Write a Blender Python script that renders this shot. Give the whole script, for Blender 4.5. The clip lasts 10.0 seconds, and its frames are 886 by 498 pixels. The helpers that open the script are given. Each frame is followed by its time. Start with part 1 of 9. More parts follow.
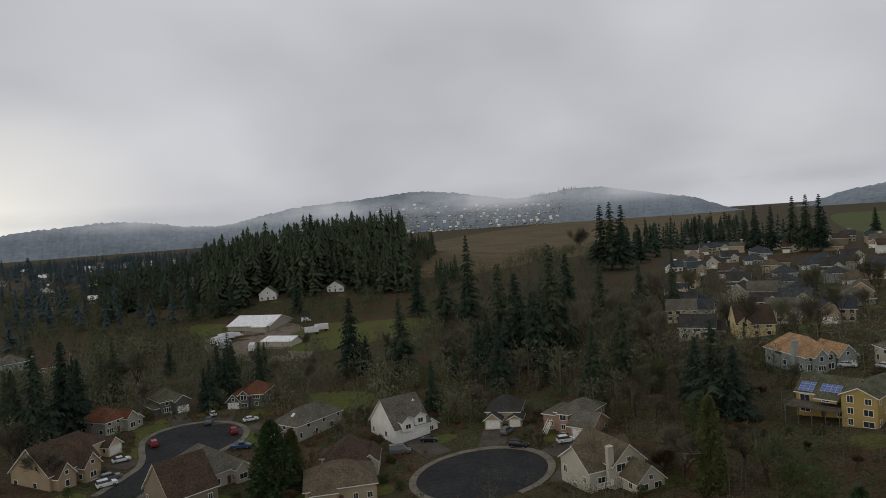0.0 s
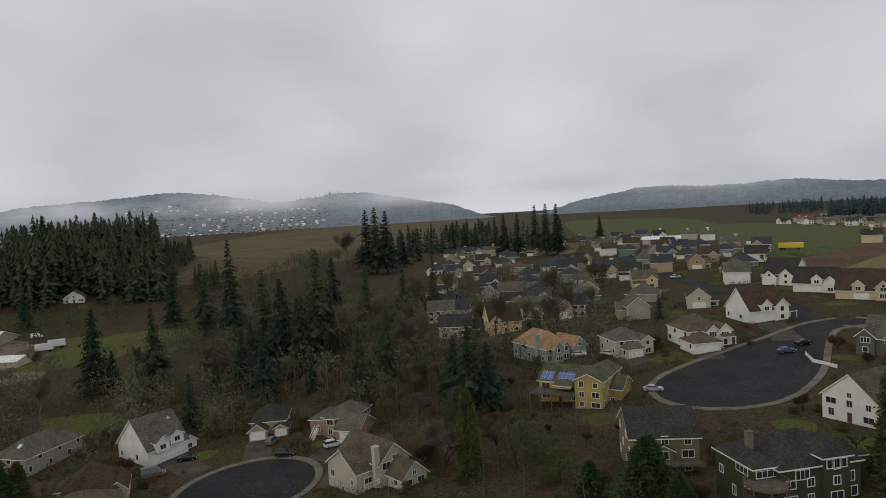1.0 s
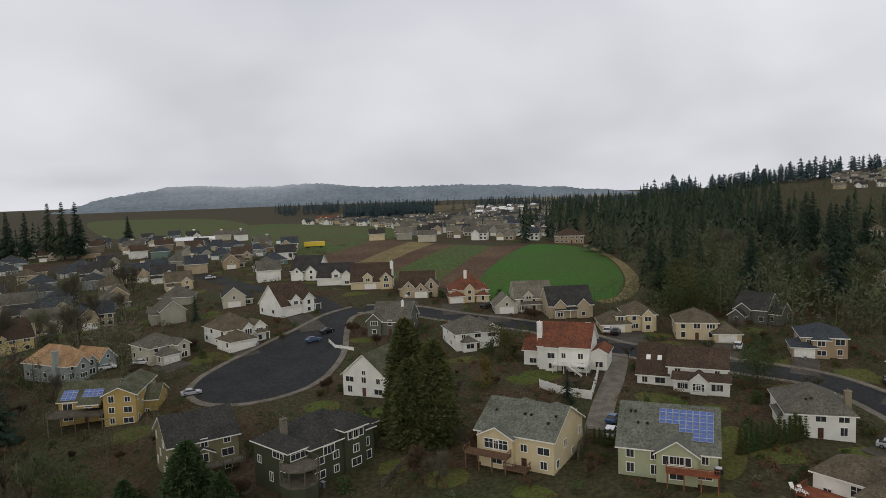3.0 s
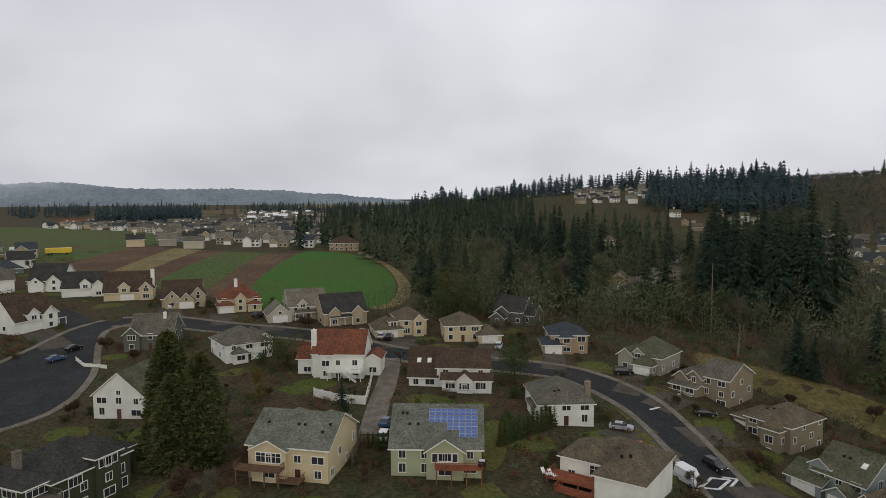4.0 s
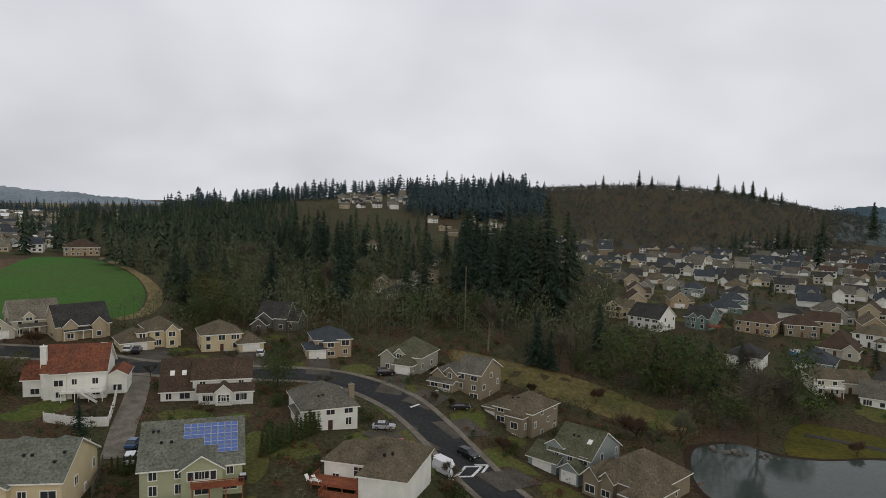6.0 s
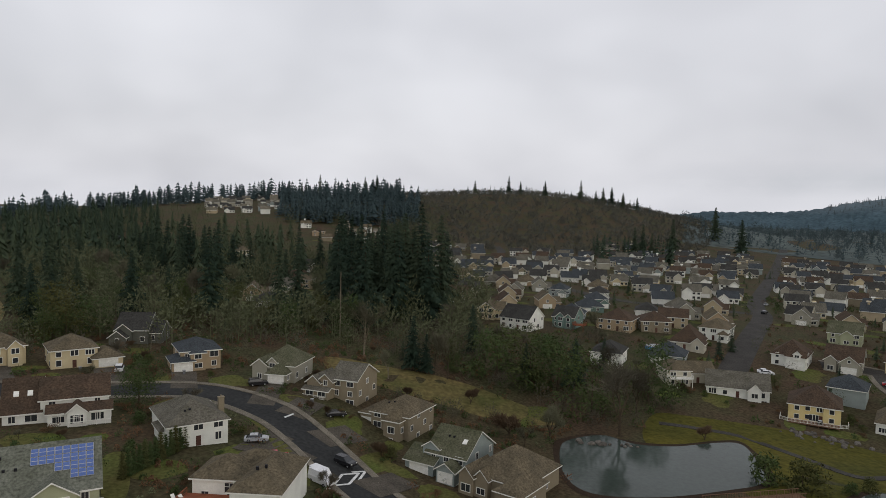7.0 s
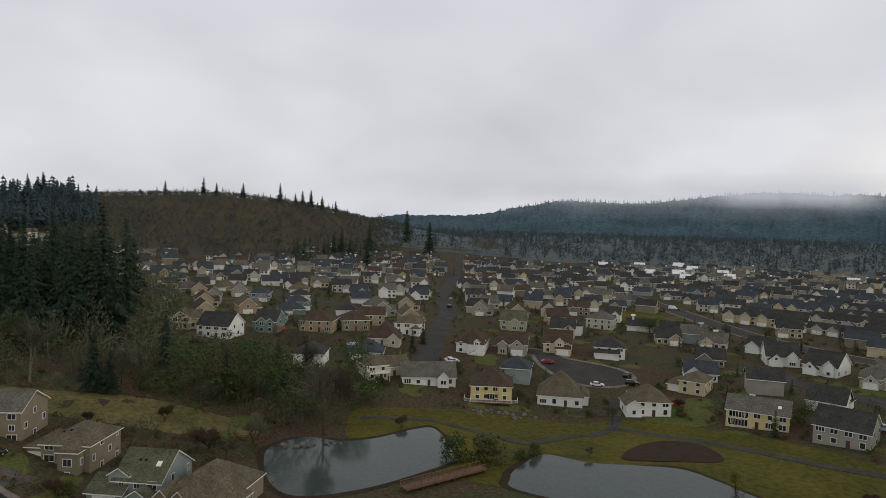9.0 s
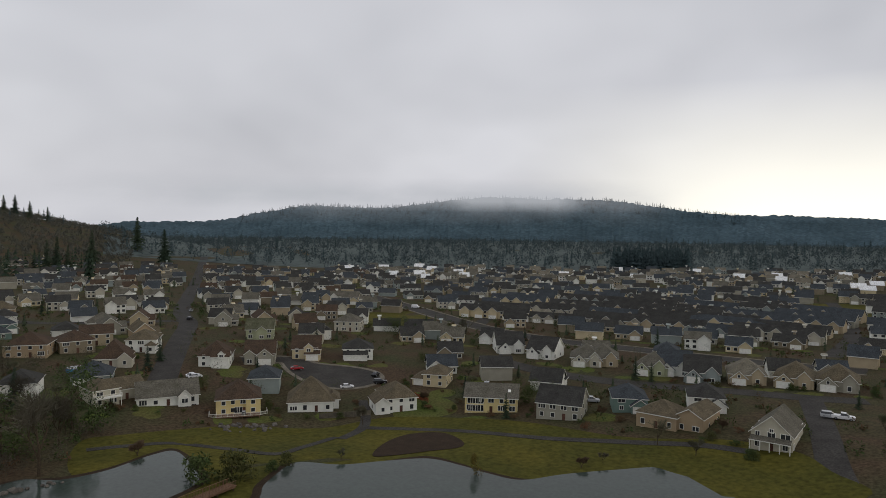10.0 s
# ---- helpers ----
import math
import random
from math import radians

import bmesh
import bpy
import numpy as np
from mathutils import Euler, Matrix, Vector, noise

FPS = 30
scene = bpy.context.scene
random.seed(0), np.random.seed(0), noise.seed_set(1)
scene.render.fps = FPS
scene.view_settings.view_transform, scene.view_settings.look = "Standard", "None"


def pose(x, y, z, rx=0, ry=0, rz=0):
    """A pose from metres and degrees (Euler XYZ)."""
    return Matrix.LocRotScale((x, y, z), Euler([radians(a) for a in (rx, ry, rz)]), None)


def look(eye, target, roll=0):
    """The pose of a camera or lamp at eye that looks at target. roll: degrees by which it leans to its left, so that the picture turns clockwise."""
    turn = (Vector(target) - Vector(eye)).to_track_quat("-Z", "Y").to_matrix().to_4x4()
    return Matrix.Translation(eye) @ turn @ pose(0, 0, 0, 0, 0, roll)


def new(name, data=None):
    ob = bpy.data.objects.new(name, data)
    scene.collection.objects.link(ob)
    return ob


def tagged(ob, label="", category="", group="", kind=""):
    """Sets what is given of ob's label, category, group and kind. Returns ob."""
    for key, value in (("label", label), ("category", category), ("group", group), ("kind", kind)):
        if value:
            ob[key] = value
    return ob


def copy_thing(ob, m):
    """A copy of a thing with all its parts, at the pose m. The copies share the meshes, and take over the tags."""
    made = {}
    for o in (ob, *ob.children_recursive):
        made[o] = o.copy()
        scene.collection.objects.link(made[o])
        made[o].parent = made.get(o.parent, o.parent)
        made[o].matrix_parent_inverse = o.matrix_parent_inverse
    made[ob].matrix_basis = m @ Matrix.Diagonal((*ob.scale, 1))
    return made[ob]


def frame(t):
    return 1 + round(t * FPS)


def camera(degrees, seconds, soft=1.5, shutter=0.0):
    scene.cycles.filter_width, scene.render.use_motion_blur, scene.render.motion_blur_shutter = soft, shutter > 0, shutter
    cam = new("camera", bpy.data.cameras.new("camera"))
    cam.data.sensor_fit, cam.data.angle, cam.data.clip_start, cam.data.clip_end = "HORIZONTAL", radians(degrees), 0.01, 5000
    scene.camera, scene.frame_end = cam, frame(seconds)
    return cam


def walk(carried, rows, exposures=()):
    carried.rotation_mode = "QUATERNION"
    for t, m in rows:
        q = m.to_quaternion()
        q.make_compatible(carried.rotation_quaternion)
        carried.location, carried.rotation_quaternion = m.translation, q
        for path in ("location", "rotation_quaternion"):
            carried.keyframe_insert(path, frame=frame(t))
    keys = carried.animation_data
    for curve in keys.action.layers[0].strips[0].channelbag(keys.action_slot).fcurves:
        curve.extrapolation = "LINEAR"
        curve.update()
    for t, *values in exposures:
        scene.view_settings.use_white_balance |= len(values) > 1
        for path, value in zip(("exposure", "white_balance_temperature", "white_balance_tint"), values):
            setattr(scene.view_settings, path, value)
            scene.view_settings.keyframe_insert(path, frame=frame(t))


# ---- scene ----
# camera: a hovering drone that turns on the spot
EYE = 41.0
cam = camera(66.0, 10.0, soft=0.8)
PATH = [
    (0, pose(0, 0, EYE, 87.56, 3.95, -0.66)),
    (0.5, pose(0, 0, EYE, 86.96, 3.30, -7.85)),
    (1, pose(0, 0, EYE, 86.73, 3.20, -20.12)),
    (1.5, pose(0, 0, EYE, 85.87, 3.50, -28.20)),
    (2, pose(0, 0, EYE, 85.46, 2.80, -38.91)),
    (2.5, pose(0, 0, EYE, 85.27, 2.70, -48.42)),
    (3, pose(0, 0, EYE, 85.06, 1.89, -57.84)),
    (3.2, pose(0, 0, EYE, 84.92, 1.65, -61.50)),
    (4.3, pose(0, 0, EYE, 85.10, -0.51, -79.70)),
    (4.5, pose(0, 0, EYE, 84.73, -0.87, -80.53)),
    (5, pose(0, 0, EYE, 84.81, -1.16, -82.95)),
    (5.5, pose(0, 0, EYE, 85.23, -1.55, -90.01)),
    (6, pose(0, 0, EYE, 85.90, -1.28, -96.09)),
    (6.2, pose(0, 0, EYE, 85.85, -1.20, -98.55)),
    (7.3, pose(0, 0, EYE, 86.80, -1.60, -109.10)),
    (7.5, pose(0, 0, EYE, 86.86, -1.75, -110.84)),
    (8, pose(0, 0, EYE, 87.07, -1.40, -116.51)),
    (8.5, pose(0, 0, EYE, 87.28, -1.47, -122.34)),
    (9, pose(0, 0, EYE, 87.41, -1.56, -131.37)),
    (9.5, pose(0, 0, EYE, 87.66, -1.00, -142.23)),
    (10, pose(0, 0, EYE, 88.21, -0.69, -152.49)),
]
EXPOSURES = ((0, -0.35), (1, -0.2), (2.5, 0.0), (8.5, 0.0), (10, -0.2))
walk(cam, PATH, EXPOSURES)


# ---- lie of the land ----
def polar(bearing, distance):
    """Plan coordinates of a bearing (degrees clockwise from +y) and a distance."""
    return distance * math.sin(math.radians(bearing)), distance * math.cos(math.radians(bearing))


# broad swells of the land: bearing, distance, rise, radius
SWELLS = (
    (-2, 140, -4.0, 90), (-9, 150, -9.5, 115), (-26, 420, -16.0, 260), (-9, 560, 34.0, 135), (8, 430, -8.0, 130),
    (45, 520, 8.0, 260), (60, 330, 3.0, 140), (128, 150, -8.0, 80), (150, 190, -6.0, 90),
    (150, 800, -12.0, 520), (175, 420, -9.0, 260),
    (92, 1150, 44.0, 330), (115, 1150, 61.0, 290), (86, 800, 10.0, 220),
)


BASIN, BASIN_Z = (polar(121, 138), polar(166, 135)), -13.0


def ground_z(x, y):
    """Height of the open ground."""
    z = 0.0
    for bearing, distance, rise, radius in SWELLS:
        cx, cy = polar(bearing, distance)
        z += rise * math.exp(-((x - cx) ** 2 + (y - cy) ** 2) / (radius * radius))
    # the level floor of the pond basin, along a line from a to b
    (ax, ay), (bx, by) = BASIN
    t = ((x - ax) * (bx - ax) + (y - ay) * (by - ay)) / ((bx - ax) ** 2 + (by - ay) ** 2)
    t = min(1.0, max(0.0, t))
    d = math.hypot(x - ax - t * (bx - ax), y - ay - t * (by - ay))
    k = min(1.0, max(0.0, (72 - d) / 44))
    k = k * k * (3 - 2 * k)
    return z * (1 - k) + BASIN_Z * k


# far hills behind the valley: bearing, distance, rise, radius
HILLS = (
    (-38, 3000, 46, 260), (-33, 3000, 64, 260), (-28, 3000, 73, 260), (-23, 3000, 95, 260), (-18, 3000, 20, 260), (-13, 3000, 100, 280),
    (-8, 3000, 84, 260), (-3, 3000, 112, 260), (2, 3000, 112, 260), (7, 3000, 50, 260), (12, 3000, 112, 260), (17, 3000, 66, 260),
    (22, 3000, 40, 260), (27, 3000, 22, 260), (32, 3000, 36, 260), (37, 3000, 76, 260), (42, 3000, 52, 260), (47, 3000, 70, 220),
    (52, 3000, 46, 260), (57, 3000, 48, 260), (62, 3000, 46, 260), (67, 3000, 30, 260), (72, 3000, 24, 300),
    (125, 2600, 27, 260), (130, 2600, 48, 260), (135, 2600, 12, 260), (140, 2600, 93, 260), (145, 2600, 55, 260), (150, 2600, 64, 260),
    (155, 2600, 100, 260), (160, 2600, 77, 260), (165, 2600, 92, 260), (170, 2600, 74, 260), (175, 2600, 46, 260), (180, 2600, 60, 260),
    (186, 2600, 60, 300), (193, 2600, 60, 300),
)


def hill_z(x, y):
    """Height of the far hills."""
    z = 0.0
    for bearing, distance, rise, radius in HILLS:
        cx, cy = polar(bearing, distance)
        z += rise * math.exp(-((x - cx) ** 2 + (y - cy) ** 2) / (radius * radius))
    return z



# ---- sky and sun ----
def build_sky():
    """An overcast sky: a pale sky under a sheet of soft grey cloud, brighter low down towards the hidden sun."""
    world = bpy.data.worlds.new("overcast_sky")
    scene.world = world
    world.use_nodes = True
    nt = world.node_tree
    nt.nodes.clear()
    n, link = nt.nodes.new, nt.links.new
    out = n("ShaderNodeOutputWorld")
    bg = n("ShaderNodeBackground")
    link(bg.outputs[0], out.inputs[0])
    sky = n("ShaderNodeTexSky")
    sky.sky_type = "NISHITA"
    sky.sun_disc = False
    sky.sun_elevation, sky.sun_rotation = radians(SUN_HEIGHT), radians(SUN_BEARING)
    sky.air_density, sky.dust_density = 1.5, 4.0
    dim = n("ShaderNodeVectorMath")
    dim.operation = "SCALE"
    dim.inputs["Scale"].default_value = 0.10
    link(sky.outputs[0], dim.inputs[0])
    tc = n("ShaderNodeTexCoord")
    sep = n("ShaderNodeSeparateXYZ")
    link(tc.outputs["Generated"], sep.inputs[0])
    # the cloud sheet, drawn out towards the horizon
    lift = n("ShaderNodeMath")
    lift.operation = "ADD"
    lift.inputs[1].default_value = 0.5
    link(sep.outputs["Z"], lift.inputs[0])
    flat = n("ShaderNodeVectorMath")
    flat.operation = "DIVIDE"
    comb = n("ShaderNodeCombineXYZ")
    for i in range(3):
        link(lift.outputs[0], comb.inputs[i])
    link(tc.outputs["Generated"], flat.inputs[0])
    link(comb.outputs[0], flat.inputs[1])
    big = n("ShaderNodeTexNoise")
    big.inputs["Scale"].default_value, big.inputs["Detail"].default_value = 1.7, 3.0
    big.inputs["Roughness"].default_value = 0.45
    big.inputs["Distortion"].default_value = 0.15
    link(flat.outputs[0], big.inputs["Vector"])
    ramp = n("ShaderNodeValToRGB")
    e = ramp.color_ramp.elements
    e[0].position, e[0].color = 0.28, (0.55, 0.558, 0.606, 1)
    e[1].position, e[1].color = 0.72, (0.815, 0.82, 0.87, 1)
    link(big.outputs["Fac"], ramp.inputs[0])
    # brighter around the hidden sun
    sun_way = n("ShaderNodeVectorMath")
    sun_way.operation = "DOT_PRODUCT"
    b, h = radians(SUN_BEARING), radians(4)
    sun_way.inputs[1].default_value = (math.sin(b) * math.cos(h), math.cos(b) * math.cos(h), math.sin(h))
    link(tc.outputs["Generated"], sun_way.inputs[0])
    glow = n("ShaderNodeMapRange")
    glow.interpolation_type = "SMOOTHSTEP"
    glow.inputs["From Min"].default_value, glow.inputs["From Max"].default_value = -0.06, 0.36
    glow.inputs["To Min"].default_value, glow.inputs["To Max"].default_value = 0.0, 1.0
    link(sun_way.outputs["Value"], glow.inputs["Value"])
    low = n("ShaderNodeMapRange")
    low.inputs["From Min"].default_value, low.inputs["From Max"].default_value = 0.20, 0.02
    link(sep.outputs["Z"], low.inputs["Value"])
    both = n("ShaderNodeMath")
    both.operation = "MULTIPLY"
    link(glow.outputs[0], both.inputs[0])
    link(low.outputs[0], both.inputs[1])
    warm = n("ShaderNodeMix")
    warm.data_type = "RGBA"
    warm.inputs[7].default_value = (1.5, 1.45, 1.28, 1)
    link(both.outputs[0], warm.inputs[0])
    link(ramp.outputs[0], warm.inputs[6])
    mix = n("ShaderNodeMix")
    mix.data_type = "RGBA"
    mix.inputs[0].default_value = 0.93
    link(dim.outputs[0], mix.inputs[6])
    link(warm.outputs[2], mix.inputs[7])
    link(mix.outputs[2], bg.inputs[0])
    bg.inputs[1].default_value = 1.0


SUN_BEARING, SUN_HEIGHT = 249.0, 20.0
build_sky()
sun = new("sun", bpy.data.lights.new("sun", "SUN"))
sun.data.energy, sun.data.angle, sun.data.color = 0.25, radians(40), (1.0, 0.96, 0.9)
sun.matrix_world = look((*polar(SUN_BEARING, 100), 100 * math.tan(radians(SUN_HEIGHT))), (0, 0, 0))


# ---- materials ----
def material(name, base, other=None, rough=0.8, scale=1.0, fine=12.0, bump=0.15, spec=0.08, metal=0.0, spread=0.0, stretch=(1, 1, 1), tint=None, coords="Object", var=0.2):
    """A surface with variation at two scales. other: the colour of its stains and wear; spread: how far single objects differ
    in brightness; tint: a third colour that some objects of this material have."""
    mat = bpy.data.materials.new(name)
    mat.use_nodes = True
    nt = mat.node_tree
    n, link = nt.nodes.new, nt.links.new
    bsdf = nt.nodes["Principled BSDF"]
    bsdf.inputs["Roughness"].default_value, bsdf.inputs["Metallic"].default_value = rough, metal
    bsdf.inputs["Specular IOR Level"].default_value = spec
    other = other or tuple(c * 0.72 for c in base)
    tc, mp = n("ShaderNodeTexCoord"), n("ShaderNodeMapping")
    mp.inputs["Scale"].default_value = stretch
    link(tc.outputs[coords], mp.inputs[0])
    large, small = n("ShaderNodeTexNoise"), n("ShaderNodeTexNoise")
    large.inputs["Scale"].default_value, large.inputs["Detail"].default_value = scale, 4
    small.inputs["Scale"].default_value, small.inputs["Detail"].default_value = fine, 3
    link(mp.outputs[0], large.inputs[0]), link(mp.outputs[0], small.inputs[0])
    ramp = n("ShaderNodeMapRange")
    ramp.inputs["From Min"].default_value, ramp.inputs["From Max"].default_value = 0.35, 0.68
    link(large.outputs["Fac"], ramp.inputs[0])
    mix = n("ShaderNodeMix")
    mix.data_type = "RGBA"
    mix.inputs[6].default_value, mix.inputs[7].default_value = (*base, 1), (*other, 1)
    link(ramp.outputs[0], mix.inputs[0])
    last = mix.outputs[2]
    if tint:
        info, pick, m3 = n("ShaderNodeObjectInfo"), n("ShaderNodeMapRange"), n("ShaderNodeMix")
        m3.data_type = "RGBA"
        pick.inputs["From Min"].default_value, pick.inputs["From Max"].default_value = 0.3, 1.0
        link(info.outputs["Random"], pick.inputs[0]), link(pick.outputs[0], m3.inputs[0])
        link(last, m3.inputs[6])
        m3.inputs[7].default_value = (*tint, 1)
        last = m3.outputs[2]
    val = n("ShaderNodeMapRange")
    val.inputs["From Min"].default_value, val.inputs["From Max"].default_value = 0.25, 0.75
    val.inputs["To Min"].default_value, val.inputs["To Max"].default_value = 1 - var, 1 + var
    link(small.outputs["Fac"], val.inputs[0])
    hsv = n("ShaderNodeHueSaturation")
    link(last, hsv.inputs["Color"])
    if spread:
        info, r, mul = n("ShaderNodeObjectInfo"), n("ShaderNodeMapRange"), n("ShaderNodeMath")
        mul.operation = "MULTIPLY"
        r.inputs["To Min"].default_value, r.inputs["To Max"].default_value = 1 - spread, 1 + spread
        link(info.outputs["Random"], r.inputs[0]), link(r.outputs[0], mul.inputs[0]), link(val.outputs[0], mul.inputs[1])
        link(mul.outputs[0], hsv.inputs["Value"])
    else:
        link(val.outputs[0], hsv.inputs["Value"])
    link(hsv.outputs[0], bsdf.inputs["Base Color"])
    if bump:
        bp = n("ShaderNodeBump")
        bp.inputs["Strength"].default_value = bump
        link(small.outputs["Fac"], bp.inputs["Height"]), link(bp.outputs[0], bsdf.inputs["Normal"])
    return mat


def lined(mat, pitch, axis="Z", strength=0.5):
    """Adds the courses of siding boards or shingles to a material as relief."""
    nt = mat.node_tree
    n, link = nt.nodes.new, nt.links.new
    tc, wave, bp = n("ShaderNodeTexCoord"), n("ShaderNodeTexWave"), n("ShaderNodeBump")
    wave.bands_direction, wave.wave_profile = axis, "SAW"
    wave.inputs["Scale"].default_value = 0.314 / pitch
    wave.inputs["Distortion"].default_value = 0.3
    link(tc.outputs["Object"], wave.inputs[0])
    bp.inputs["Strength"].default_value, bp.inputs["Distance"].default_value = strength, 0.03
    link(wave.outputs["Fac"], bp.inputs["Height"])
    bsdf = nt.nodes["Principled BSDF"]
    old = bsdf.inputs["Normal"].links
    if old:
        link(old[0].from_socket, bp.inputs["Normal"])
    link(bp.outputs[0], bsdf.inputs["Normal"])
    return mat


def siding(name, c):
    return lined(material(name, c, tuple(v * 0.86 for v in c), rough=0.65, scale=0.35, fine=5, bump=0.03, var=0.06), 0.2)


def shingles(name, c, moss=None):
    return lined(material(name, c, moss or tuple(v * 0.7 for v in c), rough=0.9, scale=0.3, fine=2.4, bump=0.5, var=0.5), 0.28, "Z", 0.8)


WALL = {k: siding("siding_" + k, c) for k, c in dict(
    white=(0.820, 0.820, 0.748), cream=(0.626, 0.528, 0.334), yellow=(0.452, 0.332, 0.124), pale_yellow=(0.727, 0.596, 0.287), beige=(0.454, 0.374, 0.248),
    grey=(0.363, 0.347, 0.278), light_grey=(0.525, 0.491, 0.389), blue=(0.202, 0.268, 0.304), blue_grey=(0.304, 0.347, 0.327), teal=(0.173, 0.250, 0.216),
    taupe=(0.273, 0.230, 0.158), olive=(0.212, 0.193, 0.111), dark_green=(0.063, 0.072, 0.043), dark_grey=(0.131, 0.134, 0.111),
    pink=(0.383, 0.260, 0.183), tan=(0.396, 0.303, 0.193), orange=(0.462, 0.308, 0.165), mint=(0.403, 0.422, 0.271)).items()}
ROOF = {k: shingles("shingles_" + k, *c) for k, c in dict(
    grey=((0.137, 0.126, 0.101), (0.091, 0.086, 0.065)), dark=((0.056, 0.055, 0.050), (0.038, 0.037, 0.034)), blue=((0.060, 0.068, 0.074), (0.043, 0.049, 0.053)),
    taupe=((0.137, 0.112, 0.073), (0.085, 0.072, 0.049)), moss=((0.114, 0.112, 0.073), (0.068, 0.072, 0.040)), brown=((0.085, 0.058, 0.040), (0.058, 0.043, 0.031)),
    red=((0.200, 0.076, 0.042), (0.110, 0.052, 0.036)), red_brown=((0.151, 0.064, 0.034), (0.091, 0.049, 0.031)), pale=((0.194, 0.175, 0.133), (0.125, 0.112, 0.083)),
    bare=((0.414, 0.264, 0.140), (0.252, 0.158, 0.089)), white=((0.82, 0.83, 0.82), (0.72, 0.72, 0.70)), green_grey=((0.158, 0.164, 0.132), (0.108, 0.114, 0.086))).items()}
TRIM = material("white_trim", (0.84, 0.83, 0.77), (0.72, 0.71, 0.64), rough=0.5, spec=0.3, bump=0.03)
GLASS = material("window_glass", (0.03, 0.035, 0.04), (0.05, 0.05, 0.05), rough=0.12, spec=0.5, bump=0.0, scale=0.3)
DOOR = material("door_paint", (0.12, 0.06, 0.045), rough=0.5, spread=0.4)
CONCRETE = material("concrete", (0.200, 0.178, 0.140), (0.125, 0.110, 0.085), rough=0.9, scale=0.4, fine=4, var=0.4)
ASPHALT = material("asphalt", (0.034, 0.035, 0.034), (0.023, 0.024, 0.024), rough=0.75, scale=0.12, fine=1.2, bump=0.1, coords="Object", var=0.4)
ASPHALT_OLD = material("worn_asphalt", (0.06, 0.056, 0.05), (0.042, 0.039, 0.035), rough=0.85, scale=0.15, fine=2, bump=0.1, var=0.4)
GRAVEL = material("gravel", (0.20, 0.17, 0.13), (0.13, 0.105, 0.08), rough=0.95, scale=0.3, fine=3)
BRICK = material("brick_facing", (0.25, 0.115, 0.08), (0.17, 0.08, 0.06), rough=0.9, scale=1.5, fine=9)
WOOD = material("weathered_deck_wood", (0.20, 0.12, 0.075), (0.13, 0.08, 0.055), rough=0.85, scale=0.8, fine=8, stretch=(1, 6, 1))
RED_WOOD = material("red_stained_wood", (0.30, 0.105, 0.055), (0.20, 0.07, 0.04), rough=0.8, scale=0.8, fine=8)
GREY_WOOD = material("grey_wood", (0.163, 0.145, 0.109), (0.102, 0.090, 0.070), rough=0.9, scale=0.7, fine=7, spread=0.2)
LAWN = material("winter_lawn", (0.073, 0.097, 0.022), (0.102, 0.092, 0.032), rough=0.95, scale=0.08, fine=1.5, bump=0.3, coords="Object", var=0.4)
PARK = material("park_grass", (0.094, 0.082, 0.014), (0.060, 0.060, 0.012), rough=0.95, scale=0.05, fine=0.8, bump=0.3, var=0.4)
ROUGH_GRASS = material("rough_dry_grass", (0.147, 0.113, 0.047), (0.078, 0.082, 0.027), rough=0.95, scale=0.07, fine=0.8, bump=0.5, var=0.4)
CROP = material("winter_crop", (0.048, 0.127, 0.020), (0.061, 0.108, 0.025), rough=0.95, scale=0.02, fine=0.6, bump=0.3)
CROP_PALE = material("thin_crop", (0.071, 0.104, 0.030), (0.092, 0.084, 0.034), rough=0.95, scale=0.02, fine=0.6, var=0.4)
SOIL = material("ploughed_soil", (0.091, 0.055, 0.034), (0.125, 0.085, 0.048), rough=0.95, scale=0.03, fine=0.5, bump=0.5, var=0.4)
STUBBLE = material("stubble", (0.210, 0.165, 0.075), (0.150, 0.120, 0.053), rough=0.95, scale=0.04, fine=0.5, var=0.4)
MEADOW = material("dry_meadow", (0.133, 0.098, 0.052), (0.084, 0.070, 0.035), rough=0.95, scale=0.012, fine=0.25, var=0.4)
# far grass whose blue-grey tone is haze painted into the base colour
HAZY_MEADOW = material("haze_tinted_pasture", (0.092, 0.112, 0.104), (0.070, 0.088, 0.084), rough=0.95, scale=0.006, fine=0.1, var=0.4)
MULCH = material("bark_mulch", (0.034, 0.024, 0.016), (0.046, 0.031, 0.020), rough=0.95, scale=0.4, fine=5, bump=0.6, var=0.4)
BARK = material("bark", (0.076, 0.058, 0.039), (0.051, 0.040, 0.026), rough=0.95, scale=2, fine=12, bump=0.6)
PALE_BARK = material("pale_bark", (0.204, 0.175, 0.126), (0.122, 0.100, 0.070), rough=0.9, scale=2, fine=12)
# twigs for far woods, greyed and blued in colour to stand in for haze
HAZY_TWIGS = material("haze_tinted_bare_woods", (0.080, 0.104, 0.108), (0.062, 0.082, 0.086), rough=0.95, scale=0.02, fine=0.3, bump=0)
# paler, bluer copy of the fir needles, with aerial haze put into the colour
HAZY_NEEDLES = material("haze_tinted_firs", (0.042, 0.064, 0.066), (0.056, 0.080, 0.084), rough=0.95, scale=0.02, fine=0.3, bump=0)
TWIGS = material("bare_twigs", (0.132, 0.116, 0.086), (0.098, 0.090, 0.064), rough=0.95, scale=0.3, fine=4, bump=0, spread=0.25, tint=(0.108, 0.110, 0.066))
RUST_TWIGS = material("russet_twigs", (0.105, 0.072, 0.045), (0.085, 0.06, 0.038), rough=0.95, scale=0.3, fine=4, bump=0, spread=0.2)
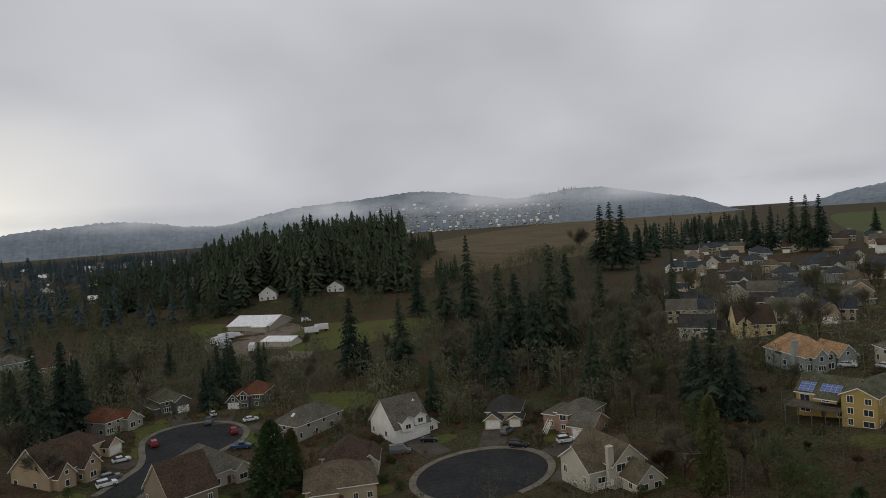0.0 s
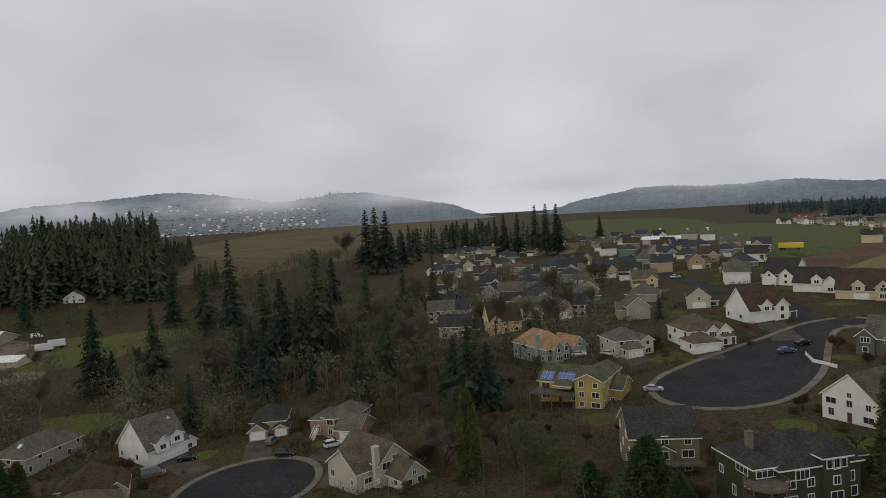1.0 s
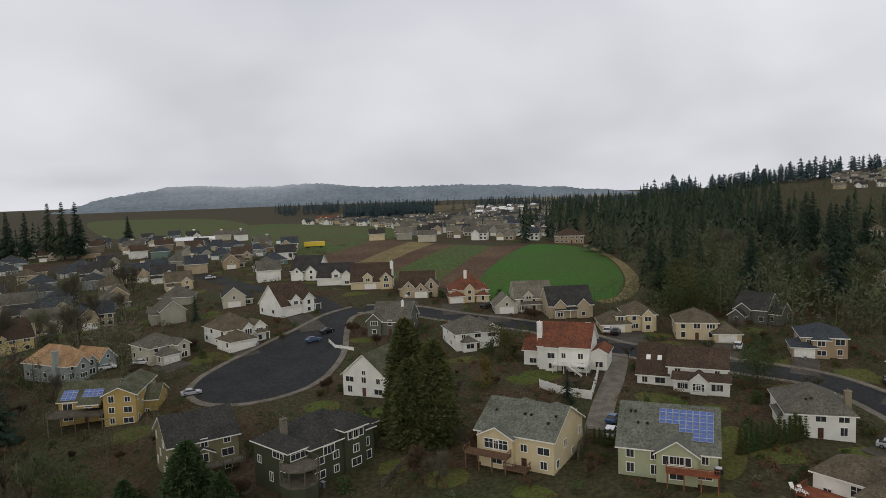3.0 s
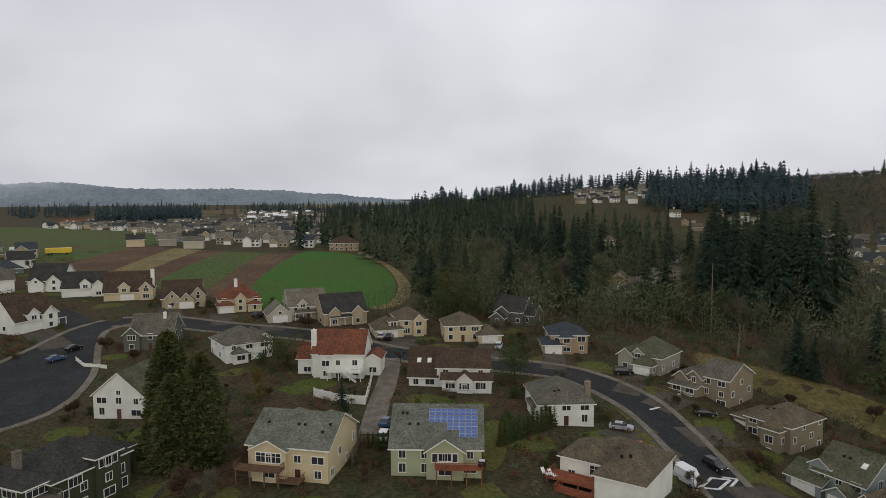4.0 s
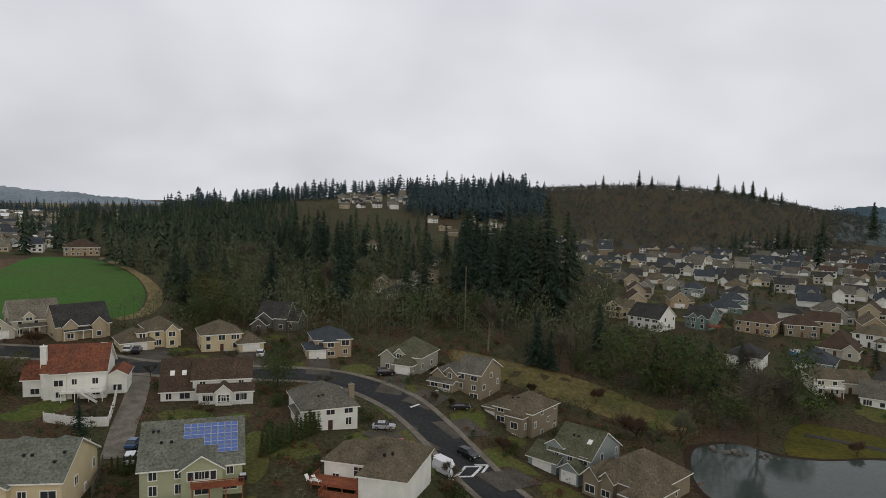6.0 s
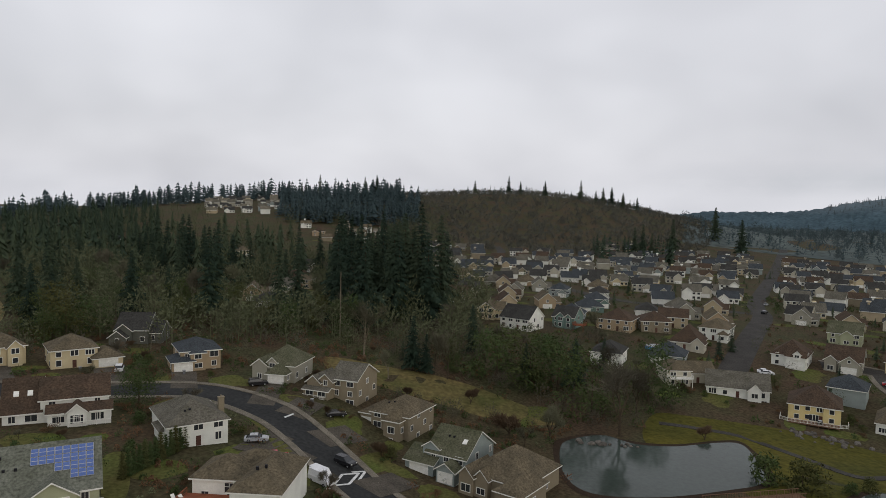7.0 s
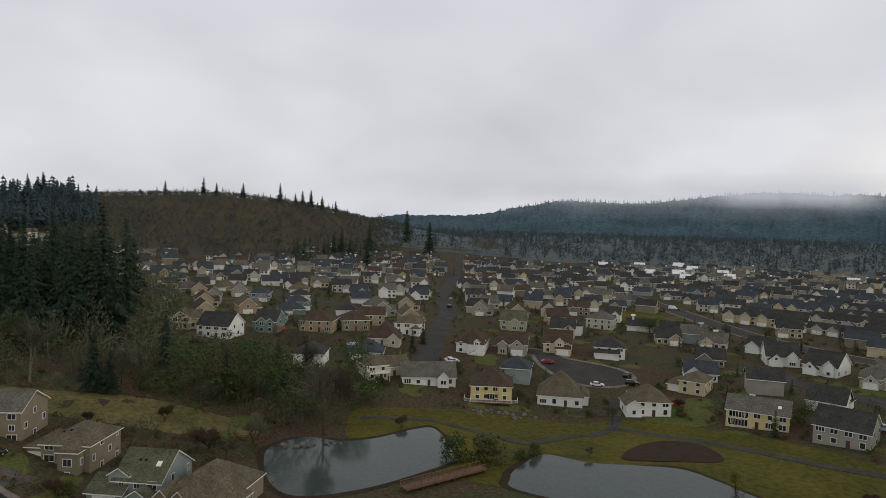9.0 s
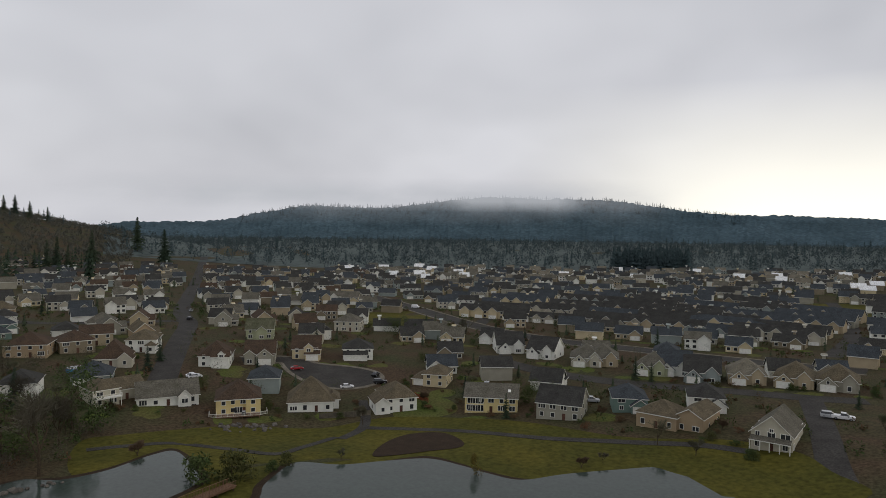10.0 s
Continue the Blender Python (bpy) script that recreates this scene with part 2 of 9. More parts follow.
NEEDLES = material("fir_needles", (0.027, 0.047, 0.033), (0.040, 0.060, 0.037), rough=0.9, scale=0.35, fine=4, bump=0, spread=0.25, tint=(0.044, 0.058, 0.033))
GREEN_NEEDLES = material("green_needles", (0.044, 0.076, 0.030), (0.054, 0.078, 0.032), rough=0.9, scale=0.5, fine=4, bump=0, var=0.4)
CEDAR = material("cedar_sprays", (0.110, 0.118, 0.044), (0.072, 0.084, 0.032), rough=0.9, scale=0.35, fine=4, bump=0, spread=0.15)
LEAVES = material("evergreen_leaves", (0.062, 0.096, 0.034), (0.078, 0.100, 0.036), rough=0.85, scale=0.6, fine=5, bump=0, spread=0.3, tint=(0.055, 0.053, 0.019))
YELLOW_LEAVES = material("yellow_leaves", (0.14, 0.105, 0.025), (0.09, 0.08, 0.022), rough=0.85, scale=0.6, fine=5, bump=0)
SCRUB = material("bare_scrub", (0.150, 0.092, 0.052), (0.098, 0.076, 0.042), rough=0.95, scale=0.3, fine=3, bump=0, spread=0.3, tint=(0.104, 0.054, 0.030))
WATER = material("pond_water", (0.049, 0.064, 0.054), (0.043, 0.054, 0.045), rough=0.1, spec=0.12, scale=0.05, fine=1.2, bump=0.015)
MOSSY = material("mossy_branches", (0.104, 0.115, 0.062), (0.078, 0.085, 0.047), rough=0.95, scale=0.3, fine=4, bump=0, spread=0.25)
HILL_SCRUB = material("hill_scrub", (0.098, 0.100, 0.082), (0.078, 0.076, 0.062), rough=0.95, scale=0.02, fine=0.6, bump=0)
SOLAR = material("solar_cells", (0.075, 0.135, 0.36), (0.06, 0.11, 0.30), rough=0.15, spec=0.6, bump=0, scale=0.5)
METAL = material("grey_metal", (0.5, 0.51, 0.52), rough=0.45, spec=0.4, metal=0.6, bump=0.02)
TYRE = material("tyre_rubber", (0.02, 0.02, 0.02), rough=0.9)
PLASTIC = material("black_plastic", (0.025, 0.025, 0.028), rough=0.5)
ROCK = material("boulder", (0.144, 0.132, 0.114), (0.090, 0.081, 0.069), rough=0.95, scale=1.5, fine=8, bump=0.6, spread=0.3)
BLUE = material("blue_plastic", (0.05, 0.22, 0.45), (0.1, 0.3, 0.5), rough=0.4)
PAINT = {k: material("paint_" + k, c, tuple(v * 0.9 for v in c), rough=0.25, spec=0.5, bump=0) for k, c in dict(
    white=(0.78, 0.78, 0.78), silver=(0.42, 0.43, 0.44), grey=(0.16, 0.165, 0.17), black=(0.018, 0.018, 0.02), red=(0.38, 0.025, 0.03),
    blue=(0.05, 0.10, 0.20), yellow=(0.75, 0.55, 0.06)).items()}
ROAD_PAINT = material("road_paint", (0.72, 0.72, 0.70), (0.5, 0.5, 0.48), rough=0.7, scale=2, fine=9)


# ---- building kit ----
def part(name, bm, mats, parent=None, label="", smooth=False):
    """Links a bmesh as one mesh object, under a thing or a part."""
    me = bpy.data.meshes.new(name)
    bm.normal_update()
    bm.to_mesh(me)
    bm.free()
    for m in mats if isinstance(mats, (list, tuple)) else [mats]:
        me.materials.append(m)
    if smooth:
        me.polygons.foreach_set("use_smooth", [True] * len(me.polygons))
    return place(name, me, parent, label)


def place(name, me, parent=None, label="", m=None):
    ob = new(name, me)
    if m is not None:
        ob.matrix_basis = m
    if parent is not None:
        ob.parent = parent
    if label:
        ob["label"] = label
    return ob


def empty(name, m):
    ob = new(name)
    ob.empty_display_size = 0.3
    ob.matrix_basis = m
    return ob


def face(bm, pts, slot=0):
    f = bm.faces.new([bm.verts.new(p) for p in pts])
    f.material_index = slot
    return f


def box(bm, x0, x1, y0, y1, z0, z1, slot=0):
    v = [bm.verts.new((x, y, z)) for z in (z0, z1) for x, y in ((x0, y0), (x1, y0), (x1, y1), (x0, y1))]
    for q in ((3, 2, 1, 0), (4, 5, 6, 7), (0, 1, 5, 4), (1, 2, 6, 5), (2, 3, 7, 6), (3, 0, 4, 7)):
        bm.faces.new([v[i] for i in q]).material_index = slot


def tube(bm, a, b, ra, rb, sides=6, slot=0):
    """A tapered round bar from a to b."""
    a, b = Vector(a), Vector(b)
    way = (b - a).normalized()
    u = way.orthogonal().normalized()
    w = way.cross(u)
    rings = [[bm.verts.new(p + (u * math.cos(k) + w * math.sin(k)) * r) for k in (2 * math.pi * i / sides for i in range(sides))] for p, r in ((a, ra), (b, max(rb, 0.001)))]
    for i in range(sides):
        j = (i + 1) % sides
        bm.faces.new((rings[0][i], rings[0][j], rings[1][j], rings[1][i])).material_index = slot
    bm.faces.new(rings[1]).material_index = slot


MESHES, TAKEN, AREAS = {}, [], []


def window_meshes(w, h):
    """The shared frame and pane of a window of this size; the frame stands proud of the wall at y = 0."""
    key = (round(w, 1), round(h, 1))
    if key not in MESHES:
        bm = bmesh.new()
        t = 0.13
        box(bm, -w / 2 - t, w / 2 + t, -0.09, 0.02, -t, 0)
        box(bm, -w / 2 - t, w / 2 + t, -0.09, 0.02, h, h + t)
        box(bm, -w / 2 - t, -w / 2, -0.09, 0.02, 0, h)
        box(bm, w / 2, w / 2 + t, -0.09, 0.02, 0, h)
        for k in range(1, max(2, round(w / 0.9))):
            x = -w / 2 + w * k / max(2, round(w / 0.9))
            box(bm, x - 0.035, x + 0.035, -0.07, 0.02, 0, h)
        if h > 1.5:
            box(bm, -w / 2, w / 2, -0.068, 0.018, h * 0.62, h * 0.62 + 0.07)
        f = bpy.data.meshes.new("window_frame")
        bm.to_mesh(f), bm.free()
        f.materials.append(TRIM)
        bm = bmesh.new()
        box(bm, -w / 2, w / 2, -0.04, 0.01, 0, h)
        p = bpy.data.meshes.new("pane")
        bm.to_mesh(p), bm.free()
        p.materials.append(GLASS)
        MESHES[key] = f, p
    return MESHES[key]


def whole_window(w, h):
    """A far window: frame and glass in one mesh."""
    key = ("whole", round(w, 1), round(h, 1))
    if key not in MESHES:
        bm = bmesh.new()
        t = 0.14
        box(bm, -w / 2 - t, w / 2 + t, -0.05, 0.02, -t, h + t, 1)
        box(bm, -w / 2, w / 2, -0.09, -0.03, 0, h)
        for k in range(1, round(w / 0.85)):
            x = -w / 2 + w * k / round(w / 0.85)
            box(bm, x - 0.07, x + 0.07, -0.11, -0.04, 0, h, 1)
        me = bpy.data.meshes.new("window")
        bm.to_mesh(me), bm.free()
        me.materials.append(GLASS), me.materials.append(TRIM)
        MESHES[key] = me
    return MESHES[key]


def window(parent, x, y, z, turn, w, h):
    m = pose(x, y, z, 0, 0, turn)
    if math.hypot(parent.location.x, parent.location.y) > 185 or parent.location.length < 1:
        place("window", whole_window(w, h), parent, "", m)
        return
    f, p = window_meshes(w, h)
    place("pane", p, place("window", f, parent, "", m))


def garage_mesh(w, h):
    key = ("garage", round(w, 1), round(h, 1))
    if key not in MESHES:
        bm = bmesh.new()
        prof = [(0.02, 0.0)]
        for k in range(4):
            a, b = h * k / 4, h * (k + 1) / 4
            prof += [(-0.03, a), (-0.03, a + 0.02), (-0.07, a + 0.04), (-0.07, b - 0.04), (-0.03, b - 0.02)]
        prof += [(-0.03, h), (-0.14, h), (-0.14, h + 0.18), (0.02, h + 0.18)]
        ends = [[bm.verts.new((x, y, z)) for y, z in prof] for x in (-w / 2, w / 2)]
        for i in range(len(prof) - 1):
            bm.faces.new((ends[0][i], ends[1][i], ends[1][i + 1], ends[0][i + 1]))
        bm.faces.new(ends[0]), bm.faces.new(ends[1][::-1])
        me = bpy.data.meshes.new("garage_door")
        bm.to_mesh(me), bm.free()
        me.materials.append(TRIM)
        MESHES[key] = me
    return MESHES[key]


def walls_bm(cx, y0, w, d, z0, h, roof, pitch):
    bm = bmesh.new()
    box(bm, cx - w / 2, cx + w / 2, y0, y0 + d, z0, h)
    if roof == "x":
        r = pitch * d / 2
        for x in (cx - w / 2, cx + w / 2 - 0.15):
            a = [bm.verts.new((x + k, y, z)) for k in (0, 0.15) for y, z in ((y0, h), (y0 + d, h), (y0 + d / 2, h + r))]
            for q in ((0, 2, 1), (3, 4, 5), (0, 1, 4, 3), (1, 2, 5, 4), (2, 0, 3, 5)):
                bm.faces.new([a[i] for i in q])
    if roof == "y":
        r = pitch * w / 2
        for y in (y0, y0 + d - 0.15):
            a = [bm.verts.new((x, y + k, z)) for k in (0, 0.15) for x, z in ((cx - w / 2, h), (cx + w / 2, h), (cx, h + r))]
            for q in ((0, 1, 2), (3, 5, 4), (0, 3, 4, 1), (1, 4, 5, 2), (2, 5, 3, 0)):
                bm.faces.new([a[i] for i in q])
    return bm


def roof_bm(cx, y0, w, d, h, roof, pitch, over=0.5, thick=0.24):
    """A roof with eaves: ridge along x or y, hipped, or flat. Slot 1 is the painted fascia."""
    bm = bmesh.new()
    x0, x1, ya, yb = cx - w / 2 - over, cx + w / 2 + over, y0 - over, y0 + d + over
    z = h - pitch * over + 0.06
    if roof == "flat":
        box(bm, x0, x1, ya, yb, h, h + thick)
        return bm
    if roof == "hip":
        half = min(x1 - x0, yb - ya) / 2
        top = z + thick + pitch * half
        c = [(x0, ya), (x1, ya), (x1, yb), (x0, yb)]
        lo, up = [bm.verts.new((*p, z)) for p in c], [bm.verts.new((*p, z + thick)) for p in c]
        if x1 - x0 > yb - ya + 0.1:
            r = [bm.verts.new((x0 + half, (ya + yb) / 2, top)), bm.verts.new((x1 - half, (ya + yb) / 2, top))]
            tops = ((up[0], up[1], r[1], r[0]), (up[1], up[2], r[1]), (up[2], up[3], r[0], r[1]), (up[3], up[0], r[0]))
        elif yb - ya > x1 - x0 + 0.1:
            r = [bm.verts.new(((x0 + x1) / 2, ya + half, top)), bm.verts.new(((x0 + x1) / 2, yb - half, top))]
            tops = ((up[0], up[1], r[0]), (up[1], up[2], r[1], r[0]), (up[2], up[3], r[1]), (up[3], up[0], r[0], r[1]))
        else:
            r = [bm.verts.new(((x0 + x1) / 2, (ya + yb) / 2, top))]
            tops = tuple((up[i], up[(i + 1) % 4], r[0]) for i in range(4))
        for t in tops:
            bm.faces.new(t)
        bm.faces.new(lo[::-1]).material_index = 1
        for i in range(4):
            bm.faces.new((lo[i], lo[(i + 1) % 4], up[(i + 1) % 4], up[i])).material_index = 1
        return bm
    if roof == "x":
        top, m = z + pitch * (yb - ya) / 2, (ya + yb) / 2
        sec = [(ya, z), (m, top), (yb, z), (yb, z + thick), (m, top + thick), (ya, z + thick)]
        ends = [[bm.verts.new((x, *p)) for p in sec] for x in (x0, x1)]
    else:
        top, m = z + pitch * (x1 - x0) / 2, (x0 + x1) / 2
        sec = [(x1, z), (m, top), (x0, z), (x0, z + thick), (m, top + thick), (x1, z + thick)]
        ends = [[bm.verts.new((p[0], y, p[1])) for p in sec] for y in (ya, yb)]
    slots = (1, 1, 1, 0, 0, 1)
    for i in range(6):
        j = (i + 1) % 6
        bm.faces.new((ends[0][i], ends[1][i], ends[1][j], ends[0][j])).material_index = slots[i]
    for e, q in ((0, (0, 1, 4, 5)), (0, (1, 2, 3, 4)), (1, (5, 4, 1, 0)), (1, (4, 3, 2, 1))):
        bm.faces.new([ends[e][i] for i in q]).material_index = 1
    bmesh.ops.recalc_face_normals(bm, faces=bm.faces[:])
    return bm


STEEP, LOW, DEEP, STOREY = 1.08, 0.86, 1.32, 2.5
HOMES = []


def house(x, y, turn, label, wall, roof, vols, sink=3.0, group="", extras=(), detail=2, z=None, name="house", sides="flr", size=0.9):
    """A house whose front centre stands at x, y and whose front looks along its own -y, turned by turn degrees.
    vols: (centre x, front y, width, depth, eaves height, roof, pitch, mode) with mode '' for windows, 'g' a garage door, 'n' a blank
    wall, 'd' a dormer that starts at the ninth value. detail 2: all windows; 1: a few."""
    base = empty(name, pose(x, y, ground_z(x, y) if z is None else z, 0, 0, turn))
    base.scale = (size, size, size * 1.03)
    tagged(base, label, "house" if name == "house" else name, group)
    TAKEN.append((x, y, max(v[2] for v in vols) * 0.75))
    rnd = random.Random(round(x * 13 + y * 7))
    HOMES.append((x, y, turn, max(v[0] + v[2] / 2 for v in vols), min(v[0] - v[2] / 2 for v in vols), vols[0][3]))
    boxes = [(v[0] - v[2] / 2, v[0] + v[2] / 2, v[1], v[1] + v[3] * DEEP, v[8] * LOW if len(v) > 8 else -9, v[4] * LOW) for v in vols]

    def hidden(px, py, pz, own):
        return any(i != own and b[0] - 0.3 < px < b[1] + 0.3 and b[2] - 0.3 < py < b[3] + 0.3 and b[4] - 0.5 < pz < b[5] + 1.0 for i, b in enumerate(boxes))

    for i, v in enumerate(vols):
        cx, y0, w, d, h, kind, pitch, mode = v[:8]
        pitch, h, d = pitch * STEEP, h * LOW, d * DEEP
        z0 = v[8] * LOW if len(v) > 8 else -sink
        part("wall", walls_bm(cx, y0, w, d, z0, h, kind, pitch), wall, base)
        part("roof", roof_bm(cx, y0, w, d, h, kind, pitch, 0.3 if mode == "d" else 0.5), [roof, TRIM], base)
        if mode == "d":
            window(base, cx, y0, z0 + (h - z0) * 0.3, 0, min(1.6, w * 0.55), min(1.2, (h - z0) * 0.6))
            continue
        if mode == "n":
            continue
        if mode == "g":
            gw, gh = min(w - 0.8, 5.0), 2.25
            ok = not hidden(cx, y0 - 0.2, 1.0, i)
            if ok:
                place("garage_door", garage_mesh(gw, gh), base, "", pose(cx, y0, 0.0))
        storeys = [s for s in range(-1, 4) if -sink + 1.2 < s * STOREY + 0.9 < h - 1.0] if sink > 2.5 else [s for s in range(4) if s * STOREY + 0.9 < h - 1.0]
        for side in sides:
            length = w if side in "fb" else d
            n = max(1, int(length / (3.3 if detail == 2 else 5.0)))
            for s in storeys:
                for k in range(n):
                    u = ((k + 0.5) / n - 0.5) * length
                    zz = s * STOREY + 0.8
                    px, py, tn = {"f": (cx + u, y0, 0), "b": (cx - u, y0 + d, 180), "r": (cx + w / 2, y0 + d / 2 + u, 90), "l": (cx - w / 2, y0 + d / 2 - u, -90)}[side]
                    if side in "lr" and (k + s + i) % 2 and detail == 2:
                        continue
                    out = {"f": (0, -0.5), "b": (0, 0.5), "r": (0.5, 0), "l": (-0.5, 0)}[side]
                    if hidden(px + out[0], py + out[1], zz + 0.6, i) or (mode == "g" and side == "f" and s <= 0):
                        continue
                    if s == 0 and side == "f" and k == n // 2 and n > 2 and mode == "":
                        bm = bmesh.new()
                        box(bm, -0.5, 0.5, -0.05, 0.02, 0, 2.05)
                        ob = part("door", bm, DOOR, base)
                        ob.matrix_basis = pose(px, py, 0.05, 0, 0, tn)
                        continue
                    ww = rnd.choice((1.2, 1.2, 1.8, 1.0, 2.2)) if side == "f" else rnd.choice((0.9, 1.2))
                    window(base, px, py, zz, tn, min(ww, length * 0.6), rnd.choice((1.2, 1.3, 1.5)))
        if kind == "y" and detail == 2 and pitch * w / 2 > 2.2 and not hidden(cx, y0 - 0.5, h + 0.6, i):
            window(base, cx, y0, h + 0.25, 0, 0.9, 0.9)
    for fn, *args in extras:
        fn(base, *args)
    return base


def chimney(base, x, y, z0, z1, mat=None, w=0.9):
    bm = bmesh.new()
    box(bm, x - w / 2, x + w / 2, y - w * 0.4, y + w * 0.4, z0, z1)
    box(bm, x - w / 2 - 0.08, x + w / 2 + 0.08, y - w * 0.4 - 0.08, y + w * 0.4 + 0.08, z1, z1 + 0.15)
    tube(bm, (x, y, z1 + 0.15), (x, y, z1 + 0.5), 0.14, 0.14, 8)
    part("chimney", bm, mat or TRIM, base)


def vents(base, h, pitch, *spots):
    """Small dark roof vents."""
    for x, y in spots:
        z = on_roof(y, h, pitch)[0]
        bm = bmesh.new()
        box(bm, x - 0.2, x + 0.2, y - 0.2, y + 0.2, z - 0.3, z + 0.25)
        part("roof_vent", bm, PLASTIC, base)


def on_roof(y, h, pitch):
    """Height and slope (degrees) of a roof that rises from the front, y behind the wall."""
    return h * LOW + 0.31 + pitch * STEEP * y, math.degrees(math.atan(pitch * STEEP))


def skylight(base, x, y, h, pitch):
    z, slope = on_roof(y, h, pitch)
    bm = bmesh.new()
    box(bm, -0.5, 0.5, -0.65, 0.65, 0, 0.14)
    part("skylight", bm, TRIM, base, "pale roof window").matrix_basis = pose(x, y, z, slope, 0, 0)


def panels(base, x0, y0, h0, pitch, cols_by_row, w=1.0, h=1.65):
    """Solar panels on a roof slope that rises away from the front; the pairs say from where to where each row runs, top row first."""
    z0, slope = on_roof(y0, h0, pitch)
    rows = len(cols_by_row)
    for r in range(rows):
        a, b = cols_by_row[r]
        for c in range(a, b):
            key = ("panel", w, h)
            if key not in MESHES:
                bm = bmesh.new()
                xs, ys = [-w / 2], [-h / 2]
                xs += [-w / 2 + 0.05, w / 2 - 0.05]
                for j in range(2):
                    ys += [-h / 2 + h * j / 2 + 0.05, -h / 2 + h * (j + 1) / 2 - 0.03]
                xs, ys = xs + [w / 2], ys + [h / 2]
                grid = [[bm.verts.new((x, y, 0.04)) for y in ys] for x in xs]
                for i in range(len(xs) - 1):
                    for j in range(len(ys) - 1):
                        f = bm.faces.new((grid[i][j], grid[i + 1][j], grid[i + 1][j + 1], grid[i][j + 1]))
                        f.material_index = 0 if i % 2 and j % 2 else 1
                rim = [grid[0][0], grid[-1][0], grid[-1][-1], grid[0][-1]]
                low = [bm.verts.new((v.co.x, v.co.y, -0.05)) for v in rim]
                for i in range(4):
                    bm.faces.new((low[i], low[(i + 1) % 4], rim[(i + 1) % 4], rim[i])).material_index = 1
                me = bpy.data.meshes.new("solar_panel")
                bm.to_mesh(me), bm.free()
                me.materials.append(SOLAR), me.materials.append(METAL)
                MESHES[key] = me
            s = (rows - 1 - r) * (h + 0.08)
            m = pose(x0 + c * (w + 0.06), y0 + s * math.cos(radians(slope)), z0 + s * math.sin(radians(slope)) + 0.1, slope, 0, 0)
            place("solar_panel", MESHES[key], base, "blue solar panel", m)


def railing(base, pts, z, mat=None, h=1.0, name="railing"):
    """A railing with posts, rails and balusters along a line of points, a part for each stretch."""
    for (xa, ya), (xb, yb) in zip(pts, pts[1:]):
        length = math.hypot(xb - xa, yb - ya)
        bm = bmesh.new()
        box(bm, 0, length, -0.05, 0.05, h - 0.08, h)
        box(bm, 0, length, -0.03, 0.03, 0.12, 0.18)
        for k in range(int(length / 0.35) + 1):
            u = min(length, k * 0.35)
            t = 0.05 if k % 5 == 0 else 0.02
            box(bm, u - t, u + t, -t, t, 0.0, h - 0.01)
        part(name, bm, mat or TRIM, base).matrix_basis = pose(xa, ya, z, 0, 0, math.degrees(math.atan2(yb - ya, xb - xa)))


def deck(base, x0, x1, y0, y1, z, mat=None, rail=None, low=-4.0, open_sides="flr"):
    """A raised timber deck on posts in front of a wall, with railings."""
    mat = mat or WOOD
    bm = bmesh.new()
    box(bm, x0, x1, y0, y1, z - 0.3, z)
    part("deck_floor", bm, mat, base)
    n = max(2, int((x1 - x0) / 2.6) + 1)
    for k in range(n):
        u = x0 + 0.2 + (x1 - x0 - 0.4) * k / (n - 1)
        bm = bmesh.new()
        box(bm, u - 0.09, u + 0.09, y0 + 0.1, y0 + 0.28, low, z - 0.35)
        part("post", bm, mat, base)
    line = {"f": [(x0, y0), (x1, y0)], "l": [(x0, y1), (x0, y0)], "r": [(x1, y0), (x1, y1)]}
    for s in open_sides:
        railing(base, line[s], z, rail or mat)


def porch(base, x0, x1, y0, y1, z, h, roof, pitch=0.3):
    """A lean-to porch roof on white posts, falling to the front."""
    bm = bmesh.new()
    top = h + pitch * (y1 - y0)
    a = [(x0, y0, h), (x1, y0, h), (x1, y1, top), (x0, y1, top)]
    lo, up = [bm.verts.new(p) for p in a], [bm.verts.new((p[0], p[1], p[2] + 0.2)) for p in a]
    bm.faces.new(up)
    bm.faces.new(lo[::-1]).material_index = 1
    for i in range(4):
        bm.faces.new((lo[i], lo[(i + 1) % 4], up[(i + 1) % 4], up[i])).material_index = 1
    part("porch_roof", bm, [roof, TRIM], base)
    for k in range(max(2, int((x1 - x0) / 2.5) + 1)):
        u = x0 + 0.2 + (x1 - x0 - 0.4) * k / (max(2, int((x1 - x0) / 2.5) + 1) - 1)
        bm = bmesh.new()
        box(bm, u - 0.1, u + 0.1, y0 + 0.1, y0 + 0.3, z, h)
        part("porch_post", bm, TRIM, base)


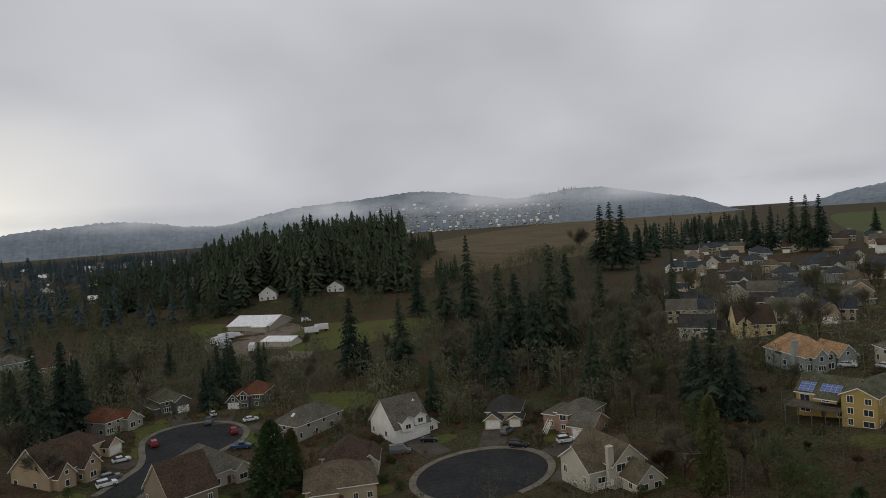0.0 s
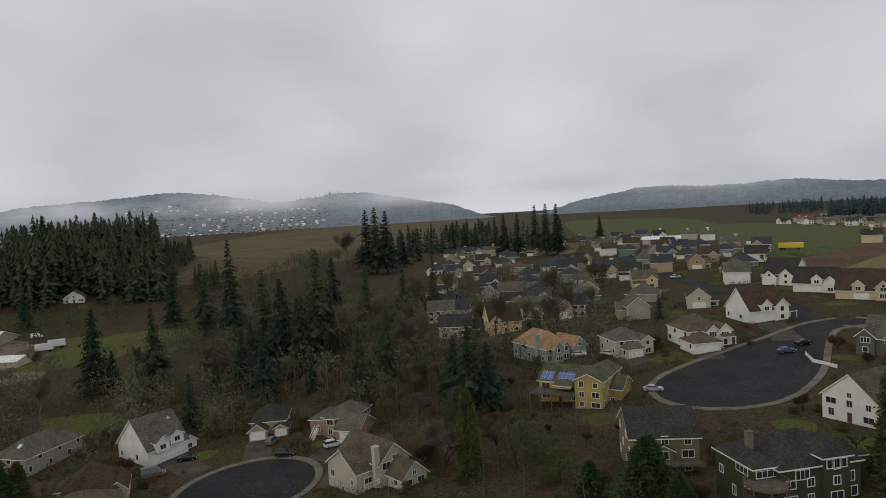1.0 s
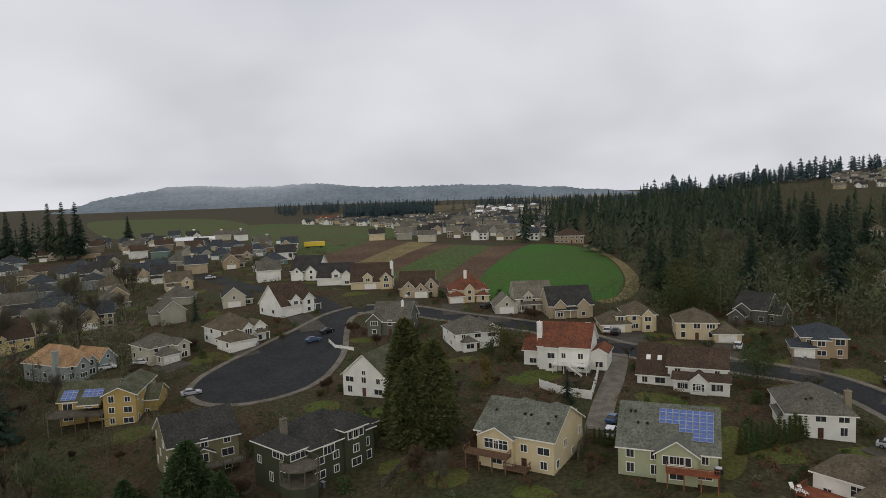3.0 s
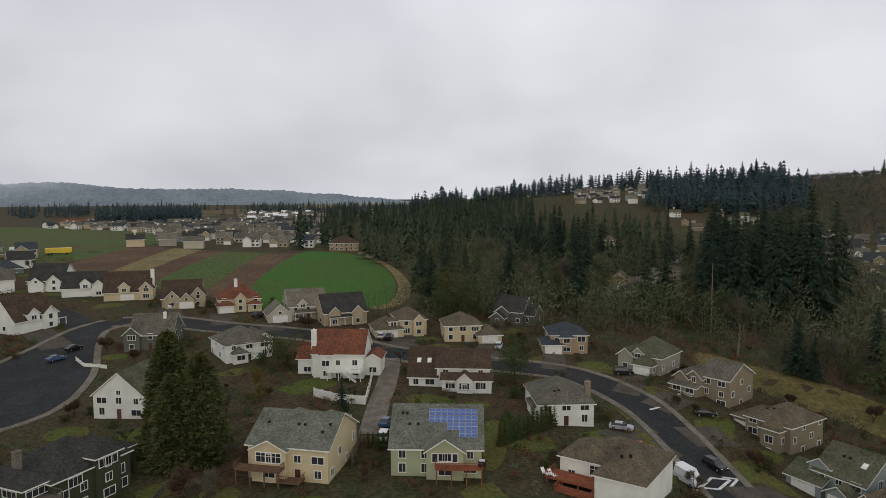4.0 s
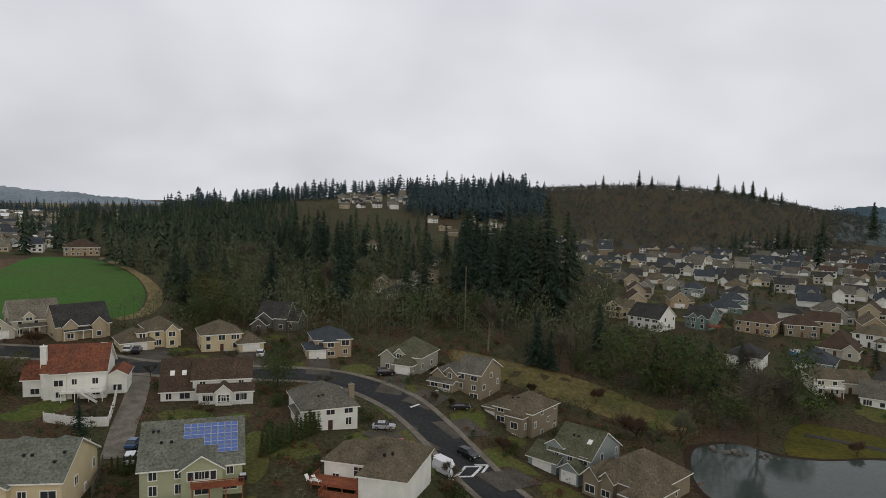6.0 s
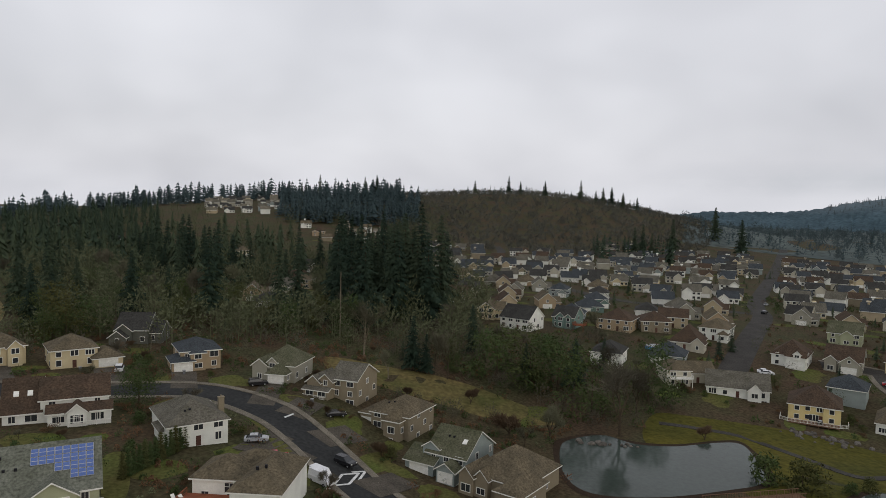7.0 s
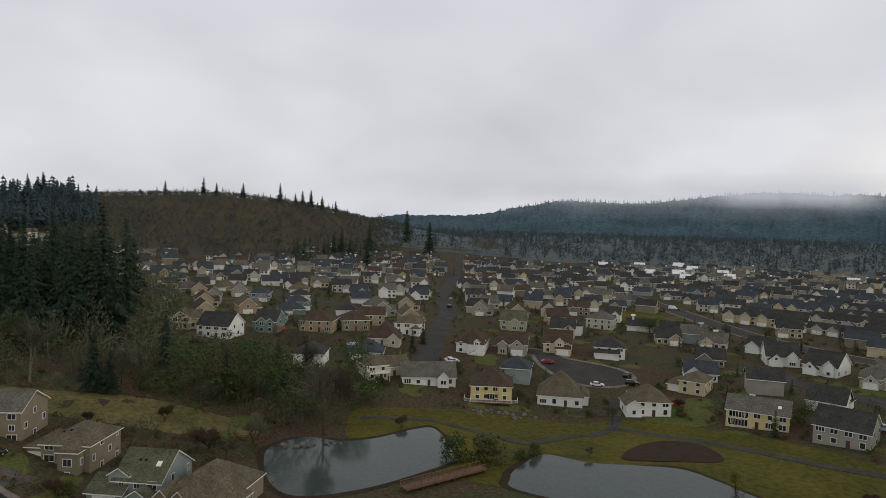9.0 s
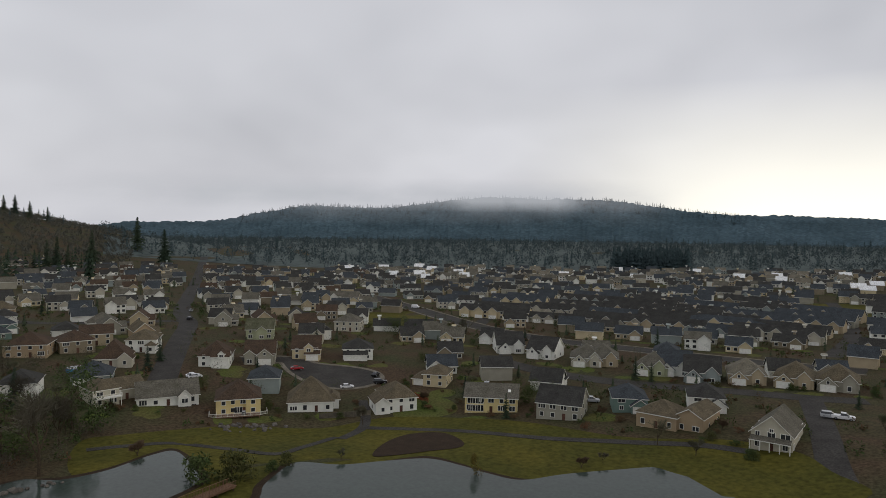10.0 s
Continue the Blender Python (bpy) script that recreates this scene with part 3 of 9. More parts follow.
def terrace(base, x, y, r, z, wall):
    """A round terrace in two storeys: a closed drum, an open storey on posts and a railed deck on top."""
    ring = [(x + r * math.cos(radians(22.5 + 45 * k)), y + r * math.sin(radians(22.5 + 45 * k))) for k in range(8)]
    bm = bmesh.new()
    lo, up = [bm.verts.new((*p, -2.5)) for p in ring], [bm.verts.new((*p, z - 2.9)) for p in ring]
    for i in range(8):
        bm.faces.new((lo[i], lo[(i + 1) % 8], up[(i + 1) % 8], up[i]))
    bm.faces.new(up)
    part("wall", bm, wall, base)
    for name, za, zb in (("balcony_floor", z - 2.88, z - 2.7), ("deck_floor", z - 0.2, z)):
        bm = bmesh.new()
        lo, up = [bm.verts.new((*p, za)) for p in ring], [bm.verts.new((*p, zb)) for p in ring]
        for i in range(8):
            bm.faces.new((lo[i], lo[(i + 1) % 8], up[(i + 1) % 8], up[i]))
        bm.faces.new(up), bm.faces.new(lo[::-1])
        part(name, bm, GREY_WOOD, base)
    for p in ring:
        bm = bmesh.new()
        box(bm, p[0] - 0.08, p[0] + 0.08, p[1] - 0.08, p[1] + 0.08, z - 2.7, z - 0.2)
        part("post", bm, GREY_WOOD, base)
    railing(base, ring[2:] + ring[:1], z, GREY_WOOD)


def stairs(base, x, y, z0, z1, turn, mat=None, w=1.1):
    n = max(2, round((z1 - z0) / 0.18))
    bm = bmesh.new()
    for k in range(n):
        box(bm, k * 0.27, k * 0.27 + 0.3, -w / 2, w / 2, z1 - (k + 1) * 0.18, z1 - (k + 1) * 0.18 + 0.05)
    run = n * 0.27
    for s in (-w / 2, w / 2):
        for up in (-0.1, 0.9):
            a = [(0, s - 0.05, z1 + up - 0.1), (run, s - 0.05, z0 + up - 0.1), (run, s - 0.05, z0 + up + 0.08), (0, s - 0.05, z1 + up + 0.08)]
            f = [bm.verts.new(p) for p in a]
            g = [bm.verts.new((p[0], p[1] + 0.1, p[2])) for p in a]
            bm.faces.new(f), bm.faces.new(g[::-1])
            for i in range(4):
                bm.faces.new((f[(i + 1) % 4], f[i], g[i], g[(i + 1) % 4]))
    part("stairs", bm, mat or TRIM, base).matrix_basis = pose(x, y, 0, 0, 0, turn)


# ---- vehicles ----
def car_proto(paint, kind):
    """Body, cabin glass, wheels with rims, lamps; kind: sedan, suv, van or pickup. Its nose looks along +x."""
    base = empty("car", pose(0, 0, -500))
    L, W, hood, top = dict(sedan=(4.6, 1.8, 0.95, 1.42), suv=(4.7, 1.9, 1.1, 1.75), van=(5.4, 2.0, 1.25, 2.3), pickup=(5.6, 1.95, 1.1, 1.8))[kind]
    bm = bmesh.new()

    def loft(rings, slot=0):
        rows = [[bm.verts.new((x, s * w, z)) for s in (-1, 1)] for x, w, z in rings]
        return rows

    prof = {"sedan": [(-2.3, 0.45), (-2.28, 0.9), (-1.6, 1.0), (0.75, 0.98), (2.0, 0.85), (2.3, 0.65), (2.3, 0.4)],
            "suv": [(-2.33, 0.5), (-2.33, 1.1), (-2.1, 1.15), (0.9, 1.12), (2.1, 1.0), (2.35, 0.75), (2.35, 0.45)],
            "van": [(-2.7, 0.5), (-2.7, 1.3), (-2.5, 1.35), (1.3, 1.3), (2.3, 1.1), (2.7, 0.8), (2.7, 0.45)],
            "pickup": [(-2.8, 0.6), (-2.8, 1.1), (-2.7, 1.12), (1.2, 1.12), (2.5, 1.05), (2.8, 0.8), (2.8, 0.5)]}[kind]
    prof = prof + [(L / 2 - 0.1, 0.28), (-L / 2 + 0.1, 0.28)]
    for s in (1, -1):
        pass
    left, right = [bm.verts.new((x, W / 2, z)) for x, z in prof], [bm.verts.new((x, -W / 2, z)) for x, z in prof]
    bm.faces.new(left), bm.faces.new(right[::-1])
    for i in range(len(prof)):
        j = (i + 1) % len(prof)
        bm.faces.new((left[j], left[i], right[i], right[j]))
    bmesh.ops.recalc_face_normals(bm, faces=bm.faces[:])
    bmesh.ops.bevel(bm, geom=bm.edges[:], offset=0.07, segments=2, affect="EDGES", profile=0.6)
    part("body", bm, paint, base, smooth=False)
    cab = {"sedan": [(-1.9, 0.98), (-1.15, 1.38), (0.25, 1.42), (1.05, 0.97)], "suv": [(-2.25, 1.12), (-2.0, 1.7), (0.2, 1.75), (1.1, 1.11)],
           "van": [(-2.65, 1.32), (-2.6, 2.25), (0.9, 2.3), (1.7, 1.28)], "pickup": [(-0.7, 1.1), (-0.55, 1.75), (0.6, 1.8), (1.4, 1.1)]}[kind]
    bm = bmesh.new()
    lo = W / 2 - 0.06
    a, b = [bm.verts.new((x, (lo if z < hood + 0.25 else lo - 0.18), z)) for x, z in cab], [bm.verts.new((x, -(lo if z < hood + 0.25 else lo - 0.18), z)) for x, z in cab]
    bm.faces.new(a[::-1]), bm.faces.new(b)
    for i in range(3):
        bm.faces.new((a[i], a[i + 1], b[i + 1], b[i]))
    bmesh.ops.recalc_face_normals(bm, faces=bm.faces[:])
    part("cabin_glass", bm, paint if kind == "van" else GLASS, base)
    bm = bmesh.new()
    (xa, za), (xb, zb) = cab[1], cab[2]
    box(bm, xa - 0.04, xb + 0.04, -(lo - 0.15), lo - 0.15, min(za, zb) - 0.02, max(za, zb) + 0.04)
    part("car_roof", bm, paint, base)
    for sx in (-1, 1):
        for sy in (-1, 1):
            bm = bmesh.new()
            tube(bm, (0, -0.11 * sy, 0), (0, 0.11 * sy, 0), 0.33, 0.33, 12)
            wheel = part("wheel", bm, TYRE, base)
            wheel.matrix_basis = pose(sx * L * 0.31, sy * (W / 2 - 0.08), 0.33)
            bm = bmesh.new()
            tube(bm, (0, 0.10 * sy, 0), (0, 0.125 * sy, 0), 0.19, 0.17, 8)
            part("rim", bm, METAL, wheel)
    for s in (-1, 1):
        bm = bmesh.new()
        box(bm, L / 2 - 0.06, L / 2 + 0.01, s * (W / 2 - 0.3) - 0.16, s * (W / 2 - 0.3) + 0.16, hood - 0.35, hood - 0.2)
        part("headlight", bm, TRIM, base)
    return base


CARS = {}


def car(x, y, turn, paint, kind, label, dz=0.0):
    key = (paint, kind)
    if key not in CARS:
        CARS[key] = car_proto(PAINT[paint], kind)
        ob = CARS[key]
        ob.matrix_basis = pose(x, y, road_z(x, y) + dz, 0, 0, turn)
    else:
        ob = copy_thing(CARS[key], pose(x, y, road_z(x, y) + dz, 0, 0, turn))
    tagged(ob, label, "van" if kind == "van" else "car", "parked vehicles")


def road_z(x, y):
    return ground_z(x, y) + 0.12


# ---- sheets laid on the land ----
def smooth_line(pts, closed=False, steps=6):
    """Points on a soft curve through the given ones."""
    out, n = [], len(pts)
    for i in range(n if closed else n - 1):
        p = [Vector(pts[(i + k) % n] if closed else pts[max(0, min(n - 1, i + k))]) for k in (-1, 0, 1, 2)]
        for s in range(steps):
            t = s / steps
            out.append(0.5 * (2 * p[1] + (p[2] - p[0]) * t + (2 * p[0] - 5 * p[1] + 4 * p[2] - p[3]) * t * t + (3 * p[1] - p[0] - 3 * p[2] + p[3]) * t ** 3))
    return out if closed else out + [Vector(pts[-1])]


def sheet(name, outline, mat, dz, label, step=0.0, level=None, soft=True, category="ground", kind="structure", skirt=0.0):
    """A sheet with the given outline that follows the land dz above it, or lies level at a height."""
    pts = smooth_line(outline, True) if soft else [Vector(p) for p in outline]
    AREAS.append([(p[0], p[1]) for p in outline])
    step = step or max(8.0, (max(p[0] for p in outline) - min(p[0] for p in outline)) / 14)
    bm = bmesh.new()
    bm.faces.new([bm.verts.new((p[0], p[1], 0)) for p in pts])
    if level is None:
        for axis in (0, 1):
            lo, hi = min(p[axis] for p in pts), max(p[axis] for p in pts)
            k = math.ceil(lo / step)
            while k * step < hi:
                co, no = [0, 0, 0], [0, 0, 0]
                co[axis], no[axis] = k * step, 1
                bmesh.ops.bisect_plane(bm, geom=bm.verts[:] + bm.edges[:] + bm.faces[:], plane_co=co, plane_no=no)
                k += 1
    for v in bm.verts:
        v.co.z = ground_z(v.co.x, v.co.y) + dz if level is None else level
    bmesh.ops.triangulate(bm, faces=bm.faces[:])
    bmesh.ops.recalc_face_normals(bm, faces=bm.faces[:])
    if sum(f.normal.z for f in bm.faces) < 0:
        bmesh.ops.reverse_faces(bm, faces=bm.faces[:])
    return tagged(part(name, bm, mat), label, category, "", kind)


def strip(name, line, width, mat, dz, label, rise=0.0, shift=0.0, category="road", kind="structure", soft=True):
    """A road, path or kerb along a line, with its edges turned down."""
    pts = smooth_line(line) if soft else [Vector(p) for p in line]
    TAKEN.extend((p[0], p[1], width / 2) for p in pts)
    rows = []
    for i, p in enumerate(pts):
        way = (pts[min(i + 1, len(pts) - 1)] - pts[max(i - 1, 0)]).normalized()
        side = Vector((way.y, -way.x))
        rows.append([p + side * (shift + s * width / 2) for s in (-1, -0.33, 0.33, 1)])
    bm = bmesh.new()
    grid = []
    for r in rows:
        top = [bm.verts.new((q.x, q.y, ground_z(q.x, q.y) + dz)) for q in r]
        lo = [bm.verts.new((q.x, q.y, ground_z(q.x, q.y) + dz - 0.3)) for q in (r[0], r[-1])]
        grid.append([lo[0], *top, lo[1]])
    for a, b in zip(grid, grid[1:]):
        for i in range(5):
            bm.faces.new((a[i], a[i + 1], b[i + 1], b[i]))
    bmesh.ops.recalc_face_normals(bm, faces=bm.faces[:])
    if sum(f.normal.z for f in bm.faces) < 0:
        bmesh.ops.reverse_faces(bm, faces=bm.faces[:])
    return tagged(part(name, bm, mat), label, category, "", kind)


def kerb(line, label="pale concrete kerb and pavement along the road"):
    """A raised kerb with its pavement along a line."""
    strip("kerb", line, 1.7, CONCRETE, 0.2, label, category="kerb")


def road_kerbs(line, width):
    pts = smooth_line(line)
    for side in (-1, 1):
        edge = []
        for i, p in enumerate(pts):
            way = (pts[min(i + 1, len(pts) - 1)] - pts[max(i - 1, 0)]).normalized()
            edge.append((p.x + way.y * side * (width / 2 + 0.85), p.y - way.x * side * (width / 2 + 0.85)))
        kerb(edge[::2])


def close_road(line, width, r, taper, mat, label):
    """A street that widens into a turning bay at its first point, with its kerbs."""
    pts = smooth_line(line)
    sides, run = ([], []), 0.0
    for i, p in enumerate(pts):
        run += (p - pts[i - 1]).length if i else 0.0
        k = min(1.0, run / taper)
        k = k * k * (3 - 2 * k)
        half = r + (width / 2 - r) * k
        way = (pts[min(i + 1, len(pts) - 1)] - pts[max(i - 1, 0)]).normalized()
        for j, s in enumerate((1, -1)):
            sides[j].append((p, Vector((way.y * s, -way.x * s)), half))
    w0 = (pts[1] - pts[0]).normalized()
    a0 = math.atan2(w0.x, -w0.y)
    cap = [(pts[0], Vector((math.cos(a0 + math.pi * k / 14), math.sin(a0 + math.pi * k / 14))), r) for k in range(1, 14)]
    ring = sides[1][::-1] + cap + sides[0]
    sheet("road", [tuple(p + d * h) for p, d, h in ring], mat, 0.065, label, soft=False, category="road")
    edge = [tuple(p + d * (h + 0.85)) for p, d, h in ring]
    kerb(edge[::2] + edge[-1:], "pale concrete kerb and pavement round the turning bay")


def round_kerb(x, y, r, a0, a1):
    """A kerb round a turning circle, from one angle (degrees) to another."""
    kerb([(x + (r + 0.85) * math.cos(radians(a0 + (a1 - a0) * k / 20)), y + (r + 0.85) * math.sin(radians(a0 + (a1 - a0) * k / 20))) for k in range(21)], "pale concrete kerb round the turning circle")


def disc(x, y, r, n=24):
    return [(x + r * math.cos(2 * math.pi * k / n), y + r * math.sin(2 * math.pi * k / n)) for k in range(n)]


# ---- plants ----
def fir_proto(seed, height, spread, mat, gap=1.0, droop=0.35, low=0.12, bark=None, name="fir_tree", dense=2.2, spray=1.0, taper=0.85):
    """A conifer: tapered trunk and whorls of drooping, ragged boughs."""
    rnd = random.Random(seed)
    base = empty(name, pose(0, 0, -500))
    bm = bmesh.new()
    tube(bm, (0, 0, -1.0), (0, 0, height * 0.97), height * 0.014 + 0.08, 0.02, 6)
    part("trunk", bm, bark or BARK, base)
    bm = bmesh.new()
    z = height * low
    while z < height * 0.985:
        f = (z - height * low) / (height * (1 - low))
        reach = spread * (1 - f) ** taper * rnd.uniform(0.7, 1.1) + 0.2
        n = max(4, int(8 - 3 * f))
        a0 = rnd.uniform(0, 6.3)
        for k in range(n):
            a = a0 + 2 * math.pi * k / n + rnd.uniform(-0.35, 0.35)
            r = reach * rnd.uniform(0.6, 1.15)
            c, s = math.cos(a), math.sin(a)
            zz = z + rnd.uniform(-0.35, 0.35) * gap
            side = Vector((-s, c, 0))
            m = max(3, int(r * dense))
            for i in range(m):
                t = (i + rnd.uniform(0.2, 1.0)) / m
                p = Vector((c * r * t, s * r * t, zz + r * (0.12 * t - droop * t * t)))
                size = (0.35 + 0.3 * r * (1 - t * 0.6)) * spray
                for sg in (1, -1):
                    d = (Vector((c, s, 0)) * rnd.uniform(0.3, 1.0) + side * sg * rnd.uniform(0.5, 1.1) + Vector((0, 0, -rnd.uniform(0.1, 0.9) - droop))).normalized()
                    w = d.cross(Vector((rnd.uniform(-0.4, 0.4), rnd.uniform(-0.4, 0.4), 1))).normalized() * size * 0.3
                    bm.faces.new([bm.verts.new(x) for x in (p - w, p + w, p + d * size)])
            tip = Vector((c * r, s * r, zz + r * (0.12 - droop)))
            bm.faces.new([bm.verts.new(x) for x in (Vector((0, 0, zz)) + side * 0.12 * r, Vector((0, 0, zz)) - side * 0.12 * r, tip)])
        z += gap * (0.9 + 0.02 * height) * rnd.uniform(0.8, 1.2) * (1.05 - 0.5 * f)
    part("crown", bm, mat, base)
    return base


def dense_conifer(seed, height, spread, mat, n, spray, name, taper=0.55):
    """A conifer clothed to the ground in short dense sprays, with uneven lobes."""
    rnd = random.Random(seed)
    base = empty(name, pose(0, 0, -500))
    bm = bmesh.new()
    tube(bm, (0, 0, -1.0), (0, 0, height * 0.95), height * 0.014 + 0.08, 0.02, 6)
    part("trunk", bm, BARK, base)
    verts, tris = [], []
    for i in range(n):
        f, a = rnd.random() ** 1.25, rnd.uniform(0, 2 * math.pi)
        lobe = 0.8 + 0.16 * math.sin(5 * a + 11 * f + seed) + 0.12 * math.sin(9 * a - 29 * f)
        r = spread * (1 - f) ** taper * lobe * math.sqrt(rnd.uniform(0.35, 1.1)) + 0.1
        c, s = math.cos(a), math.sin(a)
        p = Vector((c * r, s * r, height * f + 0.2 - 0.15 * r * rnd.random()))
        d = Vector((c + rnd.gauss(0, 0.5), s + rnd.gauss(0, 0.5), rnd.uniform(-0.5, 0.9))).normalized()
        w = d.cross(Vector((rnd.gauss(0, 1), rnd.gauss(0, 1), rnd.gauss(0, 1)))).normalized()
        k, z = len(verts), spray * rnd.uniform(0.6, 1.3)
        verts += [p - w * z * 0.35, p + w * z * 0.35, p + d * z]
        tris.append((k, k + 1, k + 2))
    me = bpy.data.meshes.new("crown")
    me.from_pydata(verts, [], tris)
    me.materials.append(mat)
    place("crown", me, base, "", Matrix())
    return base


def bare_proto(seed, height, spread, mat, bark, twigs=900, name="bare_tree", stem=0.36):
    """A leafless tree: trunk and limbs that fork, and a haze of fine twigs at their ends."""
    rnd = random.Random(seed)
    base = empty(name, pose(0, 0, -500))
    bm = bmesh.new()
    ends = []

    def grow(p, way, length, r, depth):
        q = p + way * length
        tube(bm, p, q, r, r * 0.62, 5 if depth < 2 else 3)
        ends.append((p + way * length * 0.6, way, depth)), ends.append((q, way, depth))
        if depth >= 4:
            return
        for _ in range(3 if depth < 3 else 2):
            d = (way + Vector((rnd.uniform(-1, 1), rnd.uniform(-1, 1), rnd.uniform(-0.2, 0.5))) * 0.62 * spread).normalized()
            grow(p + way * length * rnd.uniform(0.55, 1.0), d, length * rnd.uniform(0.55, 0.8), r * 0.55, depth + 1)

    grow(Vector((0, 0, -0.8)), Vector((rnd.uniform(-0.06, 0.06), rnd.uniform(-0.06, 0.06), 1)).normalized(), height * stem, height * 0.014 + 0.05, 0)
    part("trunk", bm, bark, base)
    bm = bmesh.new()
    fine = [e for e in ends if e[2] >= 2]
    for _ in range(twigs):
        p, way, depth = rnd.choice(fine)
        d = (way + Vector((rnd.gauss(0, 0.6), rnd.gauss(0, 0.6), rnd.gauss(0.25, 0.5)))).normalized()
        length = height * rnd.uniform(0.05, 0.12)
        s = d.orthogonal().normalized() * rnd.uniform(0.03, 0.065)
        p = p + Vector((rnd.gauss(0, 1), rnd.gauss(0, 1), rnd.gauss(0, 1))) * height * 0.02
        bm.faces.new([bm.verts.new(x) for x in (p - s, p + s, p + d * length)])
    part("crown", bm, mat, base)
    return base


def bush_proto(seed, height, width, mat, n=500, leaf=0.3, name="bush", column=False):
    """A shrub or small leafy tree: a short stem and many leaf sprays in uneven lobes."""
    rnd = random.Random(seed)
    bm = bmesh.new()
    tube(bm, (0, 0, -0.5), (0, 0, height * 0.6), 0.05 + height * 0.015, 0.03, 5, 1)
    lobes = [(Vector((rnd.gauss(0, 0.25) * width, rnd.gauss(0, 0.25) * width, height * (rnd.uniform(0.15, 0.85)))), rnd.uniform(0.25, 0.45)) for _ in range(9)]
    for _ in range(n):
        c, r = rnd.choice(lobes)
        d = Vector((rnd.gauss(0, 1), rnd.gauss(0, 1), rnd.gauss(0, 1))).normalized()
        shrink = (1.15 - c.z / height * 0.75) if column else 1.0
        p = Vector((c.x * shrink, c.y * shrink, c.z)) + Vector((d.x * width * r * shrink, d.y * width * r * shrink, d.z * height * r * 0.7)) * rnd.uniform(0.6, 1.05)
        p.z = max(0.05, p.z)
        u = Vector((rnd.gauss(0, 1), rnd.gauss(0, 1), rnd.gauss(0, 1))).normalized()
        w = u.cross(d + Vector((0.01, 0, 0))).normalized()
        s = leaf * rnd.uniform(0.6, 1.4)
        bm.faces.new([bm.verts.new(x) for x in (p + u * s, p + w * s * 0.6, p - u * s * 0.8 + d * s * 0.4)])
    ob = part(name, bm, [mat, BARK])
    ob.location.z = -500
    return ob


PROTO = {}


def plant(kind, x, y, scale=1.0, turn=0.0, wide=1.0, label="", dz=0.0):
    """Sets a plant of a kind; the first of its kind is the one that was built, the others are copies."""
    ob, used, text, cat, group = PROTO[kind]
    m = pose(x, y, ground_z(x, y) + dz, 0, 0, turn)
    if used:
        ob = copy_thing(ob, m)
    else:
        PROTO[kind][1] = True
        ob.matrix_basis = m
    ob.scale = (scale * wide, scale * wide, scale)
    return tagged(ob, label or text, cat, group)


def kind_of(kind, ob, text, cat="tree", group=""):
    PROTO[kind] = [ob, False, text, cat, group]


# ---- the land ----
def build_ground():
    """One sheet of land to the horizon, finer near the houses."""
    rings = [0.0, 12.0]
    while rings[-1] < 4700:
        rings.append(rings[-1] + max(4.0, rings[-1] * 0.035))
    n = 300
    verts, quads = [], []
    for r in rings:
        for k in range(n):
            x, y = polar(360 * k / n, r)
            verts.append((x, y, ground_z(x, y) + (0.12 * noise.noise(Vector((x, y, 0)) * 0.05) if r > 240 else 0)))
    for i in range(len(rings) - 1):
        for k in range(n):
            a, b = i * n + k, i * n + (k + 1) % n
            quads.append((a, a + n, b + n, b))
    me = bpy.data.meshes.new("ground")
    me.from_pydata(verts, [], quads)
    me.materials.append(FLOOR)
    me.polygons.foreach_set("use_smooth", [True] * len(me.polygons))
    tagged(new("ground", me), "brown winter ground with dead leaves and thin grass", "ground", "", "structure")


FLOOR = material("winter_ground", (0.072, 0.049, 0.030), (0.050, 0.054, 0.024), rough=0.95, scale=0.055, fine=1.3, bump=0.8, var=0.5)
# hill woods with distance haze painted into the base colour, the western ones paler
HAZY_WOODS = material("haze_tinted_woods", (0.066, 0.104, 0.124), (0.044, 0.072, 0.086), rough=1.0, scale=0.01, fine=0.08, bump=0, var=0.35)
PALE_HAZY_WOODS = material("pale_haze_tinted_woods", (0.215, 0.252, 0.276), (0.165, 0.198, 0.220), rough=1.0, scale=0.006, fine=0.05, bump=0)
build_ground()


def build_hills():
    """Far wooded hills, with a ragged line of tree tops and the haze painted into their colour."""
    rnd = random.Random(5)
    for name, b0, b1 in (("hill", -48, 26), ("hill", 26, 84), ("hill", 118, 200)):
        bm = bmesh.new()
        rows = []
        r = 1450.0
        while r < 4200:
            row = []
            b = b0
            while b <= b1:
                x, y = polar(b, r)
                fade = min(1.0, (b - b0) / 5, (b1 - b) / 5)
                z = hill_z(x, y)
                z = z * fade - 20 + (rnd.uniform(-2, 4) + 6 * noise.noise(Vector((x, y, 0)) * 0.01)) * min(1.0, z / 25)
                row.append(bm.verts.new((x, y, z)))
                b += 0.18
            rows.append(row)
            r *= 1.02
        for a, c in zip(rows, rows[1:]):
            for i in range(len(a) - 1):
                bm.faces.new((a[i], c[i], c[i + 1], a[i + 1]))
        tagged(part("backdrop", bm, HAZY_WOODS if b0 > 100 else PALE_HAZY_WOODS), "distant wooded hills under low cloud, haze painted into their colour", "hill", "", "structure")


build_hills()


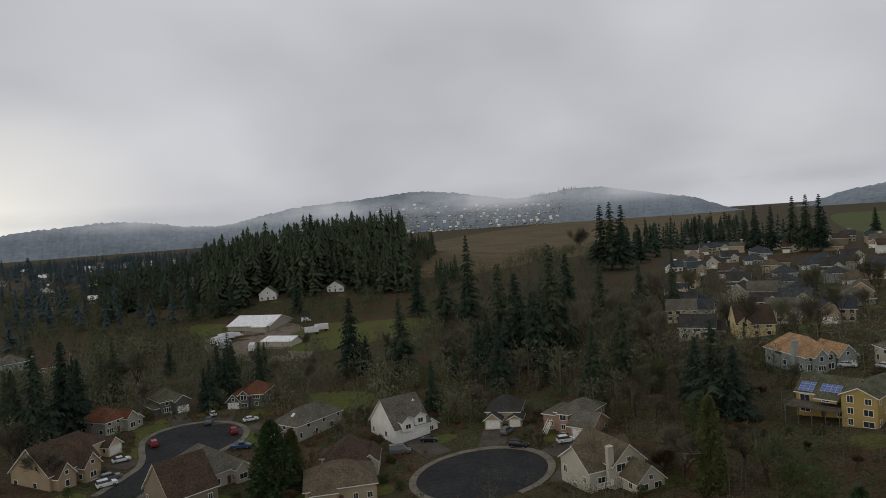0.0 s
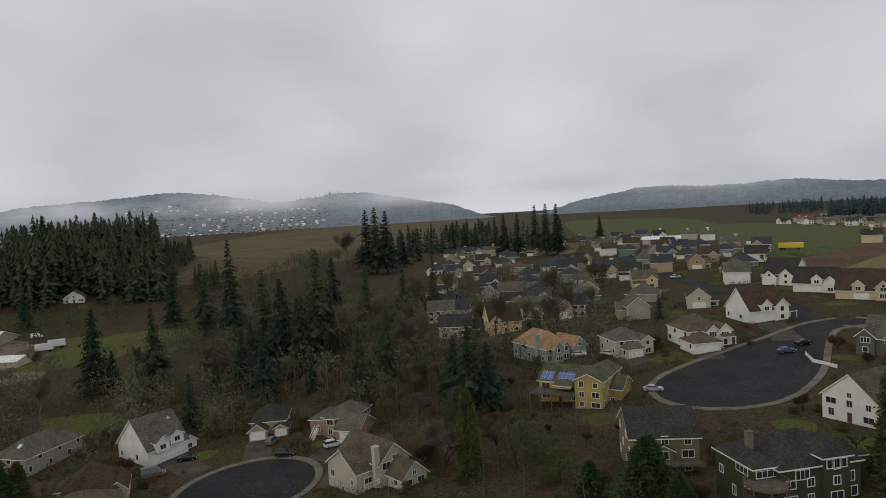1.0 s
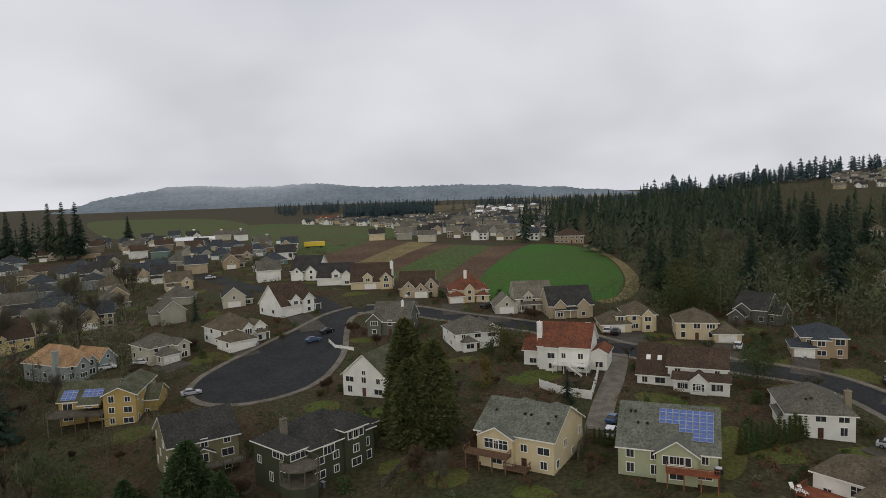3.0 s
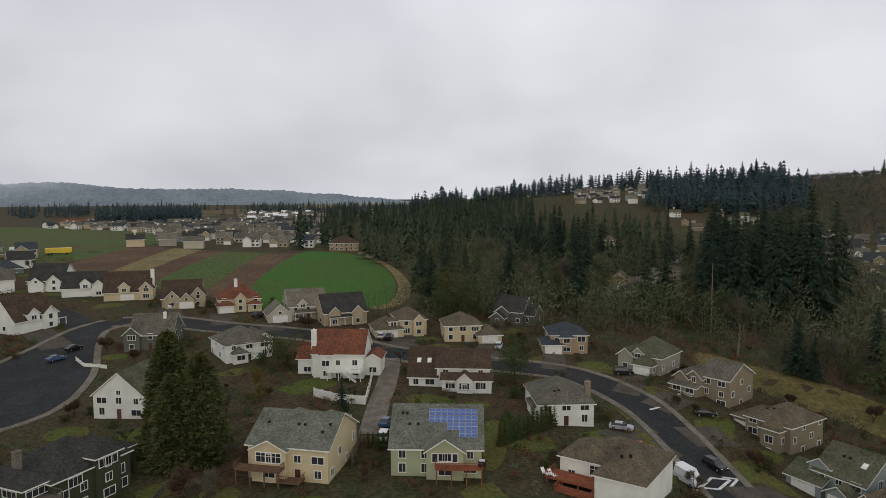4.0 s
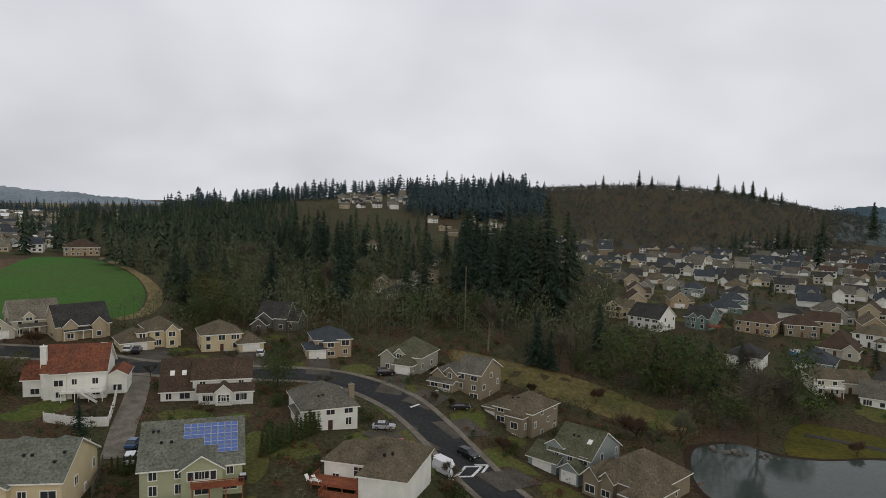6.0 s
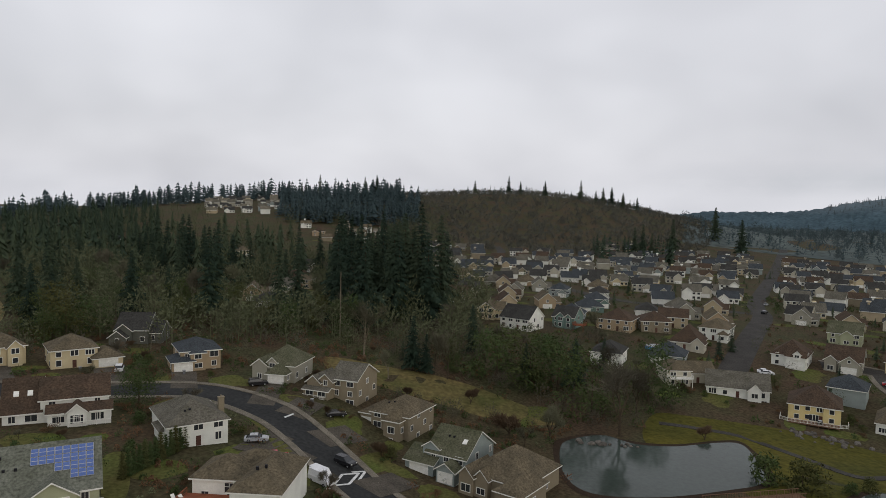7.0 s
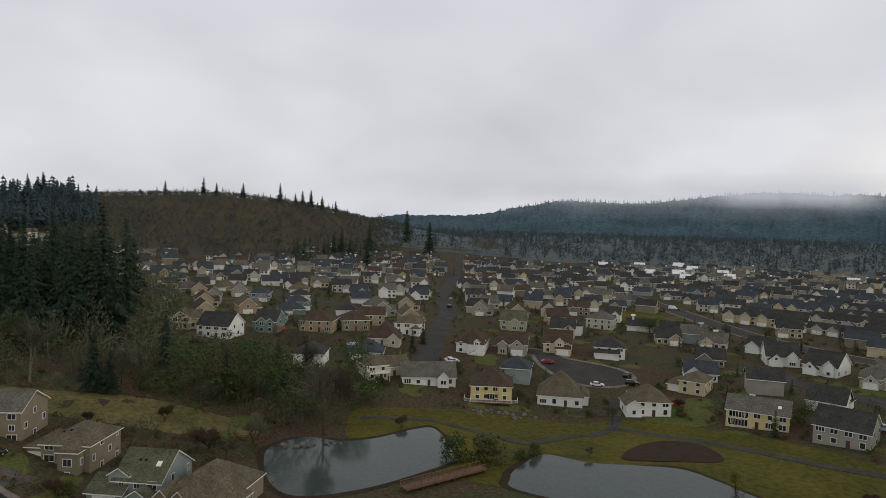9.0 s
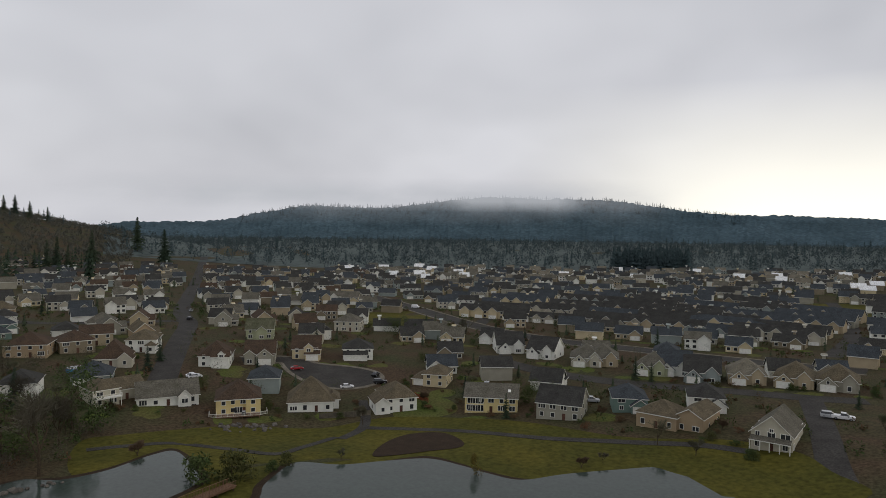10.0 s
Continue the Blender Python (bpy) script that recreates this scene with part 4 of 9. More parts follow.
def build_low_cloud(b0, b1, r, foot, top, seed):
    """A bank of thin low cloud that hangs along the far hill tops: a self-lit sheet, with a faint haze veil below."""
    verts, faces = [], []
    n = 40
    for k in range(n + 1):
        x, y = polar(b0 + (b1 - b0) * k / n, r)
        verts += [(x, y, foot), (x, y, top)]
    for k in range(n):
        faces.append((2 * k, 2 * k + 2, 2 * k + 3, 2 * k + 1))
    me = bpy.data.meshes.new("low_cloud")
    me.from_pydata(verts, [], faces)
    # the bank thins out towards both ends
    ends = me.attributes.new("ends", "FLOAT", "POINT")
    ends.data.foreach_set("value", [min(1.0, 5 * min(k // 2, n - k // 2) / n) for k in range(2 * n + 2)])
    mat = bpy.data.materials.new("cloud_with_haze")
    mat.use_nodes = True
    nt = mat.node_tree
    nt.nodes.clear()
    n, link = nt.nodes.new, nt.links.new
    out, mix, clear, glow = n("ShaderNodeOutputMaterial"), n("ShaderNodeMixShader"), n("ShaderNodeBsdfTransparent"), n("ShaderNodeEmission")
    # the sheet's brightness is emission, set near that of the sky
    glow.inputs[0].default_value = (0.56, 0.58, 0.62, 1)
    tc, sep, noise_node, mp = n("ShaderNodeTexCoord"), n("ShaderNodeSeparateXYZ"), n("ShaderNodeTexNoise"), n("ShaderNodeMapping")
    link(tc.outputs["Object"], sep.inputs[0]), link(tc.outputs["Object"], mp.inputs[0]), link(mp.outputs[0], noise_node.inputs[0])
    mp.inputs["Scale"].default_value = (1, 1, 2.5)
    mp.inputs["Location"].default_value = (seed * 700.0, 0, 0)
    noise_node.inputs["Scale"].default_value, noise_node.inputs["Detail"].default_value = 0.0035, 5
    # dense along a height that wavers, thinning above, and below to a faint haze veil
    ramp = n("ShaderNodeValToRGB")
    span = n("ShaderNodeMapRange")
    span.inputs["From Min"].default_value, span.inputs["From Max"].default_value = foot, top
    link(sep.outputs["Z"], span.inputs["Value"]), link(span.outputs[0], ramp.inputs[0])
    e = ramp.color_ramp.elements
    e[0].position, e[0].color = 0.0, (0.0, 0.0, 0.0, 1)
    e[1].position, e[1].color = 1.0, (0, 0, 0, 1)
    for at, v in ((0.3, 0.16), (0.52, 0.75), (0.66, 0.8)):
        e.new(at).color = (v, v, v, 1)
    bank = n("ShaderNodeMapRange")
    bank.inputs["From Min"].default_value, bank.inputs["From Max"].default_value = 0.36, 0.62
    bank.inputs["To Min"].default_value = 0.12
    link(noise_node.outputs["Fac"], bank.inputs["Value"])
    both = n("ShaderNodeMath")
    both.operation = "MULTIPLY"
    link(ramp.outputs[0], both.inputs[0]), link(bank.outputs[0], both.inputs[1])
    thin, last = n("ShaderNodeAttribute"), n("ShaderNodeMath")
    thin.attribute_name, last.operation = "ends", "MULTIPLY"
    link(both.outputs[0], last.inputs[0]), link(thin.outputs["Fac"], last.inputs[1])
    link(last.outputs[0], mix.inputs[0]), link(clear.outputs[0], mix.inputs[1]), link(glow.outputs[0], mix.inputs[2])
    link(mix.outputs[0], out.inputs[0])
    me.materials.append(mat)
    tagged(new("backdrop", me), "thin low cloud and a faint haze veil along the far hill tops", "cloud", "", "structure")


build_low_cloud(122, 172, 1990, 45, 185, 1)
# this bank is also a stand-in for haze before the western hills
build_low_cloud(-46, 80, 2010, 20, 140, 2)

# ---- kinds of plants ----
kind_of("fir_a", fir_proto(1, 26, 5.6, NEEDLES, 0.85, dense=1.8, spray=1.4), "tall dark green fir with drooping boughs", group="firs")
kind_of("fir_b", fir_proto(2, 22, 5.0, NEEDLES, 0.75, dense=1.8, spray=1.4), "dark green fir with a ragged spire", group="firs")
kind_of("fir_c", fir_proto(3, 30, 5.4, NEEDLES, 0.95, low=0.22, dense=1.8, spray=1.4), "very tall dark fir with a bare lower trunk", group="firs")
kind_of("fir_d", fir_proto(4, 12, 3.0, NEEDLES, 0.55, low=0.03, dense=4.0, spray=0.75), "young dark green fir, branched to the ground", group="firs")
kind_of("cedar", dense_conifer(7, 19, 4.5, CEDAR, 9000, 0.62, "cedar_tree", 0.5), "broad olive-green cedar, branched to the ground", group="cedars")
kind_of("spruce", dense_conifer(9, 10, 4.0, GREEN_NEEDLES, 6500, 0.5, "spruce_tree", 0.7), "broad fresh green spruce, branched to the ground", group="firs")
kind_of("arborvitae", fir_proto(8, 5, 0.9, LEAVES, 0.3, droop=0.05, low=0.02, name="arborvitae", dense=6, spray=0.8), "slim clipped evergreen in a hedge row", "shrub", "hedge evergreens")
kind_of("bare_a", bare_proto(11, 16, 1.0, TWIGS, BARK, 1300), "leafless tree with a haze of brown twigs", group="bare trees")
kind_of("bare_b", bare_proto(12, 13, 1.3, TWIGS, BARK, 1300, stem=0.28), "spreading leafless tree with brown twigs", group="bare trees")
kind_of("bare_c", bare_proto(13, 19, 0.75, TWIGS, PALE_BARK, 1300), "slender leafless tree with pale trunk", group="bare trees")
kind_of("russet", bare_proto(14, 8, 1.5, RUST_TWIGS, BARK, 1500, stem=0.22), "russet leafless shrubby tree", group="bare trees")
kind_of("mossy_a", bare_proto(15, 15, 1.15, MOSSY, BARK, 1500, stem=0.25), "leafless tree thick with moss, olive green", group="bare trees")
kind_of("bush_a", bush_proto(21, 2.2, 2.4, LEAVES, 700, 0.2), "rounded dark evergreen bush", "bush", "garden bushes")
kind_of("bush_b", bush_proto(22, 1.3, 1.8, LEAVES, 450, 0.15), "low evergreen garden shrub", "bush", "garden bushes")
kind_of("bush_c", bush_proto(23, 1.7, 2.2, SCRUB, 500, 0.15), "bare reddish brown garden shrub", "bush", "garden bushes")
kind_of("leafy", bush_proto(24, 9, 5.5, LEAVES, 2000, 0.26, "ivy_tree"), "ivy-clad tree, dull green", group="leafy trees")
kind_of("round", bush_proto(25, 7, 6.5, LEAVES, 3200, 0.2, "evergreen_tree"), "rounded dense dark evergreen tree", group="leafy trees")
kind_of("golden", bush_proto(26, 5, 2.6, YELLOW_LEAVES, 1100, 0.18, "yellow_conifer", True), "small golden yellow conifer", group="garden conifers")


# ---- roads, paths and fields ----
sheet("road", disc(6.6, 152.5, 15.0), ASPHALT, 0.07, "round dark asphalt turning circle with patches", category="road")
round_kerb(6.6, 152.5, 15.0, -64, 240)
close_road([(-72.8, 194.2), (-73.4, 177.2), (-75.1, 159.7), (-76, 152)], 9.0, 13.2, 26, ASPHALT, "dark asphalt close with a round turning bay")
close_road([(114.4, 126.5), (129.6, 131.8), (149.3, 140.3), (167.3, 147.5), (178.8, 146.4)], 9.6, 16.0, 62, ASPHALT, "dark damp asphalt street widening into a turning bay")
strip("road", [(178.8, 146.4), (183.5, 132.6), (180.9, 112.1), (178.8, 79.8), (169.4, 58.5), (166.3, 41.9), (166.1, 24.2), (165.7, 10.6), (160.3, 1.1), (150.8, -7.1), (140.4, -13), (130.1, -17.6), (120.4, -20.9), (111.5, -24.6)], 9.6, ASPHALT, 0.06, "dark damp asphalt street curving between the houses")
road_kerbs([(178.8, 146.4), (183.5, 132.6), (180.9, 112.1), (178.8, 79.8), (169.4, 58.5), (166.3, 41.9), (166.1, 24.2), (165.7, 10.6), (160.3, 1.1), (150.8, -7.1), (140.4, -13), (130.1, -17.6), (120.4, -20.9), (111.5, -24.6)], 9.6)
strip("road", [(167.3, 147.5), (183.1, 169.2), (191.4, 197.7), (195.5, 222.1), (213.7, 275.4)], 8.0, ASPHALT, 0.06, "dark asphalt side street")
strip("driveway", [(163.5, 52.5), (144.2, 47.8), (129.7, 44.9), (115.5, 41.5)], 4.6, CONCRETE, 0.1, "long pale concrete shared driveway", category="driveway")
strip("road", [(207.7, 404.1), (225.2, 415.7), (239.7, 386.8), (231.6, 339.1)], 8, ASPHALT_OLD, 0.06, "grey asphalt estate street")
strip("road", [(168, -138.1), (189.8, -161.1), (229.4, -202.5), (268.2, -241.9), (304, -269.2), (363.9, -327.1), (428.3, -391.4), (558.2, -519.5), (700.6, -659.8)], 9, ASPHALT_OLD, 0.06, "grey asphalt estate street running uphill")
strip("road", [(495.4, -167), (532, -198.4), (594.3, -235), (643.2, -248.2)], 8, ASPHALT_OLD, 0.06, "grey asphalt estate street")
strip("road", [(386.7, -183.2), (349.6, -186.7), (318, -193.2), (300.1, -208.7), (276.2, -244.9)], 8, ASPHALT_OLD, 0.06, "grey asphalt estate street")
close_road([(142.5, -198.1), (159.6, -199.6), (173.3, -203.4), (184.6, -191.9)], 9.0, 13.0, 30, ASPHALT_OLD, "grey asphalt close with a round turning bay")
strip("road", [(108.8, -254.6), (81.3, -242.3), (51.9, -236.4), (20.4, -235.8), (-4.3, -233.8), (-19.4, -235.3)], 9, ASPHALT_OLD, 0.06, "grey asphalt estate street")
strip("road", [(-4.3, -233.8), (-6.4, -202.2), (-7.8, -171.5), (-9.2, -157.5)], 6.5, ASPHALT_OLD, 0.06, "grey asphalt estate street")
strip("road", [(304.1, -447.1), (229.2, -395.3), (154.8, -338.8), (106.4, -315.9), (61, -309), (16.1, -298.8), (-23.9, -294)], 14, ASPHALT_OLD, 0.06, "broad grey main road past the estate")
road_kerbs([(304.1, -447.1), (229.2, -395.3), (154.8, -338.8), (106.4, -315.9), (61, -309), (16.1, -298.8), (-23.9, -294)], 14)
strip("road", [(154.8, -338.8), (164.4, -401.1), (107.3, -451.4), (40, -447.7)], 7, ASPHALT_OLD, 0.06, "grey asphalt estate street")
strip("road", [(-13.6, -330), (-26.8, -417.4), (-26.8, -521.9), (-22.8, -585)], 8, ASPHALT_OLD, 0.06, "grey asphalt estate street")
strip("footpath", [(149.6, -104.1), (144.2, -112.8), (137.5, -120.3), (122.1, -123.4), (109.4, -124.8), (108.3, -133.6), (108.3, -147.2)], 2.4, ASPHALT_OLD, 0.16, "dark asphalt footpath through the park", category="path")
strip("footpath", [(107.6, -159.1), (95.5, -162.8), (80.1, -165.8), (58.5, -166.8), (40.1, -172.1), (21.1, -176.7), (7.6, -174.7)], 3.0, ASPHALT_OLD, 0.16, "dark asphalt footpath through the park", category="path")
strip("footpath", [(105.8, -146.2), (107.6, -159.1), (114, -169.9), (122.2, -180.4)], 3.0, ASPHALT_OLD, 0.17, "dark asphalt footpath up to the close", category="path")
sheet("grass", [(155.6, -106.1), (153.5, -116.8), (138.9, -140.4), (118.2, -152.9), (104.8, -172.1), (73.5, -180.8), (41.2, -176.6), (15.4, -181.8), (-0.3, -176.7), (-7.6, -165.6), (-12.6, -152.4), (21.7, -141), (50.2, -124.5), (78.2, -108.3), (98.3, -96.6), (114.6, -93.5), (136.1, -91.5)], PARK, 0.06, "yellowish green mown park grass beside the ponds", category="lawn")
sheet("water", [(139.1, -71), (143.3, -77.4), (143.3, -84.9), (136.2, -88.9), (132.8, -97.3), (132.8, -108.3), (130.1, -113.5), (118.3, -107.9), (110.3, -101.9), (108.8, -92), (109.1, -76.7), (113.8, -65), (124, -64.2)], WATER, 0.0, "still grey-green pond reflecting the sky", level=-12.90, category="pond")
sheet("bank", [(140.4, -69.7), (144.6, -76.1), (144.6, -83.6), (137.5, -90.2), (134.1, -98.6), (134.1, -109.6), (131.4, -114.8), (117, -109.2), (109, -103.2), (107.5, -93.3), (107.8, -75.4), (112.5, -63.7), (122.7, -62.9)], MULCH, 0.0, "dark muddy pond bank", level=-12.93, category="bank")
sheet("water", [(99.1, -113.2), (100.1, -121.6), (90.6, -125.3), (83.3, -132.2), (75.3, -138.6), (66.6, -138.2), (59.1, -136.6), (51.4, -136.6), (44.3, -144.5), (35.4, -152.5), (24.9, -160.5), (14.4, -160.2), (6.7, -158.2), (0.5, -154), (11.7, -142.2), (48.7, -120.8), (86.5, -101.9), (95.3, -104.7)], WATER, 0.0, "large still grey-green pond reflecting the sky", level=-12.90, category="pond")
sheet("bank", [(100.4, -111.9), (101.4, -120.3), (91.9, -124), (84.6, -130.9), (76.6, -139.9), (67.9, -139.5), (60.4, -137.9), (50.1, -137.9), (43, -145.8), (34.1, -153.8), (23.6, -161.8), (13.1, -161.5), (5.4, -159.5), (-0.8, -155.3), (10.4, -143.5), (47.4, -119.5), (87.8, -100.6), (96.6, -103.4)], MULCH, 0.0, "dark muddy pond bank", level=-12.93, category="bank")
sheet("grass", [(-79.9, 336.1), (-68.2, 362.9), (-45.4, 368.6), (-9.7, 364.6), (1.7, 342.8), (-24.5, 318.5), (-47.9, 301.9), (-68.5, 307.3)], LAWN, 0.05, "green meadow beside the barn", category="lawn")
sheet("ground_yard", [(-120.5, 343.8), (-123.4, 370.7), (-82, 373.3), (-61.2, 322.3), (-59.7, 287.3), (-84.1, 291.5), (-105.7, 310.8)], GRAVEL, 0.04, "muddy gravel yard round the barn", category="yard")
sheet("grass", [(-144.6, 388.5), (-121.2, 383.5), (-114.3, 355.5), (-128.3, 358.8)], LAWN, 0.05, "green meadow beside the barn", category="lawn")
sheet("grass", [(-46.4, 231.8), (-28.3, 229.6), (-19.9, 215.8), (-24.6, 209.6), (-40.6, 213.7)], LAWN, 0.05, "mossy green back garden lawn", category="lawn")
sheet("grass", [(-93, 202.9), (-90.4, 205.2), (-86.3, 192.7), (-87.5, 188.2)], LAWN, 0.05, "patchy green winter lawn", category="lawn")
sheet("grass", [(-62.1, 197.8), (-58, 200.6), (-54.8, 188.2), (-58.7, 188.6)], LAWN, 0.05, "patchy green winter lawn", category="lawn")
sheet("grass", [(-73.8, 167.6), (-69.8, 175.1), (-65.6, 163.7), (-68.2, 156.9)], LAWN, 0.05, "patchy green winter lawn", category="lawn")
sheet("grass", [(125.6, 22.3), (127.7, 18.5), (111.6, 16.2), (107, 18.6)], LAWN, 0.05, "green side garden lawn", category="lawn")
sheet("grass", [(155.6, 17.6), (160.1, 11.6), (151.2, 10.9), (147.9, 16.7)], LAWN, 0.05, "patchy green winter lawn", category="lawn")
sheet("grass", [(153.8, 1), (151, -2.7), (130.7, -11.1), (116.5, -12), (119.4, -9.3), (138.1, -4.9)], LAWN, 0.05, "green verge lawn beside the street", category="lawn")
sheet("grass", [(134, -23.6), (138.8, -30.1), (131, -29.1), (127.1, -24.1)], LAWN, 0.05, "patchy green winter lawn", category="lawn")
sheet("grass", [(146.4, -51), (150, -55.9), (140.8, -53.8), (134.7, -48.8)], LAWN, 0.05, "patchy green winter lawn", category="lawn")
sheet("grass", [(174.5, 7), (178.8, 0.6), (171.9, -1.6), (168, 3.9)], LAWN, 0.05, "patchy green winter lawn", category="lawn")
sheet("grass", [(199.1, -25.6), (189.1, -42.6), (178.6, -62.2), (163.5, -75.6), (153.6, -77.3), (155.8, -66.2), (165.7, -51.9), (174.6, -33.7), (185.1, -23.9)], ROUGH_GRASS, 0.05, "rough tawny grass on the slope", category="lawn")
sheet("grass", [(164.1, -69.6), (164.8, -79.5), (155.7, -76.8), (153.8, -66.9)], LAWN, 0.05, "green clearing in the rough grass", category="lawn")
sheet("grass", [(234.6, -342.2), (211.8, -383), (182, -326.2), (204.5, -301)], PARK, 0.05, "yellow-green playing field", category="lawn")
sheet("grass", [(-1.2, -560.1), (-42.9, -574.5), (-38.4, -484.1), (-19.4, -490.3)], PARK, 0.05, "yellow-green playing field", category="lawn")
sheet("grass", [(151.6, 142.9), (156.2, 140.2), (176.4, 148), (175.6, 143.8), (161, 137.5), (143.8, 131.4)], LAWN, 0.05, "green verge lawn beside the street", category="lawn")
sheet("grass", [(114.8, -195.3), (97.8, -194.1), (90.6, -181.7), (104, -170.8)], LAWN, 0.05, "green back garden lawn", category="lawn")
sheet("grass", [(88.2, -134.5), (92.6, -148.1), (91.9, -157.9), (85.3, -162.5), (77.8, -158.8), (72.6, -151.3), (78.6, -143.1), (83.8, -136.7)], MULCH, 0.12, "dark brown mulched mound by the water", category="lawn")
sheet("field", [(367.9, 174.4), (384.7, 160.8), (373.4, 140.6), (325, 109.1), (271.8, 85.6), (232, 76), (220, 80), (217, 124.5)], CROP, 0.1, "bright green winter crop field", category="field")
sheet("field", [(358.7, 192.2), (367.9, 174.4), (217, 124.5), (222, 146)], SOIL, 0.08, "brown ploughed field strip", soft=False, category="field")
sheet("field", [(359.1, 218.5), (358.7, 192.2), (222, 146), (230, 175.5)], CROP_PALE, 0.09, "thin green crop strip", soft=False, category="field")
sheet("field", [(362.7, 235.7), (359.1, 218.5), (230, 175.5), (234, 190.5)], SOIL, 0.08, "narrow brown ploughed field strip", soft=False, category="field")
sheet("field", [(370.3, 259.4), (362.7, 235.7), (234, 190.5), (233, 205.5)], STUBBLE, 0.1, "pale straw-coloured stubble strip", soft=False, category="field")
sheet("field", [(385, 296), (370.3, 259.4), (233, 205.5), (236, 240), (297, 262)], SOIL, 0.08, "dark brown ploughed field strip", soft=False, category="field")
sheet("field", [(577.3, 692.9), (705.6, 721.8), (602.6, 476.6), (469.1, 330.6), (295.5, 262.7), (308.3, 326.8)], CROP_PALE, 0.07, "green field beyond the houses", category="field")
sheet("field", [(804.8, 1353.9), (879.4, 1123), (713, 802.3), (472.9, 550.1), (395.4, 576.1), (456.7, 757.8)], CROP_PALE, 0.07, "green field beyond the houses", category="field")
sheet("field", [(384.1, 144.6), (388, 140.8), (320.7, 101.3), (271.7, 79), (236.2, 71), (221, 74), (222, 79), (234.5, 75.9), (271.9, 84.9), (327.7, 109.4)], STUBBLE, 0.12, "tawny field margin", category="field")
sheet("field", [(-18, 1217.6), (230.2, 2073.9), (805.5, 3361.1), (1762.9, 4426), (880, 1979.2), (204, 709.2), (77, 623.2), (-1, 551.3)], MEADOW, 0.1, "tawny dry meadow on the rise", category="field")
sheet("field", [(-14.3, 493.9), (68.7, 743), (80.6, 576.4), (45.9, 505.4), (-2.9, 468.6)], MEADOW, 0.1, "tawny dry meadow below the ridge", category="field")
sheet("field", [(782.8, 680.5), (998.3, 688.6), (1334.8, 755.5), (1556.1, 751.8), (1646.1, 977.6), (1238.4, 975.4), (991.4, 871.4)], MEADOW, 0.1, "tawny fields beyond the far estate", category="field")
sheet("field", [polar(b, 850) for b in range(126, 194, 6)] + [polar(b, 2300) for b in range(192, 124, -6)], HAZY_MEADOW, 0.1, "green pastures across the plain, dulled by haze in their colour", soft=False, category="field")
AREAS.pop()  # trees stand on the pastures
sheet("field", [(1730.6, 820.4), (2233.5, 800.6), (2553.5, 739.1), (3269.8, 1171.9), (2577.8, 1175)], STUBBLE, 0.1, "pale fields beyond the far estate", category="field")

# ---- houses near the first close ----
house(-88.6, 219.4, 42, "grey two-storey house with a mossy hipped roof", WALL["dark_grey"], ROOF["moss"],
      [(0, 0, 9, 9, 5.4, 'hip', 0.6, ''), (2.5, -2.5, 5, 4, 5.0, 'y', 0.6, 'g'), (-4.5, 1, 4, 6, 3, 'hip', 0.5, '')])
house(-65.1, 221.1, -4, "dark house with a red-brown hipped roof and white gables", WALL["dark_grey"], ROOF["red_brown"],
      [(1, 0, 9, 10, 5.6, 'hip', 0.6, ''), (-5, -1, 5, 7, 3.2, 'y', 0.9, 'g'), (-1, -1.2, 3.5, 3, 5.6, 'y', 0.8, '')])
house(-46.3, 190.1, -36, "long cream and grey house with a grey roof", WALL["grey"], ROOF["grey"],
      [(0, 0, 11, 15, 5.4, 'hip', 0.6, ''), (-4, -2, 6, 8, 3.2, 'hip', 0.6, 'g'), (-3, 6, 6, 7, 5, 'y', 0.7, '')], extras=[(skylight, 1, 3, 5.4, 0.6)])
house(-97.7, 200.6, 66, "white-trimmed house with a red-brown hipped roof", WALL["grey"], ROOF["red_brown"],
      [(0, 0, 10, 9, 5.2, 'hip', 0.6, ''), (4, -2, 4, 4, 4.8, 'y', 0.9, ''), (7, -1, 4, 4, 3, 'y', 0.8, '')])
house(-93.8, 178.8, 68, "cream house with a dark brown hipped roof", WALL["cream"], ROOF["brown"],
      [(0, 0, 11, 9, 4.8, 'hip', 0.5, ''), (4.5, -3, 5, 5, 3, 'y', 0.8, 'g')])
house(-90.0, 161.7, 67, "tan house with a brown gabled roof", WALL["tan"], ROOF["brown"],
      [(0, 0, 15, 11, 5.0, 'x', 0.8, ''), (3, -3, 5, 5, 4.6, 'y', 1.1, ''), (-4, -2, 5, 5, 4.2, 'y', 1.1, '')])
house(-54.2, 159.0, 49, "pale house with a large grey hipped roof", WALL["light_grey"], ROOF["grey"],
      [(0, 0, 15, 14, 4.4, 'hip', 0.65, ''), (5, -2, 4, 5, 4.2, 'y', 0.7, '')])
house(-56.2, 146.2, 46, "house with a dark brown gabled roof", WALL["taupe"], ROOF["brown"],
      [(0, 0, 12, 11, 4.2, 'x', 0.9, '')])
house(-24.8, 158.4, 1, "pale grey house with a dark brown hipped roof", WALL["light_grey"], ROOF["brown"],
      [(0, 0, 12, 11, 5.0, 'hip', 0.75, ''), (6, 2, 4, 8, 4.4, 'y', 0.8, ''), (-5, 6, 5, 5, 5, 'hip', 0.6, '')])
house(-24.2, 144.5, 10, "house with a brownish grey hipped roof", WALL["beige"], ROOF["taupe"],
      [(0, 0, 17, 11, 4.6, 'hip', 0.5, ''), (-4, -2, 6, 5, 4.2, 'hip', 0.5, '')])

